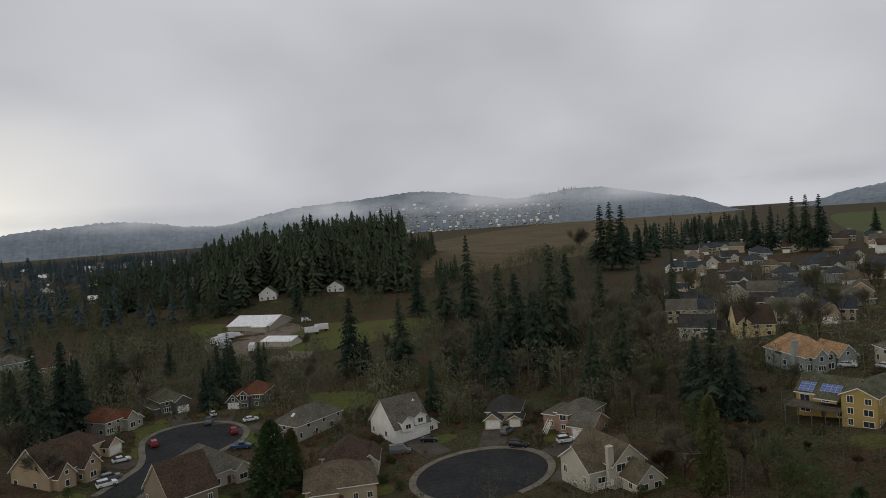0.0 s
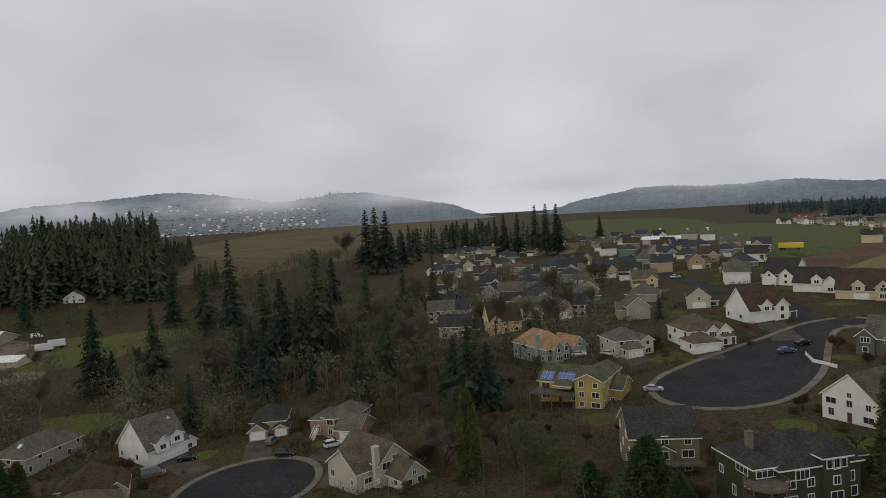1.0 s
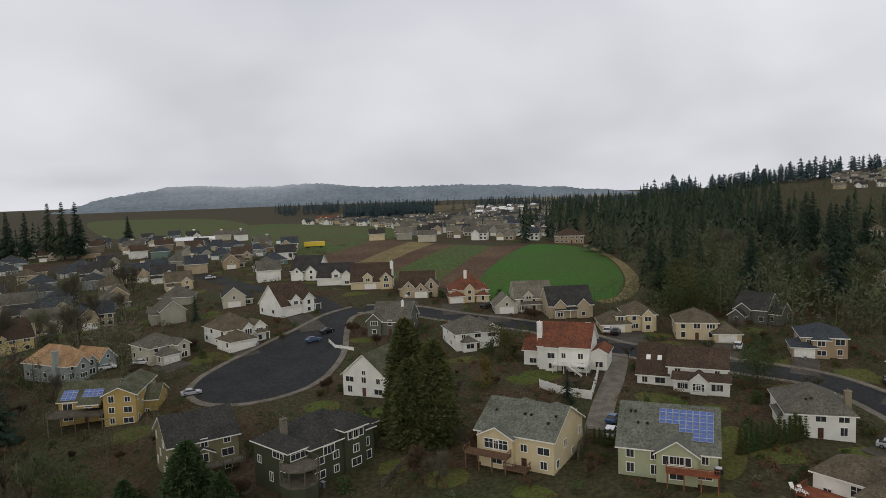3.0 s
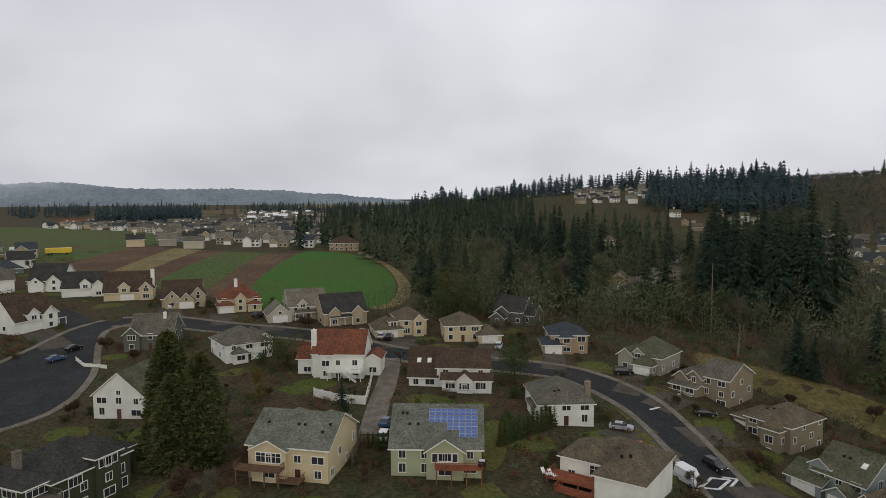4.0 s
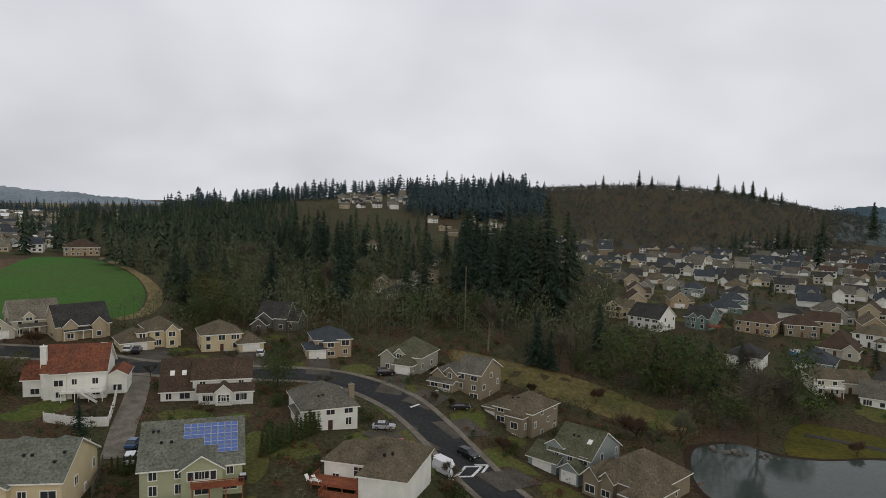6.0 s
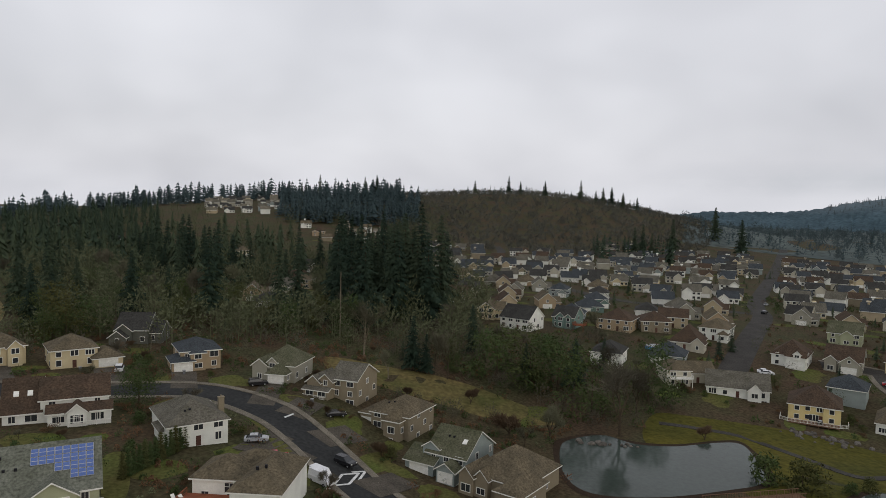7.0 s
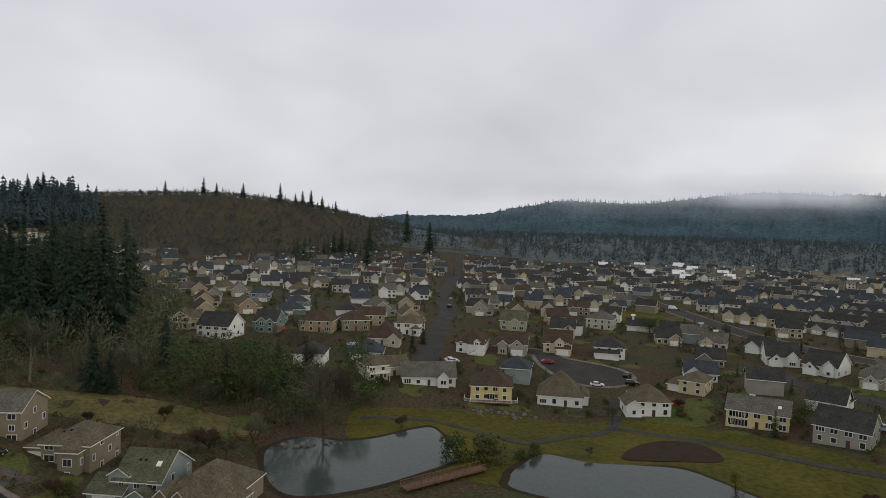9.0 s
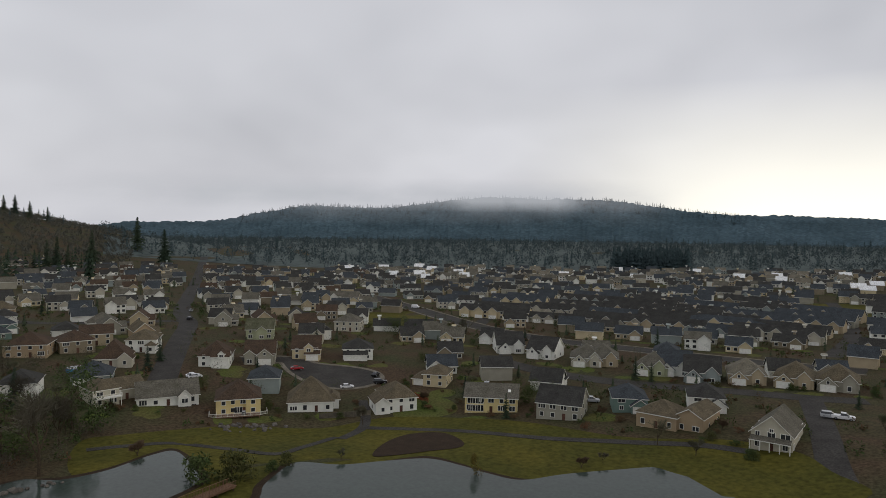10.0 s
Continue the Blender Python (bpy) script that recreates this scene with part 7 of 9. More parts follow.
plant("russet", 98.8, 55.2, 1.35, 74, 1.0)
plant("bare_b", 97.1, 57.5, 0.74, 157, 1.0)
plant("fir_b", 227.6, 59.1, 0.96, 152, 1.0)
plant("leafy", 217.1, 47.6, 1.90, 350, 1.0)
plant("leafy", 223.8, 40.0, 1.40, 326, 1.3)
plant("round", 216.2, 50.9, 1.49, 242, 1.2)
plant("round", 230.8, 48.7, 1.30, 6, 1.2)
plant("bare_b", 143.2, -70.1, 1.13, 188, 1.0)
plant("russet", 149.1, -62.3, 1.60, 16, 1.2)
plant("russet", 167.6, -58.8, 1.23, 212, 0.8)
plant("bare_b", 141.3, -63.0, 0.66, 106, 1.0)
plant("bare_c", 179.3, -39.0, 0.55, 12, 1.0)
plant("russet", 135.9, -107.5, 1.03, 227, 1.0)
plant("bare_a", 142.4, -88.2, 1.38, 343, 1.1)
plant("leafy", 155.4, -87.8, 1.92, 198, 1.2)
plant("leafy", 174.6, -87.5, 1.89, 319, 1.3)
plant("leafy", 178.7, -80.6, 1.80, 252, 1.3)
plant("leafy", 182.4, -71.8, 1.70, 327, 1.3)
plant("leafy", 164.0, -110.1, 1.91, 125, 1.0)
plant("bare_a", 157.0, -102.1, 0.98, 156, 1.0)
plant("fir_b", 177.7, -94.4, 0.64, 266, 1.4)
plant("bare_a", 181.6, -56.6, 1.05, 85, 1.0)
plant("fir_b", 184.9, -51.1, 0.53, 8, 1.0)
plant("fir_c", 270.4, -64.9, 1.38, 114, 1.0)
plant("fir_c", 258.3, -68.6, 1.52, 160, 1.0)
plant("fir_c", 247.6, -73.3, 1.40, 152, 1.0)
plant("fir_a", 257.8, -57.6, 1.47, 135, 1.0)
plant("fir_c", 269.8, -53.6, 1.17, 39, 1.0)
plant("bare_c", 199.8, -35.9, 1.20, 110, 1.0)
plant("bush_a", 109.6, -102.4, 2.56, 291, 1.0)
plant("fir_d", 196.3, -159.3, 0.72, 131, 1.0)
plant("bush_a", 107.5, -112.0, 0.94, 251, 1.0)
plant("bush_a", 107.3, -107.4, 0.92, 74, 1.0)
plant("fir_d", 74.0, -183.1, 0.62, 139, 1.0)
plant("round", 73.1, -199.8, 1.11, 222, 1.0)
plant("bush_a", 101.2, -119.1, 1.27, 236, 1.0)
plant("bush_a", 101.5, -114.9, 1.06, 33, 1.0)
plant("bush_a", 104.9, -106.1, 2.73, 157, 1.0)
plant("bare_b", 109.1, -161.3, 0.82, 9, 0.7)
plant("golden", 61.7, -135.1, 0.93, 28, 1.0, 'straw-coloured shrub at the waterside')
plant("bare_b", 92.9, -128.5, 0.36, 135, 1.0)
plant("bare_b", 38.7, -155.8, 0.37, 252, 1.0)
plant("russet", 42.3, -150.4, 0.73, 156, 1.0)
plant("bare_a", 29.7, -173.7, 0.52, 197, 1.0)
plant("bare_b", 20.2, -169.8, 0.60, 74, 1.0)
plant("fir_b", 130.0, -307.2, 0.32, 188, 1.0)
plant("fir_b", 164.7, -299.3, 0.40, 202, 1.0)
plant("round", 176.0, -287.8, 1.23, 85, 1.0)
plant("bare_b", 149.4, -289.6, 0.78, 327, 1.0)
plant("bare_a", 141.4, -297.0, 0.75, 54, 1.0)
plant("fir_d", 49.4, -242.1, 0.71, 185, 1.0)
plant("bare_b", 159.0, -176.9, 0.66, 98, 1.0)
plant("fir_d", 204.0, -170.9, 0.76, 91, 1.0)
plant("bare_b", 56.2, 128.5, 1.26, 198, 1.1)
plant("mossy_a", 56.0, 119.2, 1.06, 277, 1.1)
plant("mossy_a", 73.8, 184.2, 1.05, 38, 1.0)
plant("bare_b", 63.5, 182.8, 1.15, 263, 1.0)
plant("bare_a", 64.8, 209.6, 1.20, 157, 1.0)
plant("bare_c", 71.8, 244.9, 0.94, 276, 1.0)
plant("bare_c", 73.0, 220.4, 0.97, 104, 1.0)
plant("leafy", 59.1, 117.0, 0.86, 316, 1.2)
plant("leafy", 59.1, 107.5, 0.81, 67, 1.2)
plant("russet", 73.0, 120.5, 0.58, 139, 1.0)
plant("russet", 69.5, 131.6, 0.61, 185, 1.0)
plant("russet", 66.4, 170.2, 0.95, 73, 1.0)
plant("russet", 79.7, 120.6, 0.59, 201, 1.0)
plant("leafy", 57.5, 187.7, 0.95, 157, 1.0)
plant("leafy", 56.3, 154.6, 0.89, 167, 1.2)
plant("mossy_a", 64.4, 155.2, 0.74, 22, 1.0)
plant("bare_a", 47.5, 171.7, 1.04, 351, 1.0)
plant("mossy_a", 56.5, 185.9, 0.97, 197, 1.0)
plant("mossy_a", 44.7, 199.7, 1.02, 252, 1.0)
plant("fir_b", 36.6, 277.6, 0.87, 198, 1.0)
plant("fir_a", 41.8, 234.5, 0.79, 57, 1.0)
plant("mossy_a", 20.3, 248.7, 1.23, 319, 1.0)
plant("fir_a", 1068.3, -189.6, 1.25, 190, 1.0)
plant("fir_a", 1065.0, -207.6, 1.35, 212, 1.0)
plant("fir_a", 1005.7, -407.1, 1.15, 95, 1.0)
plant("fir_b", 998.7, -424.2, 1.0, 116, 1.0)
plant("fir_b", 1024.4, -357.4, 1.01, 33, 1.0)
plant("fir_a", 958.6, -508.3, 1.25, 225, 1.0)
plant("fir_b", 947.5, -528.6, 0.9, 252, 1.0)
plant("fir_b", 942.2, -538.1, 1.2, 265, 1.0)
plant("fir_b", 935.7, -549.2, 1.35, 280, 1.0)
plant("fir_b", 927.0, -563.8, 1.1, 300, 1.0)
plant("fir_b", 915.9, -581.7, 0.95, 325, 1.0)
plant("fir_b", 1082.6, -72.8, 1.19, 45, 1.0)
plant("fir_a", 1078.3, -120.5, 1.41, 105, 1.0)
plant("fir_b", 1081.0, -92.7, 1.12, 70, 1.0)
plant("fir_b", 1050.1, -273.0, 0.34, 290, 1.0)
plant("fir_b", 983.0, -459.2, 1.12, 160, 1.0)
plant("fir_b", 705.7, -558.6, 1.94, 102, 1.0)
plant("fir_b", 610.2, -517.4, 1.77, 148, 1.0)
plant("fir_a", 620.5, -438.8, 1.38, 28, 1.0)
plant("fir_a", 591.4, -374.5, 1.10, 320, 1.0)
plant("fir_a", 582.5, -388.1, 0.94, 350, 1.0)
plant("fir_a", 603.9, -392.0, 1.19, 335, 1.0)
for k in range(13):
    plant("arborvitae", *ROW_A[0].lerp(ROW_A[1], k / 12), 0.9 + 0.1 * math.sin(k * 2.1), 40 * k)
for k in range(5):
    plant("arborvitae", *ROW_B[0].lerp(ROW_B[1], k / 4), 0.55, 40 * k)

# ---- parked vehicles ----
car(-74.5, 214.7, 114, "white", "sedan", "white sedan parked on a driveway")
car(-73.3, 207.2, 99, "grey", "pickup", "grey pickup truck parked at the kerb")
car(-60.7, 207.7, 26, "white", "sedan", "white sedan parked on a driveway")
car(-82.4, 188.0, 124, "red", "suv", "red sport utility car parked at the kerb")
car(-63.1, 197.5, 118, "red", "suv", "red sport utility car parked at the kerb")
car(-57.1, 184.7, 7, "blue", "pickup", "blue pickup truck parked on a driveway")
car(-85.7, 175.8, 36, "white", "sedan", "white sedan parked on a driveway")
car(-82.5, 163.2, 42, "grey", "suv", "grey sport utility car parked on a driveway")
car(-81.4, 159.0, 37, "white", "suv", "white sport utility car parked on a driveway")
car(-13.1, 172.9, 4, "grey", "van", "grey van parked on a driveway")
car(-5.6, 178.9, -8, "black", "sedan", "black sedan parked on a driveway")
car(15.0, 176.6, 55, "grey", "suv", "grey sport utility car parked on a driveway")
car(16.7, 165.5, -26, "black", "suv", "black sport utility car parked on the turning circle")
car(28.0, 163.0, 10, "white", "suv", "white sport utility car parked on a driveway")
car(29.4, 146.0, -11, "white", "sedan", "white sedan parked on a driveway")
car(28.8, 141.0, -12, "white", "pickup", "white pickup truck parked on a driveway")
car(27.5, 137.2, -11, "blue", "sedan", "blue sedan parked on a driveway")
car(104.5, 175.1, -31, "white", "sedan", "white sedan parked on a driveway")
car(110.5, 168.5, -48, "white", "sedan", "white sedan parked on a driveway")
car(100.4, 134.8, -32, "silver", "sedan", "silver sedan parked at the kerb")
car(142.2, 134.9, -17, "blue", "sedan", "blue sedan parked at the kerb")
car(150.7, 137.3, -8, "black", "sedan", "black sedan parked at the kerb")
car(132.0, 153.3, -21, "black", "suv", "black sport utility car parked on a driveway")
car(206.6, 258.0, -39, "white", "sedan", "white sedan parked on a driveway")
car(200.9, 142.6, 5, "white", "suv", "white sport utility car parked on a driveway")
car(195.9, 108.0, -1, "black", "suv", "black sport utility car parked on a driveway")
car(331.7, 340.3, -44, "white", "van", "white van parked in the farmyard")
car(334.1, 353.8, -23, "red", "suv", "red sport utility car parked in the farmyard")
car(336.2, 336.7, -35, "silver", "sedan", "silver sedan parked in the farmyard")
car(182.1, 61.8, 9, "white", "suv", "white sport utility car parked on a driveway")
car(181.4, 59.3, 8, "black", "suv", "black sport utility car parked on a driveway")
car(182.1, 28.2, 4, "white", "suv", "white sport utility car parked on a driveway")
car(114.1, 38.4, 9, "white", "suv", "white sport utility car parked on a driveway")
car(120.6, 40.1, -2, "blue", "sedan", "blue sedan parked on a driveway")
car(123.2, -6.3, -83, "red", "suv", "red sport utility car parked on a driveway")
car(133.3, -3.4, -96, "silver", "sedan", "silver sedan parked on a driveway")
car(128.7, -19.9, -144, "black", "suv", "black sport utility car parked at the kerb")
car(118.0, -14.1, -147, "white", "van", "white van parked at the kerb")
car(152.4, -21.3, -88, "black", "sedan", "black sedan parked on a driveway")
car(170.0, -4.6, -82, "black", "suv", "black sport utility car parked on a driveway")
car(183.8, 68.3, 0, "white", "suv", "white sport utility car parked on a driveway")
car(178.8, -164.0, -123, "white", "sedan", "white sedan parked at the kerb")
car(184.7, -142.5, -108, "silver", "suv", "silver sport utility car parked on a driveway")
car(276.5, -250.3, -62, "black", "suv", "black sport utility car parked at the kerb")
car(304.5, -276.5, -52, "silver", "sedan", "silver sedan parked at the kerb")
car(180.2, -164.4, -127, "white", "sedan", "white sedan parked at the kerb")
car(133.9, -188.4, -140, "white", "sedan", "white sedan parked on a driveway")
car(134.1, -206.2, -77, "black", "sedan", "black sedan parked at the kerb")
car(127.6, -199.1, -137, "black", "suv", "black sport utility car parked on a driveway")
car(55.3, -207.2, -165, "silver", "suv", "silver sport utility car parked on a driveway")
car(-11.8, -207.7, 177, "white", "pickup", "white pickup truck parked at the kerb")
car(-8.8, -208.3, 178, "silver", "suv", "silver sport utility car parked at the kerb")
car(225.5, -394.8, -170, "white", "van", "white van parked on the main road")
car(161.1, -195.2, -135, "red", "sedan", "red sedan parked on a driveway")
car(142.6, -175.6, -136, "white", "suv", "white sport utility car parked on a driveway")
car(-111.1, 349.5, 18, "white", "van", "white van parked beside the barn")
car(-106.2, 352.4, 27, "white", "van", "white van parked beside the barn")
car(-74.7, 374.6, 11, "white", "van", "white van parked beside the barn")
car(119.1, -14.3, -147, "white", "van", "white van parked at the kerb of the street")
car(124.5, -6.3, -83, "red", "pickup", "red pickup truck parked on a driveway")

# ---- fences, markings and small things ----
sun_lounger(105.60, 8.83, -3.37, -46)
sun_lounger(105.17, 7.71, -3.37, -46)
grill(101.09, 18.17, -1.17, -79)
grill(141.57, -147.97, -13.99, -136)
wheeled_bin(76.99, 73.68, -9)
wheeled_bin(78.07, 73.51, -9)
wheeled_bin(-88.14, 215.86, 42)
wheeled_bin(182.45, 37.00, -71)
wheeled_bin(179.17, 13.01, -76)
wheeled_bin(158.19, -16.41, -126)
wheeled_bin(133.13, 147.80, -14)
fence([(132.1, 60.1), (129.7, 53.4), (130, 47.8)], TRIM, "white panelled garden fence in steps", 1.8)
fence([(130, 47.8), (140.3, 50.4), (151.8, 53.7)], TRIM, "white panelled garden fence in steps", 1.8)
fence([(93.2, 208), (99.4, 206.2)], RED_WOOD, "new orange-brown board fence", 1.8)
fence([(112.1, -169.9), (123.3, -159.4)], GREY_WOOD, "weathered board fence behind the gardens", 1.6)
fence([(102.7, -188.4), (115.6, -194.8)], RED_WOOD, "reddish board fence between gardens", 1.6)
fence([(81.5, 64.3), (91.6, 66.1), (97.6, 66.8)], GREY_WOOD, "weathered board fence across the slope", 1.2)
fence([(113.1, 42.5), (101.2, 39.7)], GREY_WOOD, "weathered board fence beside the house", 1.6)
fence([(143.3, 129.9), (139.8, 124.7), (139.6, 117.7)], TRIM, "low white picket fence on the corner", 0.9)
strip("road_marking", [(118, -16.1), (124, -18.6)], 0.45, ROAD_PAINT, 0.09, "white painted road marking", category="road marking", soft=False)
strip("road_marking", [(124, -18.6), (126.1, -22.1)], 0.45, ROAD_PAINT, 0.09, "white painted road marking", category="road marking", soft=False)
strip("road_marking", [(126.1, -22.1), (120.1, -19.3)], 0.45, ROAD_PAINT, 0.09, "white painted road marking", category="road marking", soft=False)
strip("road_marking", [(120.1, -19.3), (118, -16.1)], 0.45, ROAD_PAINT, 0.09, "white painted road marking", category="road marking", soft=False)
strip("road_marking", [(126, -20.7), (127.5, -23.6)], 0.45, ROAD_PAINT, 0.09, "white painted road marking", category="road marking", soft=False)
strip("road_marking", [(127.5, -23.6), (121.7, -21.1)], 0.45, ROAD_PAINT, 0.09, "white painted road marking", category="road marking", soft=False)
strip("road_marking", [(115.9, -14.4), (117.1, -16.5)], 0.45, ROAD_PAINT, 0.09, "white painted road marking", category="road marking", soft=False)
strip("road_marking", [(147.7, -9.5), (150.4, -11.7)], 0.45, ROAD_PAINT, 0.09, "white painted road marking", category="road marking", soft=False)
footbridge((102.9, -82.2), (101.3, -102.7))
boulders((141.0, -135.4), (128.5, -147.6), 34, 3.5)
boulders((141.0, -75.5), (134.5, -87.9), 16, 1.2)
pool(210.4, -143.0, 3.2)
trampoline(99.3, 68.4)
play_frame(97.2, 69.7, 30)
pole(223.5, -32.1, 22)
trailer(316.8, 295.4, -47, PAINT["yellow"], "long yellow lorry trailer in the farmyard")
trailer(-109.9, 345.5, 40, PAINT["white"], "white caravan parked beside the barn", 8)
strip("driveway", [(186.5, 58.3), (173.4, 53.5)], 10, CONCRETE_OLD, 0.08, "stained concrete driveway", category="driveway", soft=False)
strip("driveway", [(187.3, 31.6), (169.3, 27.4)], 7, CONCRETE_OLD, 0.08, "stained concrete driveway", category="driveway", soft=False)
strip("driveway", [(181.3, 13.2), (167.2, 12.1)], 6, CONCRETE_OLD, 0.08, "stained concrete driveway", category="driveway", soft=False)
strip("driveway", [(171.6, -8.3), (155.5, -4.7)], 6, CONCRETE_OLD, 0.08, "stained concrete driveway", category="driveway", soft=False)
strip("driveway", [(159.6, -16.5), (149.6, -10.7)], 7, CONCRETE_OLD, 0.08, "stained concrete driveway", category="driveway", soft=False)
strip("driveway", [(145.9, -24.9), (139, -15.8)], 7, CONCRETE_OLD, 0.08, "stained concrete driveway", category="driveway", soft=False)
strip("driveway", [(126, -31.2), (118.9, -22.1)], 7, CONCRETE_OLD, 0.08, "stained concrete driveway", category="driveway", soft=False)
strip("driveway", [(128, -1.4), (138.4, -8.3)], 6, CONCRETE_OLD, 0.08, "stained concrete driveway", category="driveway", soft=False)
strip("driveway", [(122, -5.4), (131.5, -12.3)], 6, CONCRETE_OLD, 0.08, "stained concrete driveway", category="driveway", soft=False)
strip("driveway", [(130.4, 151.5), (126, 143.8)], 7, CONCRETE_OLD, 0.08, "stained concrete driveway", category="driveway", soft=False)
strip("driveway", [(112.9, 162.8), (112.1, 154.2)], 8, CONCRETE_OLD, 0.08, "stained concrete driveway", category="driveway", soft=False)
strip("driveway", [(164.3, 162.2), (151.6, 142.9)], 8, CONCRETE_OLD, 0.08, "stained concrete driveway", category="driveway", soft=False)
strip("driveway", [(200.5, 143.5), (186.3, 132.3)], 7, CONCRETE_OLD, 0.08, "stained concrete driveway", category="driveway", soft=False)
strip("driveway", [(198.5, 122.8), (183.8, 112.9)], 7, CONCRETE_OLD, 0.08, "stained concrete driveway", category="driveway", soft=False)
strip("driveway", [(190.9, 99.7), (180.5, 95.2)], 7, CONCRETE_OLD, 0.08, "stained concrete driveway", category="driveway", soft=False)
strip("driveway", [(12.8, 182.3), (10.2, 169)], 7, CONCRETE_OLD, 0.08, "stained concrete driveway", category="driveway", soft=False)
strip("driveway", [(32.2, 165.3), (22.7, 157.2)], 7, CONCRETE_OLD, 0.08, "stained concrete driveway", category="driveway", soft=False)
strip("driveway", [(-9.5, 181.9), (-3, 168.7)], 7, CONCRETE_OLD, 0.08, "stained concrete driveway", category="driveway", soft=False)
strip("driveway", [(28.3, 141.9), (21.9, 145.3)], 9, CONCRETE_OLD, 0.08, "stained concrete driveway", category="driveway", soft=False)
strip("driveway", [(-87, 217.4), (-81.4, 207.1)], 6, CONCRETE_OLD, 0.08, "stained concrete driveway", category="driveway", soft=False)
strip("driveway", [(-71.2, 217.6), (-69.3, 205.8)], 6, CONCRETE_OLD, 0.08, "stained concrete driveway", category="driveway", soft=False)
strip("driveway", [(-88.3, 175.5), (-81.1, 173.4)], 7, CONCRETE_OLD, 0.08, "stained concrete driveway", category="driveway", soft=False)
strip("driveway", [(-55.6, 204), (-62.1, 197.8)], 6, CONCRETE_OLD, 0.08, "stained concrete driveway", category="driveway", soft=False)
strip("driveway", [(99.5, 135.2), (100.4, 132.9)], 6, CONCRETE_OLD, 0.08, "stained concrete driveway", category="driveway", soft=False)
TERRACES = [(162.7, -379.6, -173.8), (127.5, -381.6, -176.8), (94.2, -381.7, 179.7), (63.2, -379.8, 176.2), (34.4, -376.3, 172.9), (8.1, -371.6, 170.2), (169.7, -416.0, -175.9), (131.4, -416.8, -179.1), (95.4, -415.4, 177.1), (61.9, -411.8, 173.3), (31.1, -406.5, 169.8), (3.2, -399.8, 166.8), (175.8, -453.1, -178.3), (134.2, -452.2, 178.4), (95.4, -449.0, 174.5), (59.6, -443.5, 170.5), (27.0, -436.2, 166.8), (-2.4, -427.6, 163.7), (180.6, -490.4, 178.8), (135.8, -487.2, 175.6), (94.3, -481.8, 171.8), (56.4, -474.2, 167.8), (22.1, -464.8, 164.1), (-8.7, -454.2, 161.0), (184.0, -527.2, 175.7), (135.9, -521.3, 172.8), (92.0, -513.4, 169.1), (52.1, -503.5, 165.3), (16.3, -492.0, 161.7), (-15.6, -479.5, 158.5)]

for x, y, turn, paint, label, length in ((-112, 338, 70, "white", "white caravan parked in the farm yard", 8), (-108, 331, 64, "white", "white caravan parked in the farm yard", 7),
                                         (-104, 324, 75, "silver", "silver trailer parked in the farm yard", 8), (-66, 343, 20, "white", "white caravan beside the meadow", 7),
                                         (-62, 349, 10, "white", "white caravan beside the meadow", 7), (-88, 312, 100, "white", "white trailer beside the shed", 8)):
    trailer(x, y, turn, PAINT[paint], label, length)

# ---- estates of like houses ----
DESIGNS = [
    ([(0, 0, 11, 10, 5.4, "hip", 0.55, ""), (3, -2, 5.5, 5, 3, "y", 0.7, "g")], "two-storey estate house with a hipped roof"),
    ([(0, 0, 12, 9, 5.2, "x", 0.65, ""), (-3, -1.6, 5.5, 5, 3, "x", 0.5, "g"), (3, -0.6, 4, 4, 5.4, "y", 0.8, "")], "two-storey estate house with a front gable"),
    ([(0, 0, 9, 12, 5.2, "y", 0.75, "g"), (5.5, 3, 4, 7, 3.4, "x", 0.5, "")], "narrow gabled estate house"),
    ([(0, 0, 13, 10, 3.4, "hip", 0.6, ""), (-3, -2, 5.5, 5, 3, "hip", 0.6, "g")], "low estate house with a hipped roof"),
]
COLOURS = [("white", "dark"), ("beige", "brown"), ("grey", "grey"), ("blue_grey", "blue"), ("cream", "taupe"), ("light_grey", "dark"), ("tan", "taupe"), ("teal", "blue")]
STOCK, PLOTS = [], []


CELLS = {}


def cell(x, y):
    return int(x // 30), int(y // 30)


def take(x, y, r):
    CELLS.setdefault(cell(x, y), []).append((x, y, r))


for spot in TAKEN:
    take(*spot)
BOUNDS = [(min(p[0] for p in a), max(p[0] for p in a), min(p[1] for p in a), max(p[1] for p in a), a) for a in AREAS]


def free(x, y, r):
    """Whether a circle of ground is clear of houses, roads, fields and water."""
    i, j = cell(x, y)
    for u in (i - 1, i, i + 1):
        for v in (j - 1, j, j + 1):
            for a, b, c in CELLS.get((u, v), ()):
                if (x - a) ** 2 + (y - b) ** 2 < (r + c) ** 2:
                    return False
    for x0, x1, y0, y1, line in BOUNDS:
        if not (x0 < x < x1 and y0 < y < y1):
            continue
        inside = False
        for (xa, ya), (xb, yb) in zip(line, line[1:] + line[:1]):
            if (ya > y) != (yb > y) and x < (xb - xa) * (y - ya) / (yb - ya) + xa:
                inside = not inside
        if inside:
            return False
    return True


def build_stock():
    """One house of each design and colour; the estates copy them."""
    for i, (wall, roof) in enumerate(COLOURS):
        for vols, text in (DESIGNS[i % 4], DESIGNS[(i + 1) % 4]):
            ob = house(0, 0, 0, wall.replace("_", " ") + " " + text, WALL[wall], ROOF[roof], vols, detail=1, group="estate houses", sides="f", size=1.0)
            STOCK.append([ob, False])


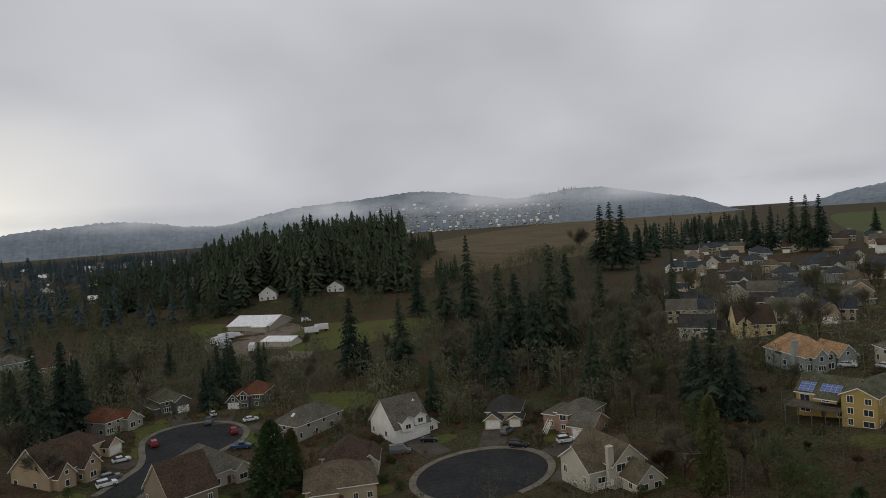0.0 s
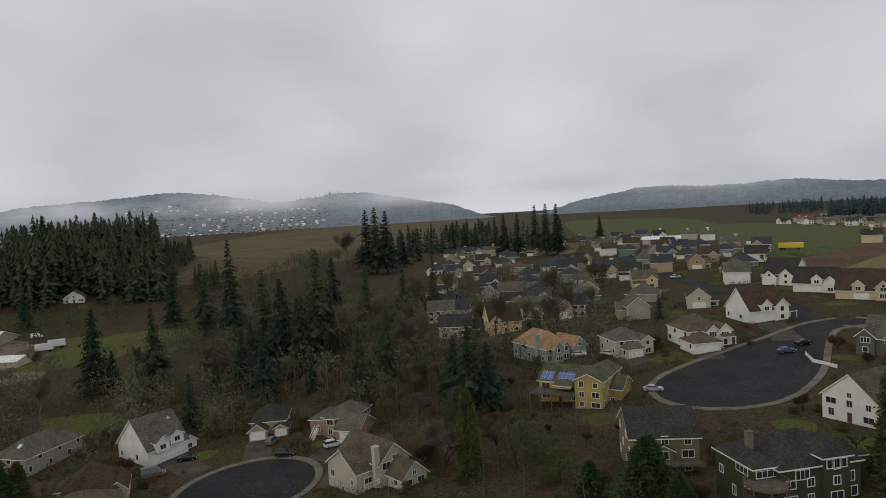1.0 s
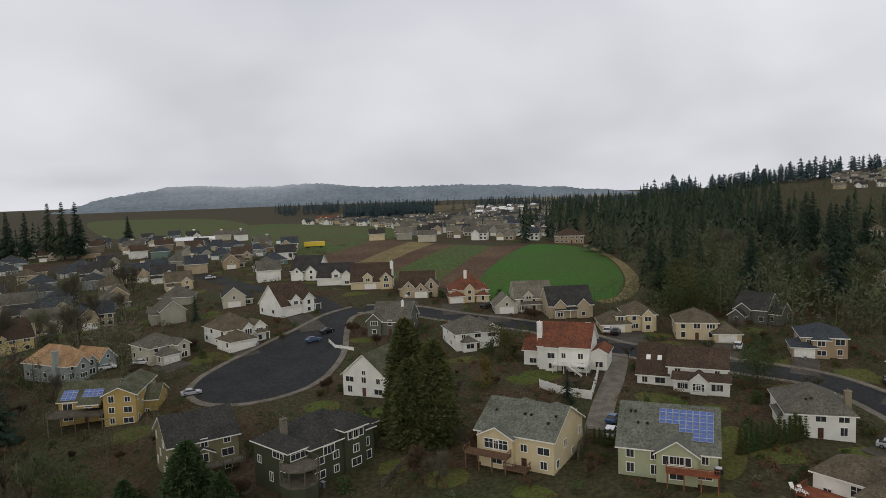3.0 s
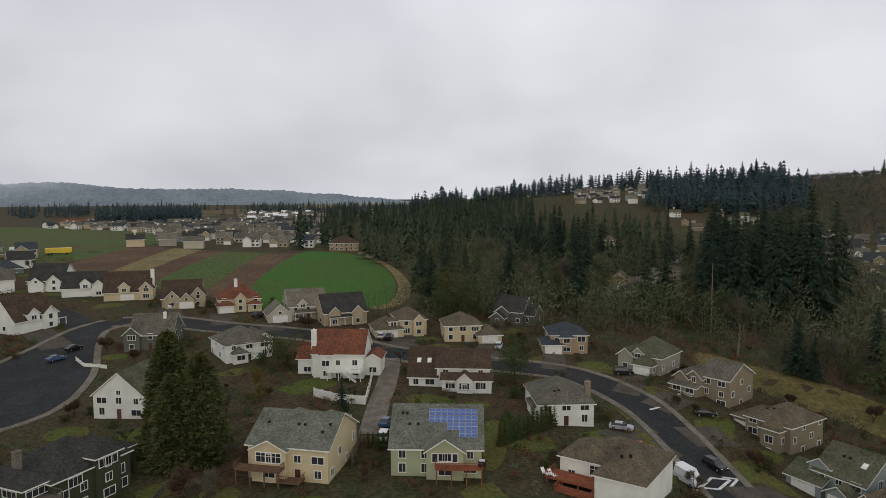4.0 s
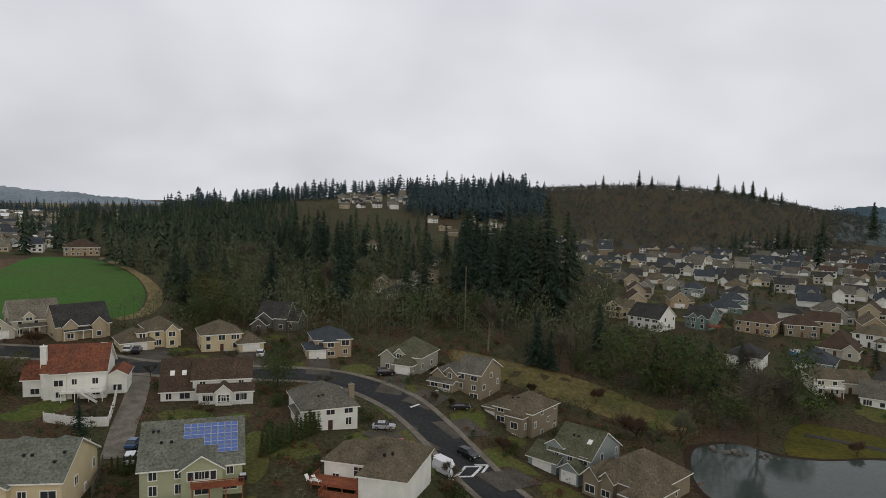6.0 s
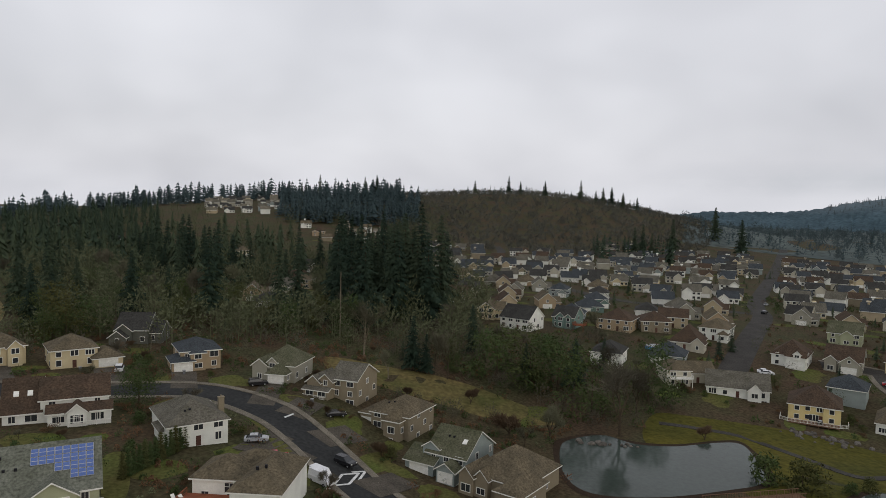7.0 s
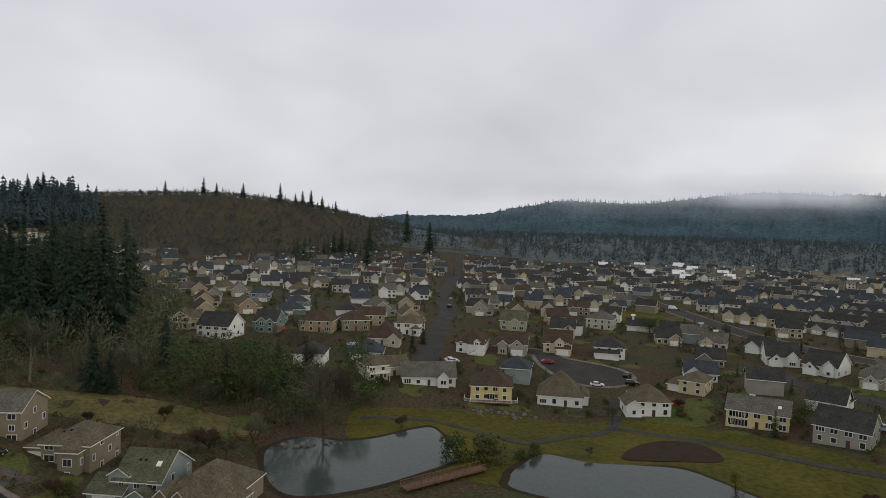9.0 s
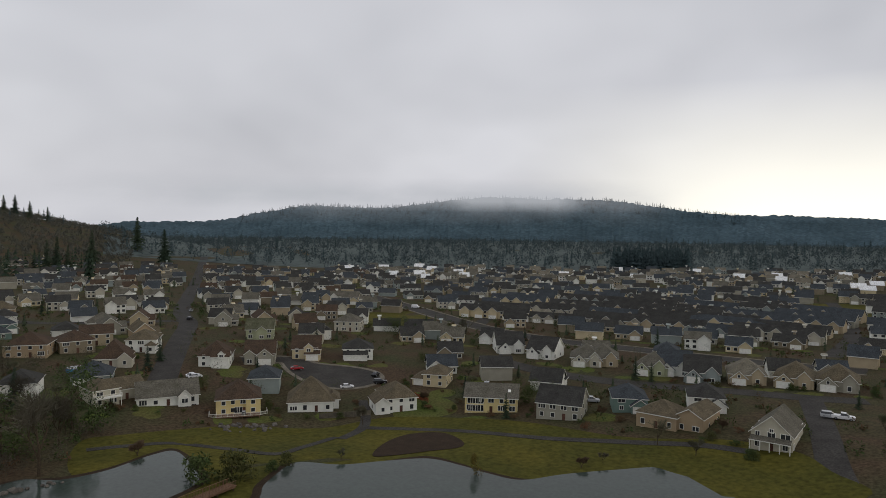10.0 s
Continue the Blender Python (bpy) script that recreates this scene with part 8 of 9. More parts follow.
def spots(b0, b1, d0, d1, step, row, keep, seed, tilt=0.0):
    """House plots in rows across a sector, clear of roads and other houses: x, y and turn."""
    rnd = random.Random(seed)
    r, k = d0, 0
    while r < d1:
        b = b0 + rnd.uniform(0, 1) * math.degrees(step / r)
        while b < b1:
            x, y = polar(b, r + rnd.uniform(-2, 2))
            if rnd.random() < keep and free(x, y, 8.5):
                take(x, y, 8)
                PLOTS.append((x, y, -b + tilt))
                yield x, y, -b + tilt + (180 if rnd.random() < 0.3 else 0) + rnd.uniform(-12, 12)
            b += math.degrees(step / r) * rnd.uniform(0.95, 1.2)
        r += row * (0.8 if k % 2 else 1.15)
        k += 1


def estate(b0, b1, d0, d1, step=19.0, row=24.0, keep=0.9, seed=0, tilt=0.0):
    """Rows of estate houses, each a thing of its own."""
    rnd = random.Random(seed + 100)
    for x, y, turn in spots(b0, b1, d0, d1, step, row, keep, seed, tilt):
        n = rnd.randrange(len(STOCK))
        m = pose(x, y, ground_z(x, y), 0, 0, turn)
        if STOCK[n][1]:
            copy_thing(STOCK[n][0], m)
        else:
            STOCK[n][0].matrix_basis, STOCK[n][1] = m @ Matrix.Diagonal((0.88, 0.88, 0.88, 1)), True


FAR_WALLS = ("white", "cream", "beige", "light_grey", "blue_grey", "grey", "taupe", "white")
FAR_ROOFS = ("dark", "blue", "grey", "brown", "dark", "blue")


def far_house(rnd, roofs, long):
    """Walls, roofs, garage doors and windows of one small far house, as corners, faces and material slots."""
    verts, polys, slots = [], [], []

    def put(pts, slot):
        k = len(verts)
        verts.extend(pts)
        polys.append(tuple(range(k, k + len(pts))))
        slots.append(slot)

    def block(cx, y0, w, d, h, rise, along, wall, roof):
        x0, x1, y1 = cx - w / 2, cx + w / 2, y0 + d
        c = [(x0, y0), (x1, y0), (x1, y1), (x0, y1)]
        for i in range(4):
            a, b = c[i], c[(i + 1) % 4]
            put([(*a, -3), (*b, -3), (*b, h), (*a, h)], wall)
        o, t = 0.5, 0.22
        if along:
            ym = (y0 + y1) / 2
            for x in (x0, x1):
                put([(x, y0, h), (x, y1, h), (x, ym, h + rise)], wall)
            edge = [[(x, y0 - o, h - 0.2), (x, ym, h + rise + 0.2), (x, y1 + o, h - 0.2)] for x in (x0 - o, x1 + o)]
        else:
            for y in (y0, y1):
                put([(x0, y, h), (x1, y, h), (cx, y, h + rise)], wall)
            edge = [[(x0 - o, y, h - 0.2), (cx, y, h + rise + 0.2), (x1 + o, y, h - 0.2)] for y in (y0 - o, y1 + o)]
        p, q = edge
        for i in (0, 1):
            put([p[i], q[i], q[i + 1], p[i + 1]], roof)
            for e in (p, q):
                put([e[i], e[i + 1], (*e[i + 1][:2], e[i + 1][2] - t), (*e[i][:2], e[i][2] - t)], nw)
        for i in (0, 2):
            put([p[i], q[i], (*q[i][:2], q[i][2] - t), (*p[i][:2], p[i][2] - t)], nw)

    nw = len(FAR_WALLS)
    wall, roof = rnd.choice((1, 2, 3, 4, 5, 6)) if long > 2 else rnd.randrange(nw), nw + 2 + rnd.randrange(len(roofs))
    w, h = rnd.uniform(9, 11.5) * long, rnd.choice((3.0, 4.8, 4.8))
    block(0, 0, w, 9, h, rnd.uniform(2.6, 3.8), True, wall, roof)
    wings = [rnd.choice((-1, 1)) * w * 0.25] if long < 2 else [(i + 0.5) * w / 5 - w / 2 for i in range(5)]
    for g in wings:
        block(g, -2, 5.4, 5, min(h, rnd.choice((3, 5.4))), 2.2, False, wall, roof)
        put([(g - 2.3, -2.06, 0), (g + 2.3, -2.06, 0), (g + 2.3, -2.06, 2.2), (g - 2.3, -2.06, 2.2)], nw)
    if rnd.random() < 0.3:
        block(rnd.uniform(-0.3, 0.3) * w, 4.6, 1.0, 1.0, h + 4.6, 0.1, True, wall, wall)
    for s in range(2 if h > 4 else 1):
        for u in (-0.38, -0.12, 0.12, 0.38):
            if s or min(abs(u * w - g) for g in wings) > 3:
                z = 0.8 + 2.4 * s
                put([(u * w - 0.9, -0.05, z - 0.1), (u * w + 0.9, -0.05, z - 0.1), (u * w + 0.9, -0.05, z + 1.4), (u * w - 0.9, -0.05, z + 1.4)], nw)
                put([(u * w - 0.7, -0.09, z), (u * w + 0.7, -0.09, z), (u * w + 0.7, -0.09, z + 1.25), (u * w - 0.7, -0.09, z + 1.25)], nw + 1)
    return verts, polys, slots


def far_mesh(name, roofs, verts, polys, slots):
    me = bpy.data.meshes.new(name)
    me.from_pydata(verts, [], polys)
    for mt in [WALL[k] for k in FAR_WALLS] + [TRIM, GLASS] + [ROOF[k] for k in roofs]:
        me.materials.append(mt)
    me.polygons.foreach_set("material_index", slots)
    if name in ("house", "roof"):
        bm = bmesh.new()
        bm.from_mesh(me)
        bmesh.ops.remove_doubles(bm, verts=bm.verts[:], dist=0.001)
        bmesh.ops.delete(bm, geom=[v for v in bm.verts if not v.link_faces], context="VERTS")
        bm.to_mesh(me), bm.free()
    return me


def far_estate(label, b0, b1, d0, d1, step, row, keep, seed, roofs=FAR_ROOFS, long=1.0, level=ground_z, plots=None):
    """A far estate of many small houses as one sheet."""
    rnd = random.Random(seed + 50)
    verts, polys, slots = [], [], []
    for x, y, turn in plots or spots(b0, b1, d0, d1, step, row, keep, seed):
        m = pose(x, y, level(x, y), 0, 0, turn)
        v, p, s = far_house(rnd, roofs, long)
        k = len(verts)
        verts.extend(m @ Vector(c) for c in v)
        polys.extend(tuple(i + k for i in f) for f in p)
        slots.extend(s)
    tagged(new("far_houses", far_mesh("estate", roofs, verts, polys, slots)), label, "houses", "", "stuff")


SMALL = []


def single_houses(b0, b1, d0, d1, step, row, keep, seed, most):
    """Small houses of the middle distance, each a thing of its own with its roof."""
    rnd = random.Random(seed + 80)
    if not SMALL:
        for k in range(20):
            v, p, s = far_house(rnd, FAR_ROOFS, 1.0)
            top = len(FAR_WALLS) + 2
            low = [(f, c) for f, c in zip(p, s) if c < top]
            high = [(f, c) for f, c in zip(p, s) if c >= top]
            SMALL.append((FAR_WALLS[low[0][1]], FAR_ROOFS[high[0][1] - top], far_mesh("house", FAR_ROOFS, v, [f for f, c in low], [c for f, c in low]), far_mesh("roof", FAR_ROOFS, v, [f for f, c in high], [c for f, c in high])))
    for x, y, turn in spots(b0, b1, d0, d1, step, row, keep, seed):
        if most <= 0:
            break
        most -= 1
        wall, roof, mw, mr = rnd.choice(SMALL)
        ob = new("house", mw)
        ob.matrix_basis = pose(x, y, ground_z(x, y), 0, 0, turn)
        tagged(ob, "small " + wall.replace("_", " ") + " estate house with a " + roof + " shingled roof", "house", "estate houses")
        place("roof", mr, ob, "", Matrix())


build_stock()
estate(20, 31, 330, 520, 20, 26, seed=1)
estate(31, 45, 255, 470, 20, 26, seed=2)
estate(105, 120, 290, 430, seed=3)
estate(120, 148, 236, 380, 16.5, 22, seed=4)
estate(158, 186, 205, 330, 20, 26, seed=6, keep=0.7)
far_estate("far grey and white estate houses by the fields", 20, 46, 470, 620, 20, 26, 0.8, 13)
single_houses(105, 120, 430, 560, 17, 23, 0.92, 23, 45)
single_houses(120, 148, 380, 520, 16, 22, 0.94, 24, 68)
single_houses(19, 46, 258, 480, 15, 18, 0.92, 25, 75)
single_houses(150, 186, 215, 345, 16, 19, 0.85, 26, 30)
far_estate("grey and white estate houses below the hill", 105, 120, 540, 640, 18, 24, 0.9, 3)
far_estate("grey and white estate houses along the rising street", 120, 148, 470, 760, 17, 23, 0.92, 4)
for x, y, turn in TERRACES:
    for u in (-16, 0, 16):
        take(x + u * math.cos(radians(turn)), y + u * math.sin(radians(turn)), 9)
far_estate("long terraces of townhouses under dark roofs", 0, 0, 0, 0, 0, 0, 0, 17, ("dark", "blue", "dark"), 4.0, ground_z, TERRACES)
far_estate("far estate of dark-roofed houses across the plain", 147, 188, 350, 620, 16, 21, 0.95, 7, ("dark", "blue", "dark", "blue"), 1.25)
far_estate("far estate of dark and pale-roofed houses on the plain", 143, 188, 620, 850, 17, 24, 0.9, 8, ("dark", "blue", "grey", "pale", "dark", "blue", "pale", "dark", "blue", "grey", "white"))
far_estate("far estate of grey houses beyond the fields", 46, 66.5, 455, 960, 16.5, 23, 0.94, 9, ("grey", "blue", "dark", "grey", "pale"))
far_estate("pale houses on the rise beyond the estate", 60, 66, 960, 1350, 19, 30, 0.8, 16, ("pale", "white", "grey"))
far_estate("scattered far houses beside the woods", 62, 72, 760, 1200, 26, 50, 0.5, 10)
far_estate("scattered houses across the valley", -34, -18, 520, 1400, 36, 70, 0.4, 11, ("white", "grey", "pale", "dark"))
far_estate("distant hillside town of pale houses", -5, 13, 2300, 2860, 24, 34, 0.75, 14, ("grey", "pale", "dark", "white"), 1.0, lambda x, y: hill_z(x, y) - 18)
far_estate("pale houses of a hillside estate seen over the woods", 87.4, 93.2, 850, 1010, 18, 22, 0.85, 12, ("pale", "grey", "dark", "grey"))
far_estate("tan and white houses among the firs", 95.2, 101.6, 655, 745, 19, 26, 0.85, 15, ("grey", "taupe", "pale"))
for b, d, turn, n in ((94.9, 360, -60, 2), (93.1, 318, -110, 4), (90.4, 520, -80, 8), (91.0, 300, -95, 12), (95.6, 430, -70, 10), (81.0, 610, -80, 6)):
    x, y = polar(b, d)
    take(x, y, 8)
    copy_thing(STOCK[n][0], pose(x, y, ground_z(x, y), 0, 0, turn))



def garden_lawns(seed):
    """Small patches of lawn before and beside the houses."""
    rnd = random.Random(seed)
    verts, faces = [], []
    for x, y, turn in PLOTS + [(h[0], h[1], h[2]) for h in HOMES]:
        if math.hypot(x, y) > 700 or rnd.random() < 0.15:
            continue
        for _ in range(2):
            m = pose(x, y, 0, 0, 0, turn) @ pose(rnd.choice((-1, 1)) * rnd.uniform(4, 9), rnd.uniform(-9, -4), 0, 0, 0, rnd.uniform(-20, 20))
            w, d, k = rnd.uniform(2.4, 5.5), rnd.uniform(2.0, 4.5), len(verts)
            c = m @ Vector((0, 0, 0))
            if not free(c.x, c.y, 0.0) and math.hypot(c.x, c.y) < 60:
                continue
            for j in range(10):
                a = 2 * math.pi * j / 10
                q = m @ Vector((w * math.cos(a) * rnd.uniform(0.8, 1.15), d * math.sin(a) * rnd.uniform(0.8, 1.15), 0))
                verts.append((q.x, q.y, ground_z(q.x, q.y) + 0.04))
            faces.append(tuple(range(k, k + 10)))
    me = bpy.data.meshes.new("grass")
    me.from_pydata(verts, [], faces)
    me.materials.append(LAWN)
    tagged(new("grass", me), "small patches of green garden lawn between the houses", "grass", "", "stuff")


garden_lawns(70)

# ---- woods ----
def scatter(b0, b1, d0, d1, n, kinds, seed, low=0.8, high=1.2, clear=2.5):
    """Single trees scattered over a sector of the land."""
    rnd = random.Random(seed)
    names = [k for k, w in kinds for _ in range(w)]
    for _ in range(n):
        x, y = polar(rnd.uniform(b0, b1), math.sqrt(rnd.uniform(d0 * d0, d1 * d1)))
        kind = rnd.choice(names)
        size, turn, wide = rnd.uniform(low, high), rnd.uniform(0, 360), rnd.uniform(0.85, 1.15)
        if free(x, y, clear) and not in_clearing(x, y):
            plant(kind, x, y, size, turn, wide)


CLEARINGS = ((87.4, 93.2, 740, 1010), (94.6, 102.2, 480, 770), (94.0, 96.2, 270, 385), (91.6, 94.4, 245, 335), (89.6, 91.2, 420, 540))


def in_clearing(x, y):
    b, d = math.degrees(math.atan2(x, y)), math.hypot(x, y)
    return any(b0 < b < b1 and d0 < d < d1 for b0, b1, d0, d1 in CLEARINGS)


def fir_shape(verts, tris, rnd, x, y, z, h, w, most):
    """Adds a far conifer: ragged tiers of single drooping boughs round a leaning stem."""
    lean, base = Vector((rnd.gauss(0, 0.012), rnd.gauss(0, 0.012), 1)), Vector((x, y, z))
    tiers, low = most - rnd.randrange(3), rnd.uniform(0.02, 0.14)
    for i in range(tiers):
        f = low + (0.97 - low) * i / tiers
        r = w * (1 - f) ** 0.75 * rnd.uniform(0.7, 1.2)
        p = base + lean * (h * (f + 0.10))
        a0 = rnd.uniform(0, 6.28)
        for j in range(6):
            a, rr = a0 + 1.0472 * j + rnd.uniform(-0.4, 0.4), r * rnd.uniform(0.55, 1.2)
            q = base + lean * (h * f)
            k, sag = len(verts), h * rnd.uniform(0.0, 0.05)
            verts.append(p)
            for da, m in ((-0.5, 0.72), (0.0, 1.0), (0.5, 0.72)):
                verts.append((q.x + rr * m * math.cos(a + da), q.y + rr * m * math.sin(a + da), q.z - sag * m + (0.03 * h if da else 0.0)))
            tris.append((k, k + 1, k + 2)), tris.append((k, k + 2, k + 3))
    k, p = len(verts), base + lean * h
    verts.extend((p, p - Vector((0.06 * w + 0.1, 0, 0.12 * h)), p - Vector((0, 0.06 * w + 0.1, 0.12 * h)), p - Vector((-0.06 * w - 0.1, 0, 0.12 * h))))
    tris.append((k, k + 1, k + 2)), tris.append((k, k + 2, k + 3))


def far_woods(label, b0, b1, d0, d1, n, height, mat, seed, leafless=False, clear=4.0, sprays=46, fine=1.0, level=ground_z, slim=1.0):
    """Woods or thickets too dense to tell tree from tree, as one sheet of many small crowns."""
    rnd = random.Random(seed)
    verts, tris = [], []
    for _ in range(n):
        x, y = polar(rnd.uniform(b0, b1), math.sqrt(rnd.uniform(d0 * d0, d1 * d1)))
        if not free(x, y, clear) or in_clearing(x, y) and rnd.random() < 0.93:
            continue
        clump = 0.5 + 0.5 * noise.noise(Vector((x, y, seed)) / (height * 2.5))
        z, h = level(x, y), height * (rnd.uniform(0.35, 0.75) + 0.4 * clump + (0.2 if rnd.random() < 0.12 else 0.0))
        if not leafless:
            fir_shape(verts, tris, rnd, x, y, z, h, h * slim * rnd.uniform(0.20, 0.33), 11 if d0 < 500 else 8)
            continue
        w = h * rnd.uniform(0.3, 0.5)
        if h > 5 and d0 < 500:
            k, q = len(verts), h * 0.012 + 0.03
            verts.extend((Vector((x - q, y + q, z - 0.5)), Vector((x + q, y - q, z - 0.5)), Vector((x + rnd.gauss(0, 0.04) * h, y + rnd.gauss(0, 0.04) * h, z + h * 0.9))))
            tris.append((k, k + 1, k + 2))
        for _ in range(int(sprays * (0.88 if d0 < 400 else 0.75))):
            p = Vector((rnd.gauss(0, 1), rnd.gauss(0, 1), rnd.gauss(0, 1))).normalized() * rnd.uniform(0.4, 1.0)
            c = Vector((x + p.x * w, y + p.y * w, z + h * (0.5 + 0.5 * p.z)))
            s = h * 0.06 * fine
            k = len(verts)
            up = Vector((p.x + rnd.uniform(-0.9, 0.9), p.y + rnd.uniform(-0.9, 0.9), rnd.uniform(0.1, 1.6))).normalized()
            sd = up.orthogonal().normalized()
            verts.extend((c - sd * s * 0.4, c + sd * s * 0.4, c + up * s * 2.1))
            tris.append((k, k + 1, k + 2))
    me = bpy.data.meshes.new("woods")
    me.from_pydata(verts, [], tris)
    me.materials.append(mat)
    tagged(new("woods", me), label, "woods", "", "stuff")


def shrubbery(label, b0, b1, d0, d1, n, height, mat, seed, clear=1.0, leaves=60, leaf=0.26):
    """Low dense shrubs and hedges that fill the gardens, in drifts."""
    rnd = random.Random(seed)
    verts, tris = [], []
    for _ in range(n):
        x, y = polar(rnd.uniform(b0, b1), math.sqrt(rnd.uniform(d0 * d0, d1 * d1)))
        if noise.noise(Vector((x, y, seed * 3.7)) / 14.0) < -0.12 or not free(x, y, 0.4) or not clear_of_walls(x, y):
            continue
        z, h = ground_z(x, y), height * rnd.uniform(0.4, 1.2)
        w = h * rnd.uniform(0.5, 0.95)
        for _ in range(leaves):
            d = Vector((rnd.gauss(0, 1), rnd.gauss(0, 1), abs(rnd.gauss(0, 1)))).normalized() * rnd.uniform(0.6, 1.0)
            c = Vector((x + d.x * w, y + d.y * w, z + d.z * h))
            u = Vector((rnd.gauss(0, 1), rnd.gauss(0, 1), rnd.gauss(0.3, 1))).normalized()
            v = u.orthogonal().normalized()
            k, g = len(verts), leaf * rnd.uniform(0.5, 1.4)
            verts.extend((c - v * g * 0.5, c + v * g * 0.5, c + u * g * 1.3))
            tris.append((k, k + 1, k + 2))
    me = bpy.data.meshes.new("shrubs")
    me.from_pydata(verts, [], tris)
    me.materials.append(mat)
    tagged(new("shrubs", me), label, "shrubs", "", "stuff")


def garden(homes, n, kinds, seed):
    """Shrubs and small trees round the houses."""
    rnd = random.Random(seed)
    names = [k for k, w in kinds for _ in range(w)]
    for x, y, turn, xr, xl, depth in homes:
        m = pose(x, y, 0, 0, 0, turn)
        for _ in range(n):
            u, v = rnd.choice(((rnd.uniform(xl - 3, xr + 3), rnd.uniform(-7, -2)), (xl - rnd.uniform(1.5, 5), rnd.uniform(-4, depth)), (xr + rnd.uniform(1.5, 5), rnd.uniform(-4, depth))))
            p = m @ Vector((u, v, 0))
            kind, size, t = rnd.choice(names), rnd.uniform(0.6, 1.2), rnd.uniform(0, 360)
            if clear_of_walls(p.x, p.y):
                plant(kind, p.x, p.y, size, t)


def clear_of_walls(x, y):
    for hx, hy, turn, xr, xl, depth in HOMES:
        if abs(x - hx) + abs(y - hy) > 45:
            continue
        q = pose(hx, hy, 0, 0, 0, turn).inverted() @ Vector((x, y, 0))
        if xl - 0.8 < q.x < xr + 0.8 and -0.8 < q.y < depth + 1.5:
            return False
    i, j = cell(x, y)
    for u in (i - 1, i, i + 1):
        for v in (j - 1, j, j + 1):
            for a, b, c in CELLS.get((u, v), ()):
                if c < 7.5 and (x - a) ** 2 + (y - b) ** 2 < (c + 0.6) ** 2:
                    return False
    return True


FIRS = (("fir_a", 3), ("fir_b", 3), ("fir_c", 2))
BARE = (("bare_a", 3), ("bare_b", 2), ("bare_c", 2))
MIXED = (("fir_a", 2), ("fir_b", 2), ("bare_a", 2), ("bare_b", 1), ("bare_c", 2), ("mossy_a", 2), ("leafy", 1))
garden([h for h in HOMES if 1 < math.hypot(h[0], h[1]) < 250], 6, (("bush_a", 3), ("bush_b", 3), ("bush_c", 3), ("russet", 1)), 40)
scatter(-33, 10, 190, 300, 40, BARE + (("mossy_a", 2), ("fir_b", 2), ("leafy", 1)), 1, 0.55, 0.9)
scatter(-33, -14, 200, 270, 40, (("fir_b", 2), ("fir_a", 1), ("bare_c", 1)), 2, 0.6, 0.9)
scatter(6, 33, 150, 240, 48, (("bare_a", 2), ("bare_b", 2), ("russet", 2), ("leafy", 1)), 3, 0.5, 0.9)
scatter(8, 34, 215, 330, 30, BARE, 4, 0.7, 1.05)
scatter(2, 20, 200, 330, 14, FIRS, 5, 0.8, 1.1)
scatter(74, 108, 225, 370, 50, (("mossy_a", 3), ("bare_a", 1), ("bare_c", 1)), 6, 0.8, 1.35)
scatter(97.5, 107.5, 235, 430, 60, FIRS, 7, 0.95, 1.4)
scatter(82, 87.5, 330, 440, 20, FIRS, 12, 0.9, 1.2)
scatter(74, 98, 235, 420, 46, FIRS, 14, 0.7, 1.15)
scatter(74, 108, 215, 330, 26, (("leafy", 1),), 13, 1.0, 1.6)
scatter(104, 124, 180, 262, 46, (("bare_a", 2), ("bare_b", 2), ("leafy", 2), ("fir_b", 1), ("russet", 1)), 8, 0.5, 0.85)
scatter(95, 118, 140, 185, 14, (("russet", 2), ("bare_b", 1)), 9, 0.6, 1.0)
scatter(20, 46, 260, 470, 30, (("bare_b", 2), ("bare_a", 1), ("fir_d", 1)), 10, 0.5, 0.8)
scatter(40, 118, 100, 235, 44, (("bare_b", 3), ("russet", 3), ("leafy", 1), ("fir_d", 1)), 15, 0.32, 0.62, 0.5)
scatter(-32, 30, 130, 235, 18, (("bare_b", 2), ("bare_a", 2), ("leafy", 1), ("fir_d", 1)), 16, 0.4, 0.7, 0.5)
scatter(120, 186, 185, 330, 34, (("bare_b", 3), ("fir_d", 2), ("round", 1), ("mossy_a", 1)), 17, 0.35, 0.65, 0.5)
scatter(105, 186, 215, 420, 34, (("bare_b", 2), ("bare_a", 1), ("fir_d", 2), ("round", 1)), 11, 0.5, 0.8, 1.5)
shrubbery("bare reddish brown shrubs and hedges between the houses", -32, 118, 88, 240, 4200, 1.7, SCRUB, 57, leaves=44, leaf=0.26)
shrubbery("dark evergreen shrubs and hedges between the houses", -32, 118, 88, 240, 3600, 1.9, LEAVES, 58, leaves=48, leaf=0.26)
shrubbery("mossy undergrowth between the houses", -32, 118, 88, 240, 1500, 1.3, MOSSY, 68, leaves=40, leaf=0.2)
shrubbery("bare shrubs in the gardens of the lower estate", 104, 188, 175, 460, 2300, 1.9, SCRUB, 55, leaves=34, leaf=0.36)
shrubbery("evergreen shrubs and hedges in the gardens of the lower estate", 104, 188, 175, 460, 3000, 2.2, LEAVES, 56, leaves=36, leaf=0.38)
shrubbery("evergreen shrubs and hedges in the upper estate", 18, 48, 235, 480, 1500, 2.2, LEAVES, 67, leaves=36, leaf=0.38)
shrubbery("bare shrubs in the gardens of the upper estate", 18, 48, 235, 480, 1200, 2.0, SCRUB, 54, leaves=34, leaf=0.36)
far_woods("bare shrubs in the far gardens", 104, 188, 450, 800, 900, 3.2, MOSSY, 73, True, 0.5, 30, 1.3)
far_woods("dark shrubs in the far gardens", 104, 188, 450, 800, 1100, 3.4, LEAVES, 74, True, 0.5, 30, 1.4)
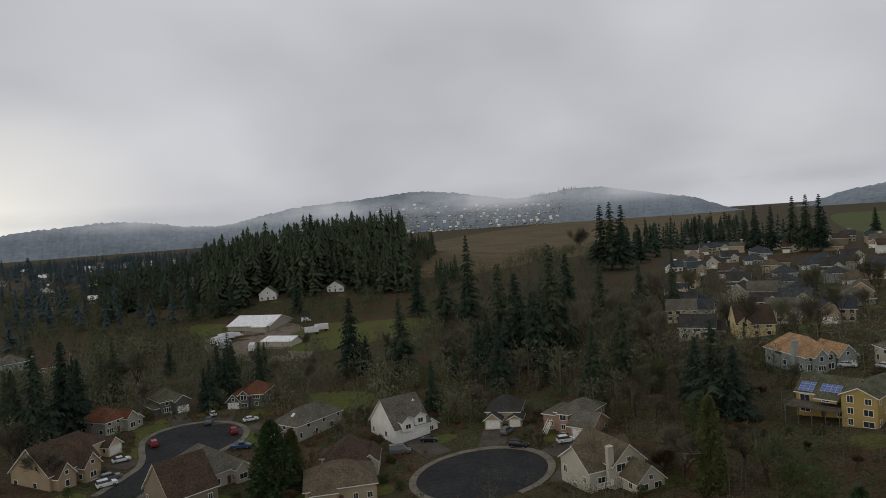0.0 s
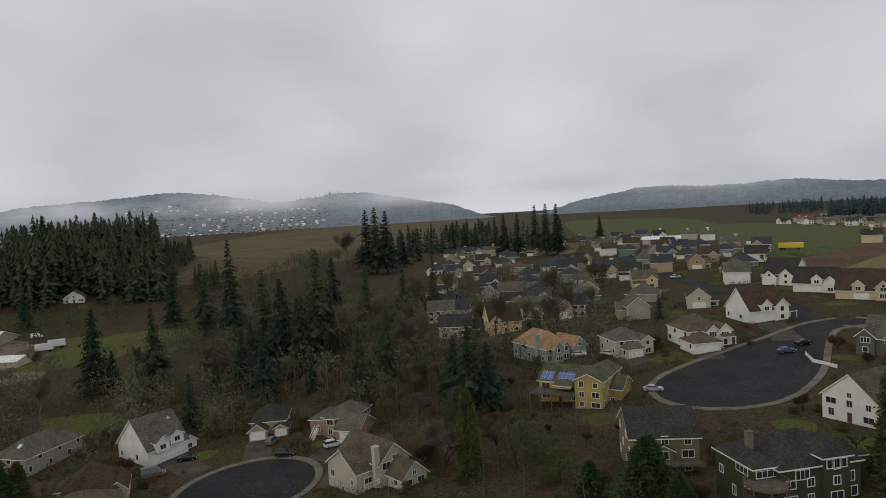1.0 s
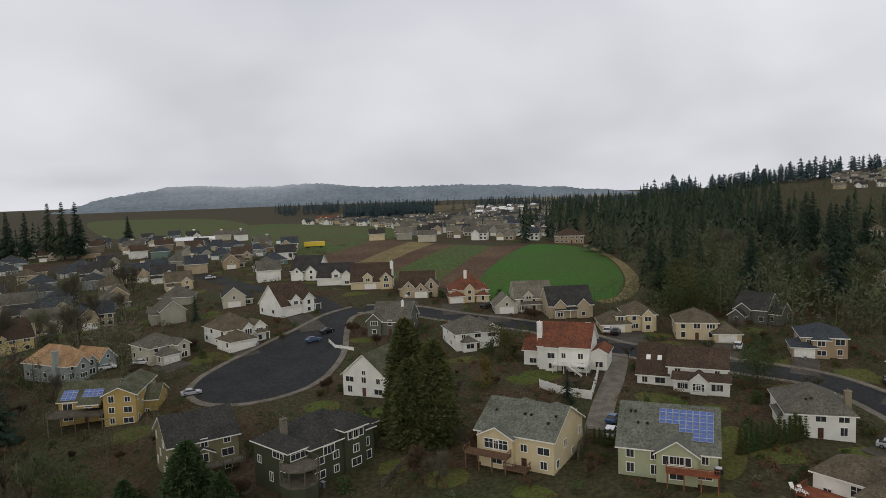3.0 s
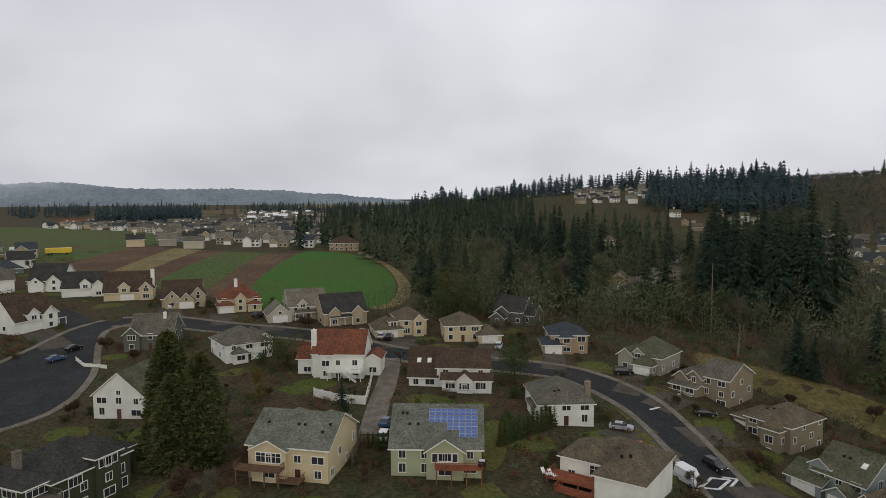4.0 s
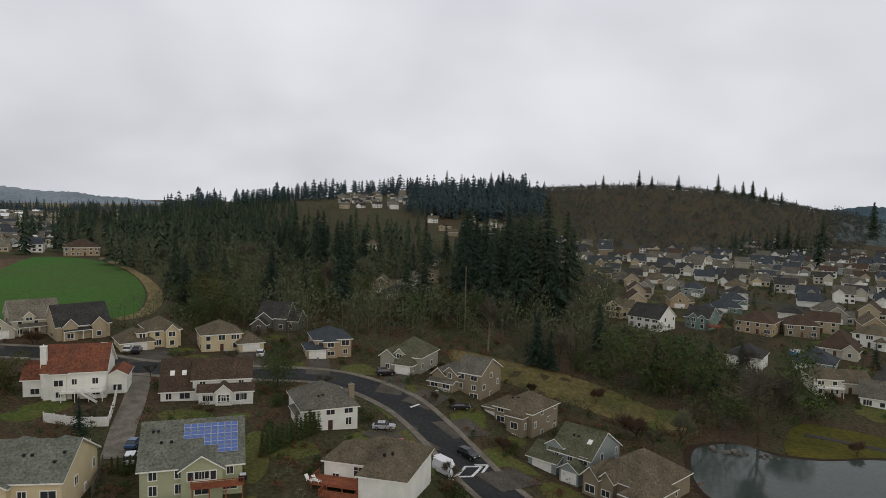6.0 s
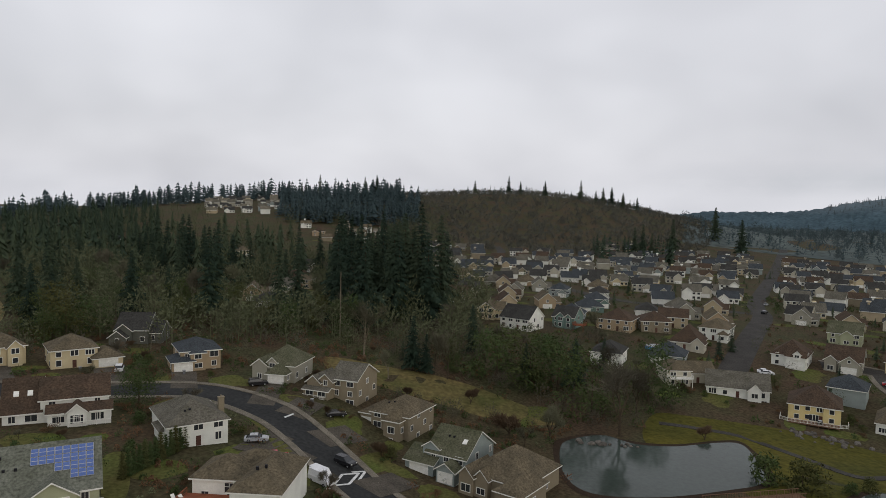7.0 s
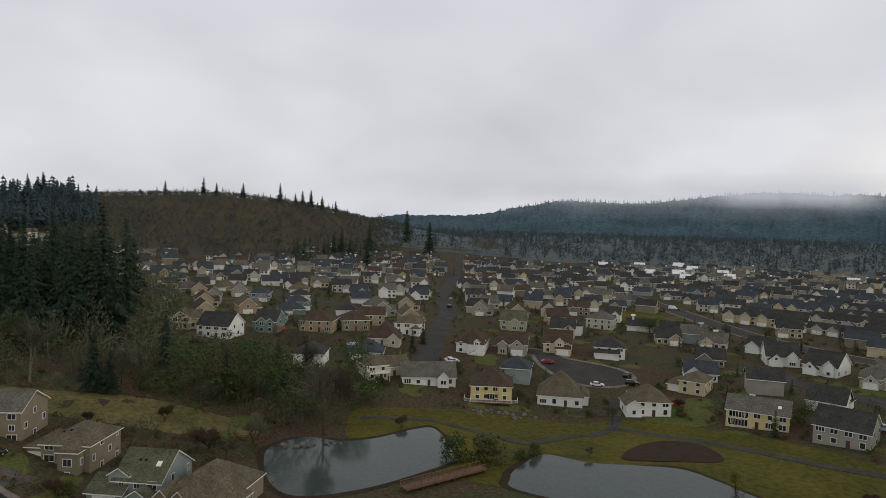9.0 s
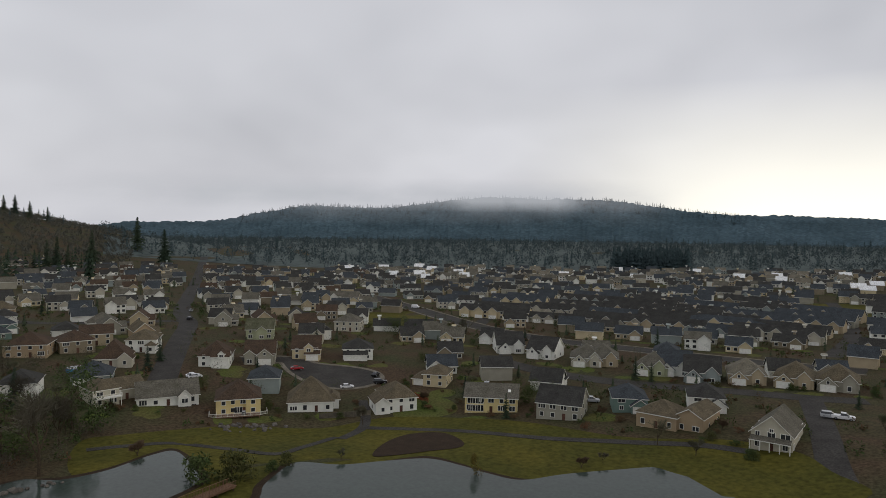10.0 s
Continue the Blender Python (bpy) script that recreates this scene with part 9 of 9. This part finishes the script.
far_woods("brown leafless thicket behind the houses", -34, 32, 185, 350, 900, 7, MOSSY, 50, True, 2.0, 75, 0.9)
far_woods("bare trees behind the houses", -34, 34, 190, 360, 560, 12, TWIGS, 59, True, 2.5, 95, 0.85)
far_woods("mossy olive trees behind the street", 70, 110, 206, 480, 980, 16, MOSSY, 60, True, 2.0, 120, 0.65)
far_woods("reddish brambles and thicket on the ravine slope", 4, 44, 90, 225, 1900, 2.6, SCRUB, 51, True, 1.0, 50, 0.9)
far_woods("dark evergreen undergrowth in the ravine", 2, 40, 95, 225, 500, 3.4, LEAVES, 63, True, 1.5, 80, 0.7)
far_woods("bare saplings in the ravine", 2, 38, 95, 230, 320, 8, TWIGS, 64, True, 2.0, 120, 0.45)
far_woods("brown leafless thicket behind the street", 74, 112, 198, 420, 700, 7, TWIGS, 52, True, 1.0, 80, 0.7)
far_woods("thicket along the slope above the pond", 102, 126, 165, 275, 420, 6, TWIGS, 53, True, 1.5, 110, 0.7)
far_woods("mossy garden trees round the nearer estate houses", 104, 188, 210, 430, 330, 7, MOSSY, 66, True, 0.5, 80, 0.6)
far_woods("dark fir wood on the ridge", -19, -2.6, 430, 610, 640, 29, NEEDLES, 20)
far_woods("bare garden trees among the lower estate", 104, 188, 215, 700, 1000, 6.0, TWIGS, 61, True, 1.0, 50, 0.6)
far_woods("small dark firs among the lower estate", 104, 188, 215, 700, 420, 7, NEEDLES, 62, False, 1.0)
far_woods("bare brown woods in the valley", -34, 14, 320, 700, 1700, 12, MOSSY, 21, True, 4.0, 60, 1.0)
far_woods("scattered dark firs across the valley", -34, -12, 420, 1500, 700, 20, HAZY_NEEDLES, 22)
far_woods("bare woods across the valley", -34, -10, 600, 1700, 1400, 13, HAZY_TWIGS, 38, True, 4.0, 24, 1.5)
far_woods("line of dark firs beyond the meadow", -2, 24, 900, 1100, 260, 24, NEEDLES, 23)
far_woods("bare woods below the meadow", 0, 33, 215, 440, 760, 12, TWIGS, 24, True, 2.5, 90, 0.75)
far_woods("dark firs trailing down from the ridge", -27, -12, 470, 720, 330, 24, NEEDLES, 44)
far_woods("firs at the edge of the ridge wood", -3.4, 2, 450, 580, 70, 17, NEEDLES, 45)
far_woods("dark firs beside the estate", 14, 30, 560, 700, 90, 26, NEEDLES, 25)
far_woods("dark fir wood behind the fields", 49.5, 57, 1000, 1160, 520, 25, HAZY_NEEDLES, 26)
far_woods("dark firs behind the far estate", 44, 82, 1350, 1900, 900, 24, HAZY_NEEDLES, 27)
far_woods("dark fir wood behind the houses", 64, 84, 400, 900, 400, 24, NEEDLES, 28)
far_woods("dark fir wood under the hilltop", 93, 104.5, 760, 1000, 420, 28, HAZY_NEEDLES, 42, slim=1.2)
far_woods("dark firs among the mossy trees", 70, 107, 300, 660, 250, 24, NEEDLES, 43)
far_woods("mossy bare woods among the firs", 66, 107, 440, 900, 1500, 14, MOSSY, 29, True, 4.0, 60, 0.9)
far_woods("bare scrub on the hill slope", 101, 128, 640, 1250, 3200, 8, HILL_SCRUB, 30, True, 4.0, 34, 2.4)
far_woods("firs along the skyline", 74, 103, 960, 1180, 420, 29, HAZY_NEEDLES, 31, slim=1.35)
far_woods("small firs along the hill crest", 108, 124, 1040, 1160, 34, 17, HAZY_NEEDLES, 75)
far_woods("bare trees along the hill crest", 104, 124, 1040, 1160, 160, 11, TWIGS, 33, True)
far_woods("dark firs at the foot of the hill", 119, 127, 600, 740, 60, 28, NEEDLES, 34)
far_woods("bare woods across the plain", 126, 190, 850, 2000, 3800, 15, HAZY_TWIGS, 35, True, 4.0, 26, 1.9)
far_woods("scattered firs across the plain", 126, 190, 860, 2000, 420, 22, HAZY_NEEDLES, 36)
far_woods("dense block of dark firs beyond the roofs", 166.5, 172.4, 830, 920, 420, 31, HAZY_NEEDLES, 37)
far_woods("firs along the crest of the far hill", 136, 176, 2440, 2640, 800, 17, HAZY_NEEDLES, 71, level=lambda x, y: hill_z(x, y) - 22)
far_woods("firs along the far western hills", 8, 20, 2900, 3060, 120, 20, HAZY_NEEDLES, 72, level=lambda x, y: hill_z(x, y) - 22)
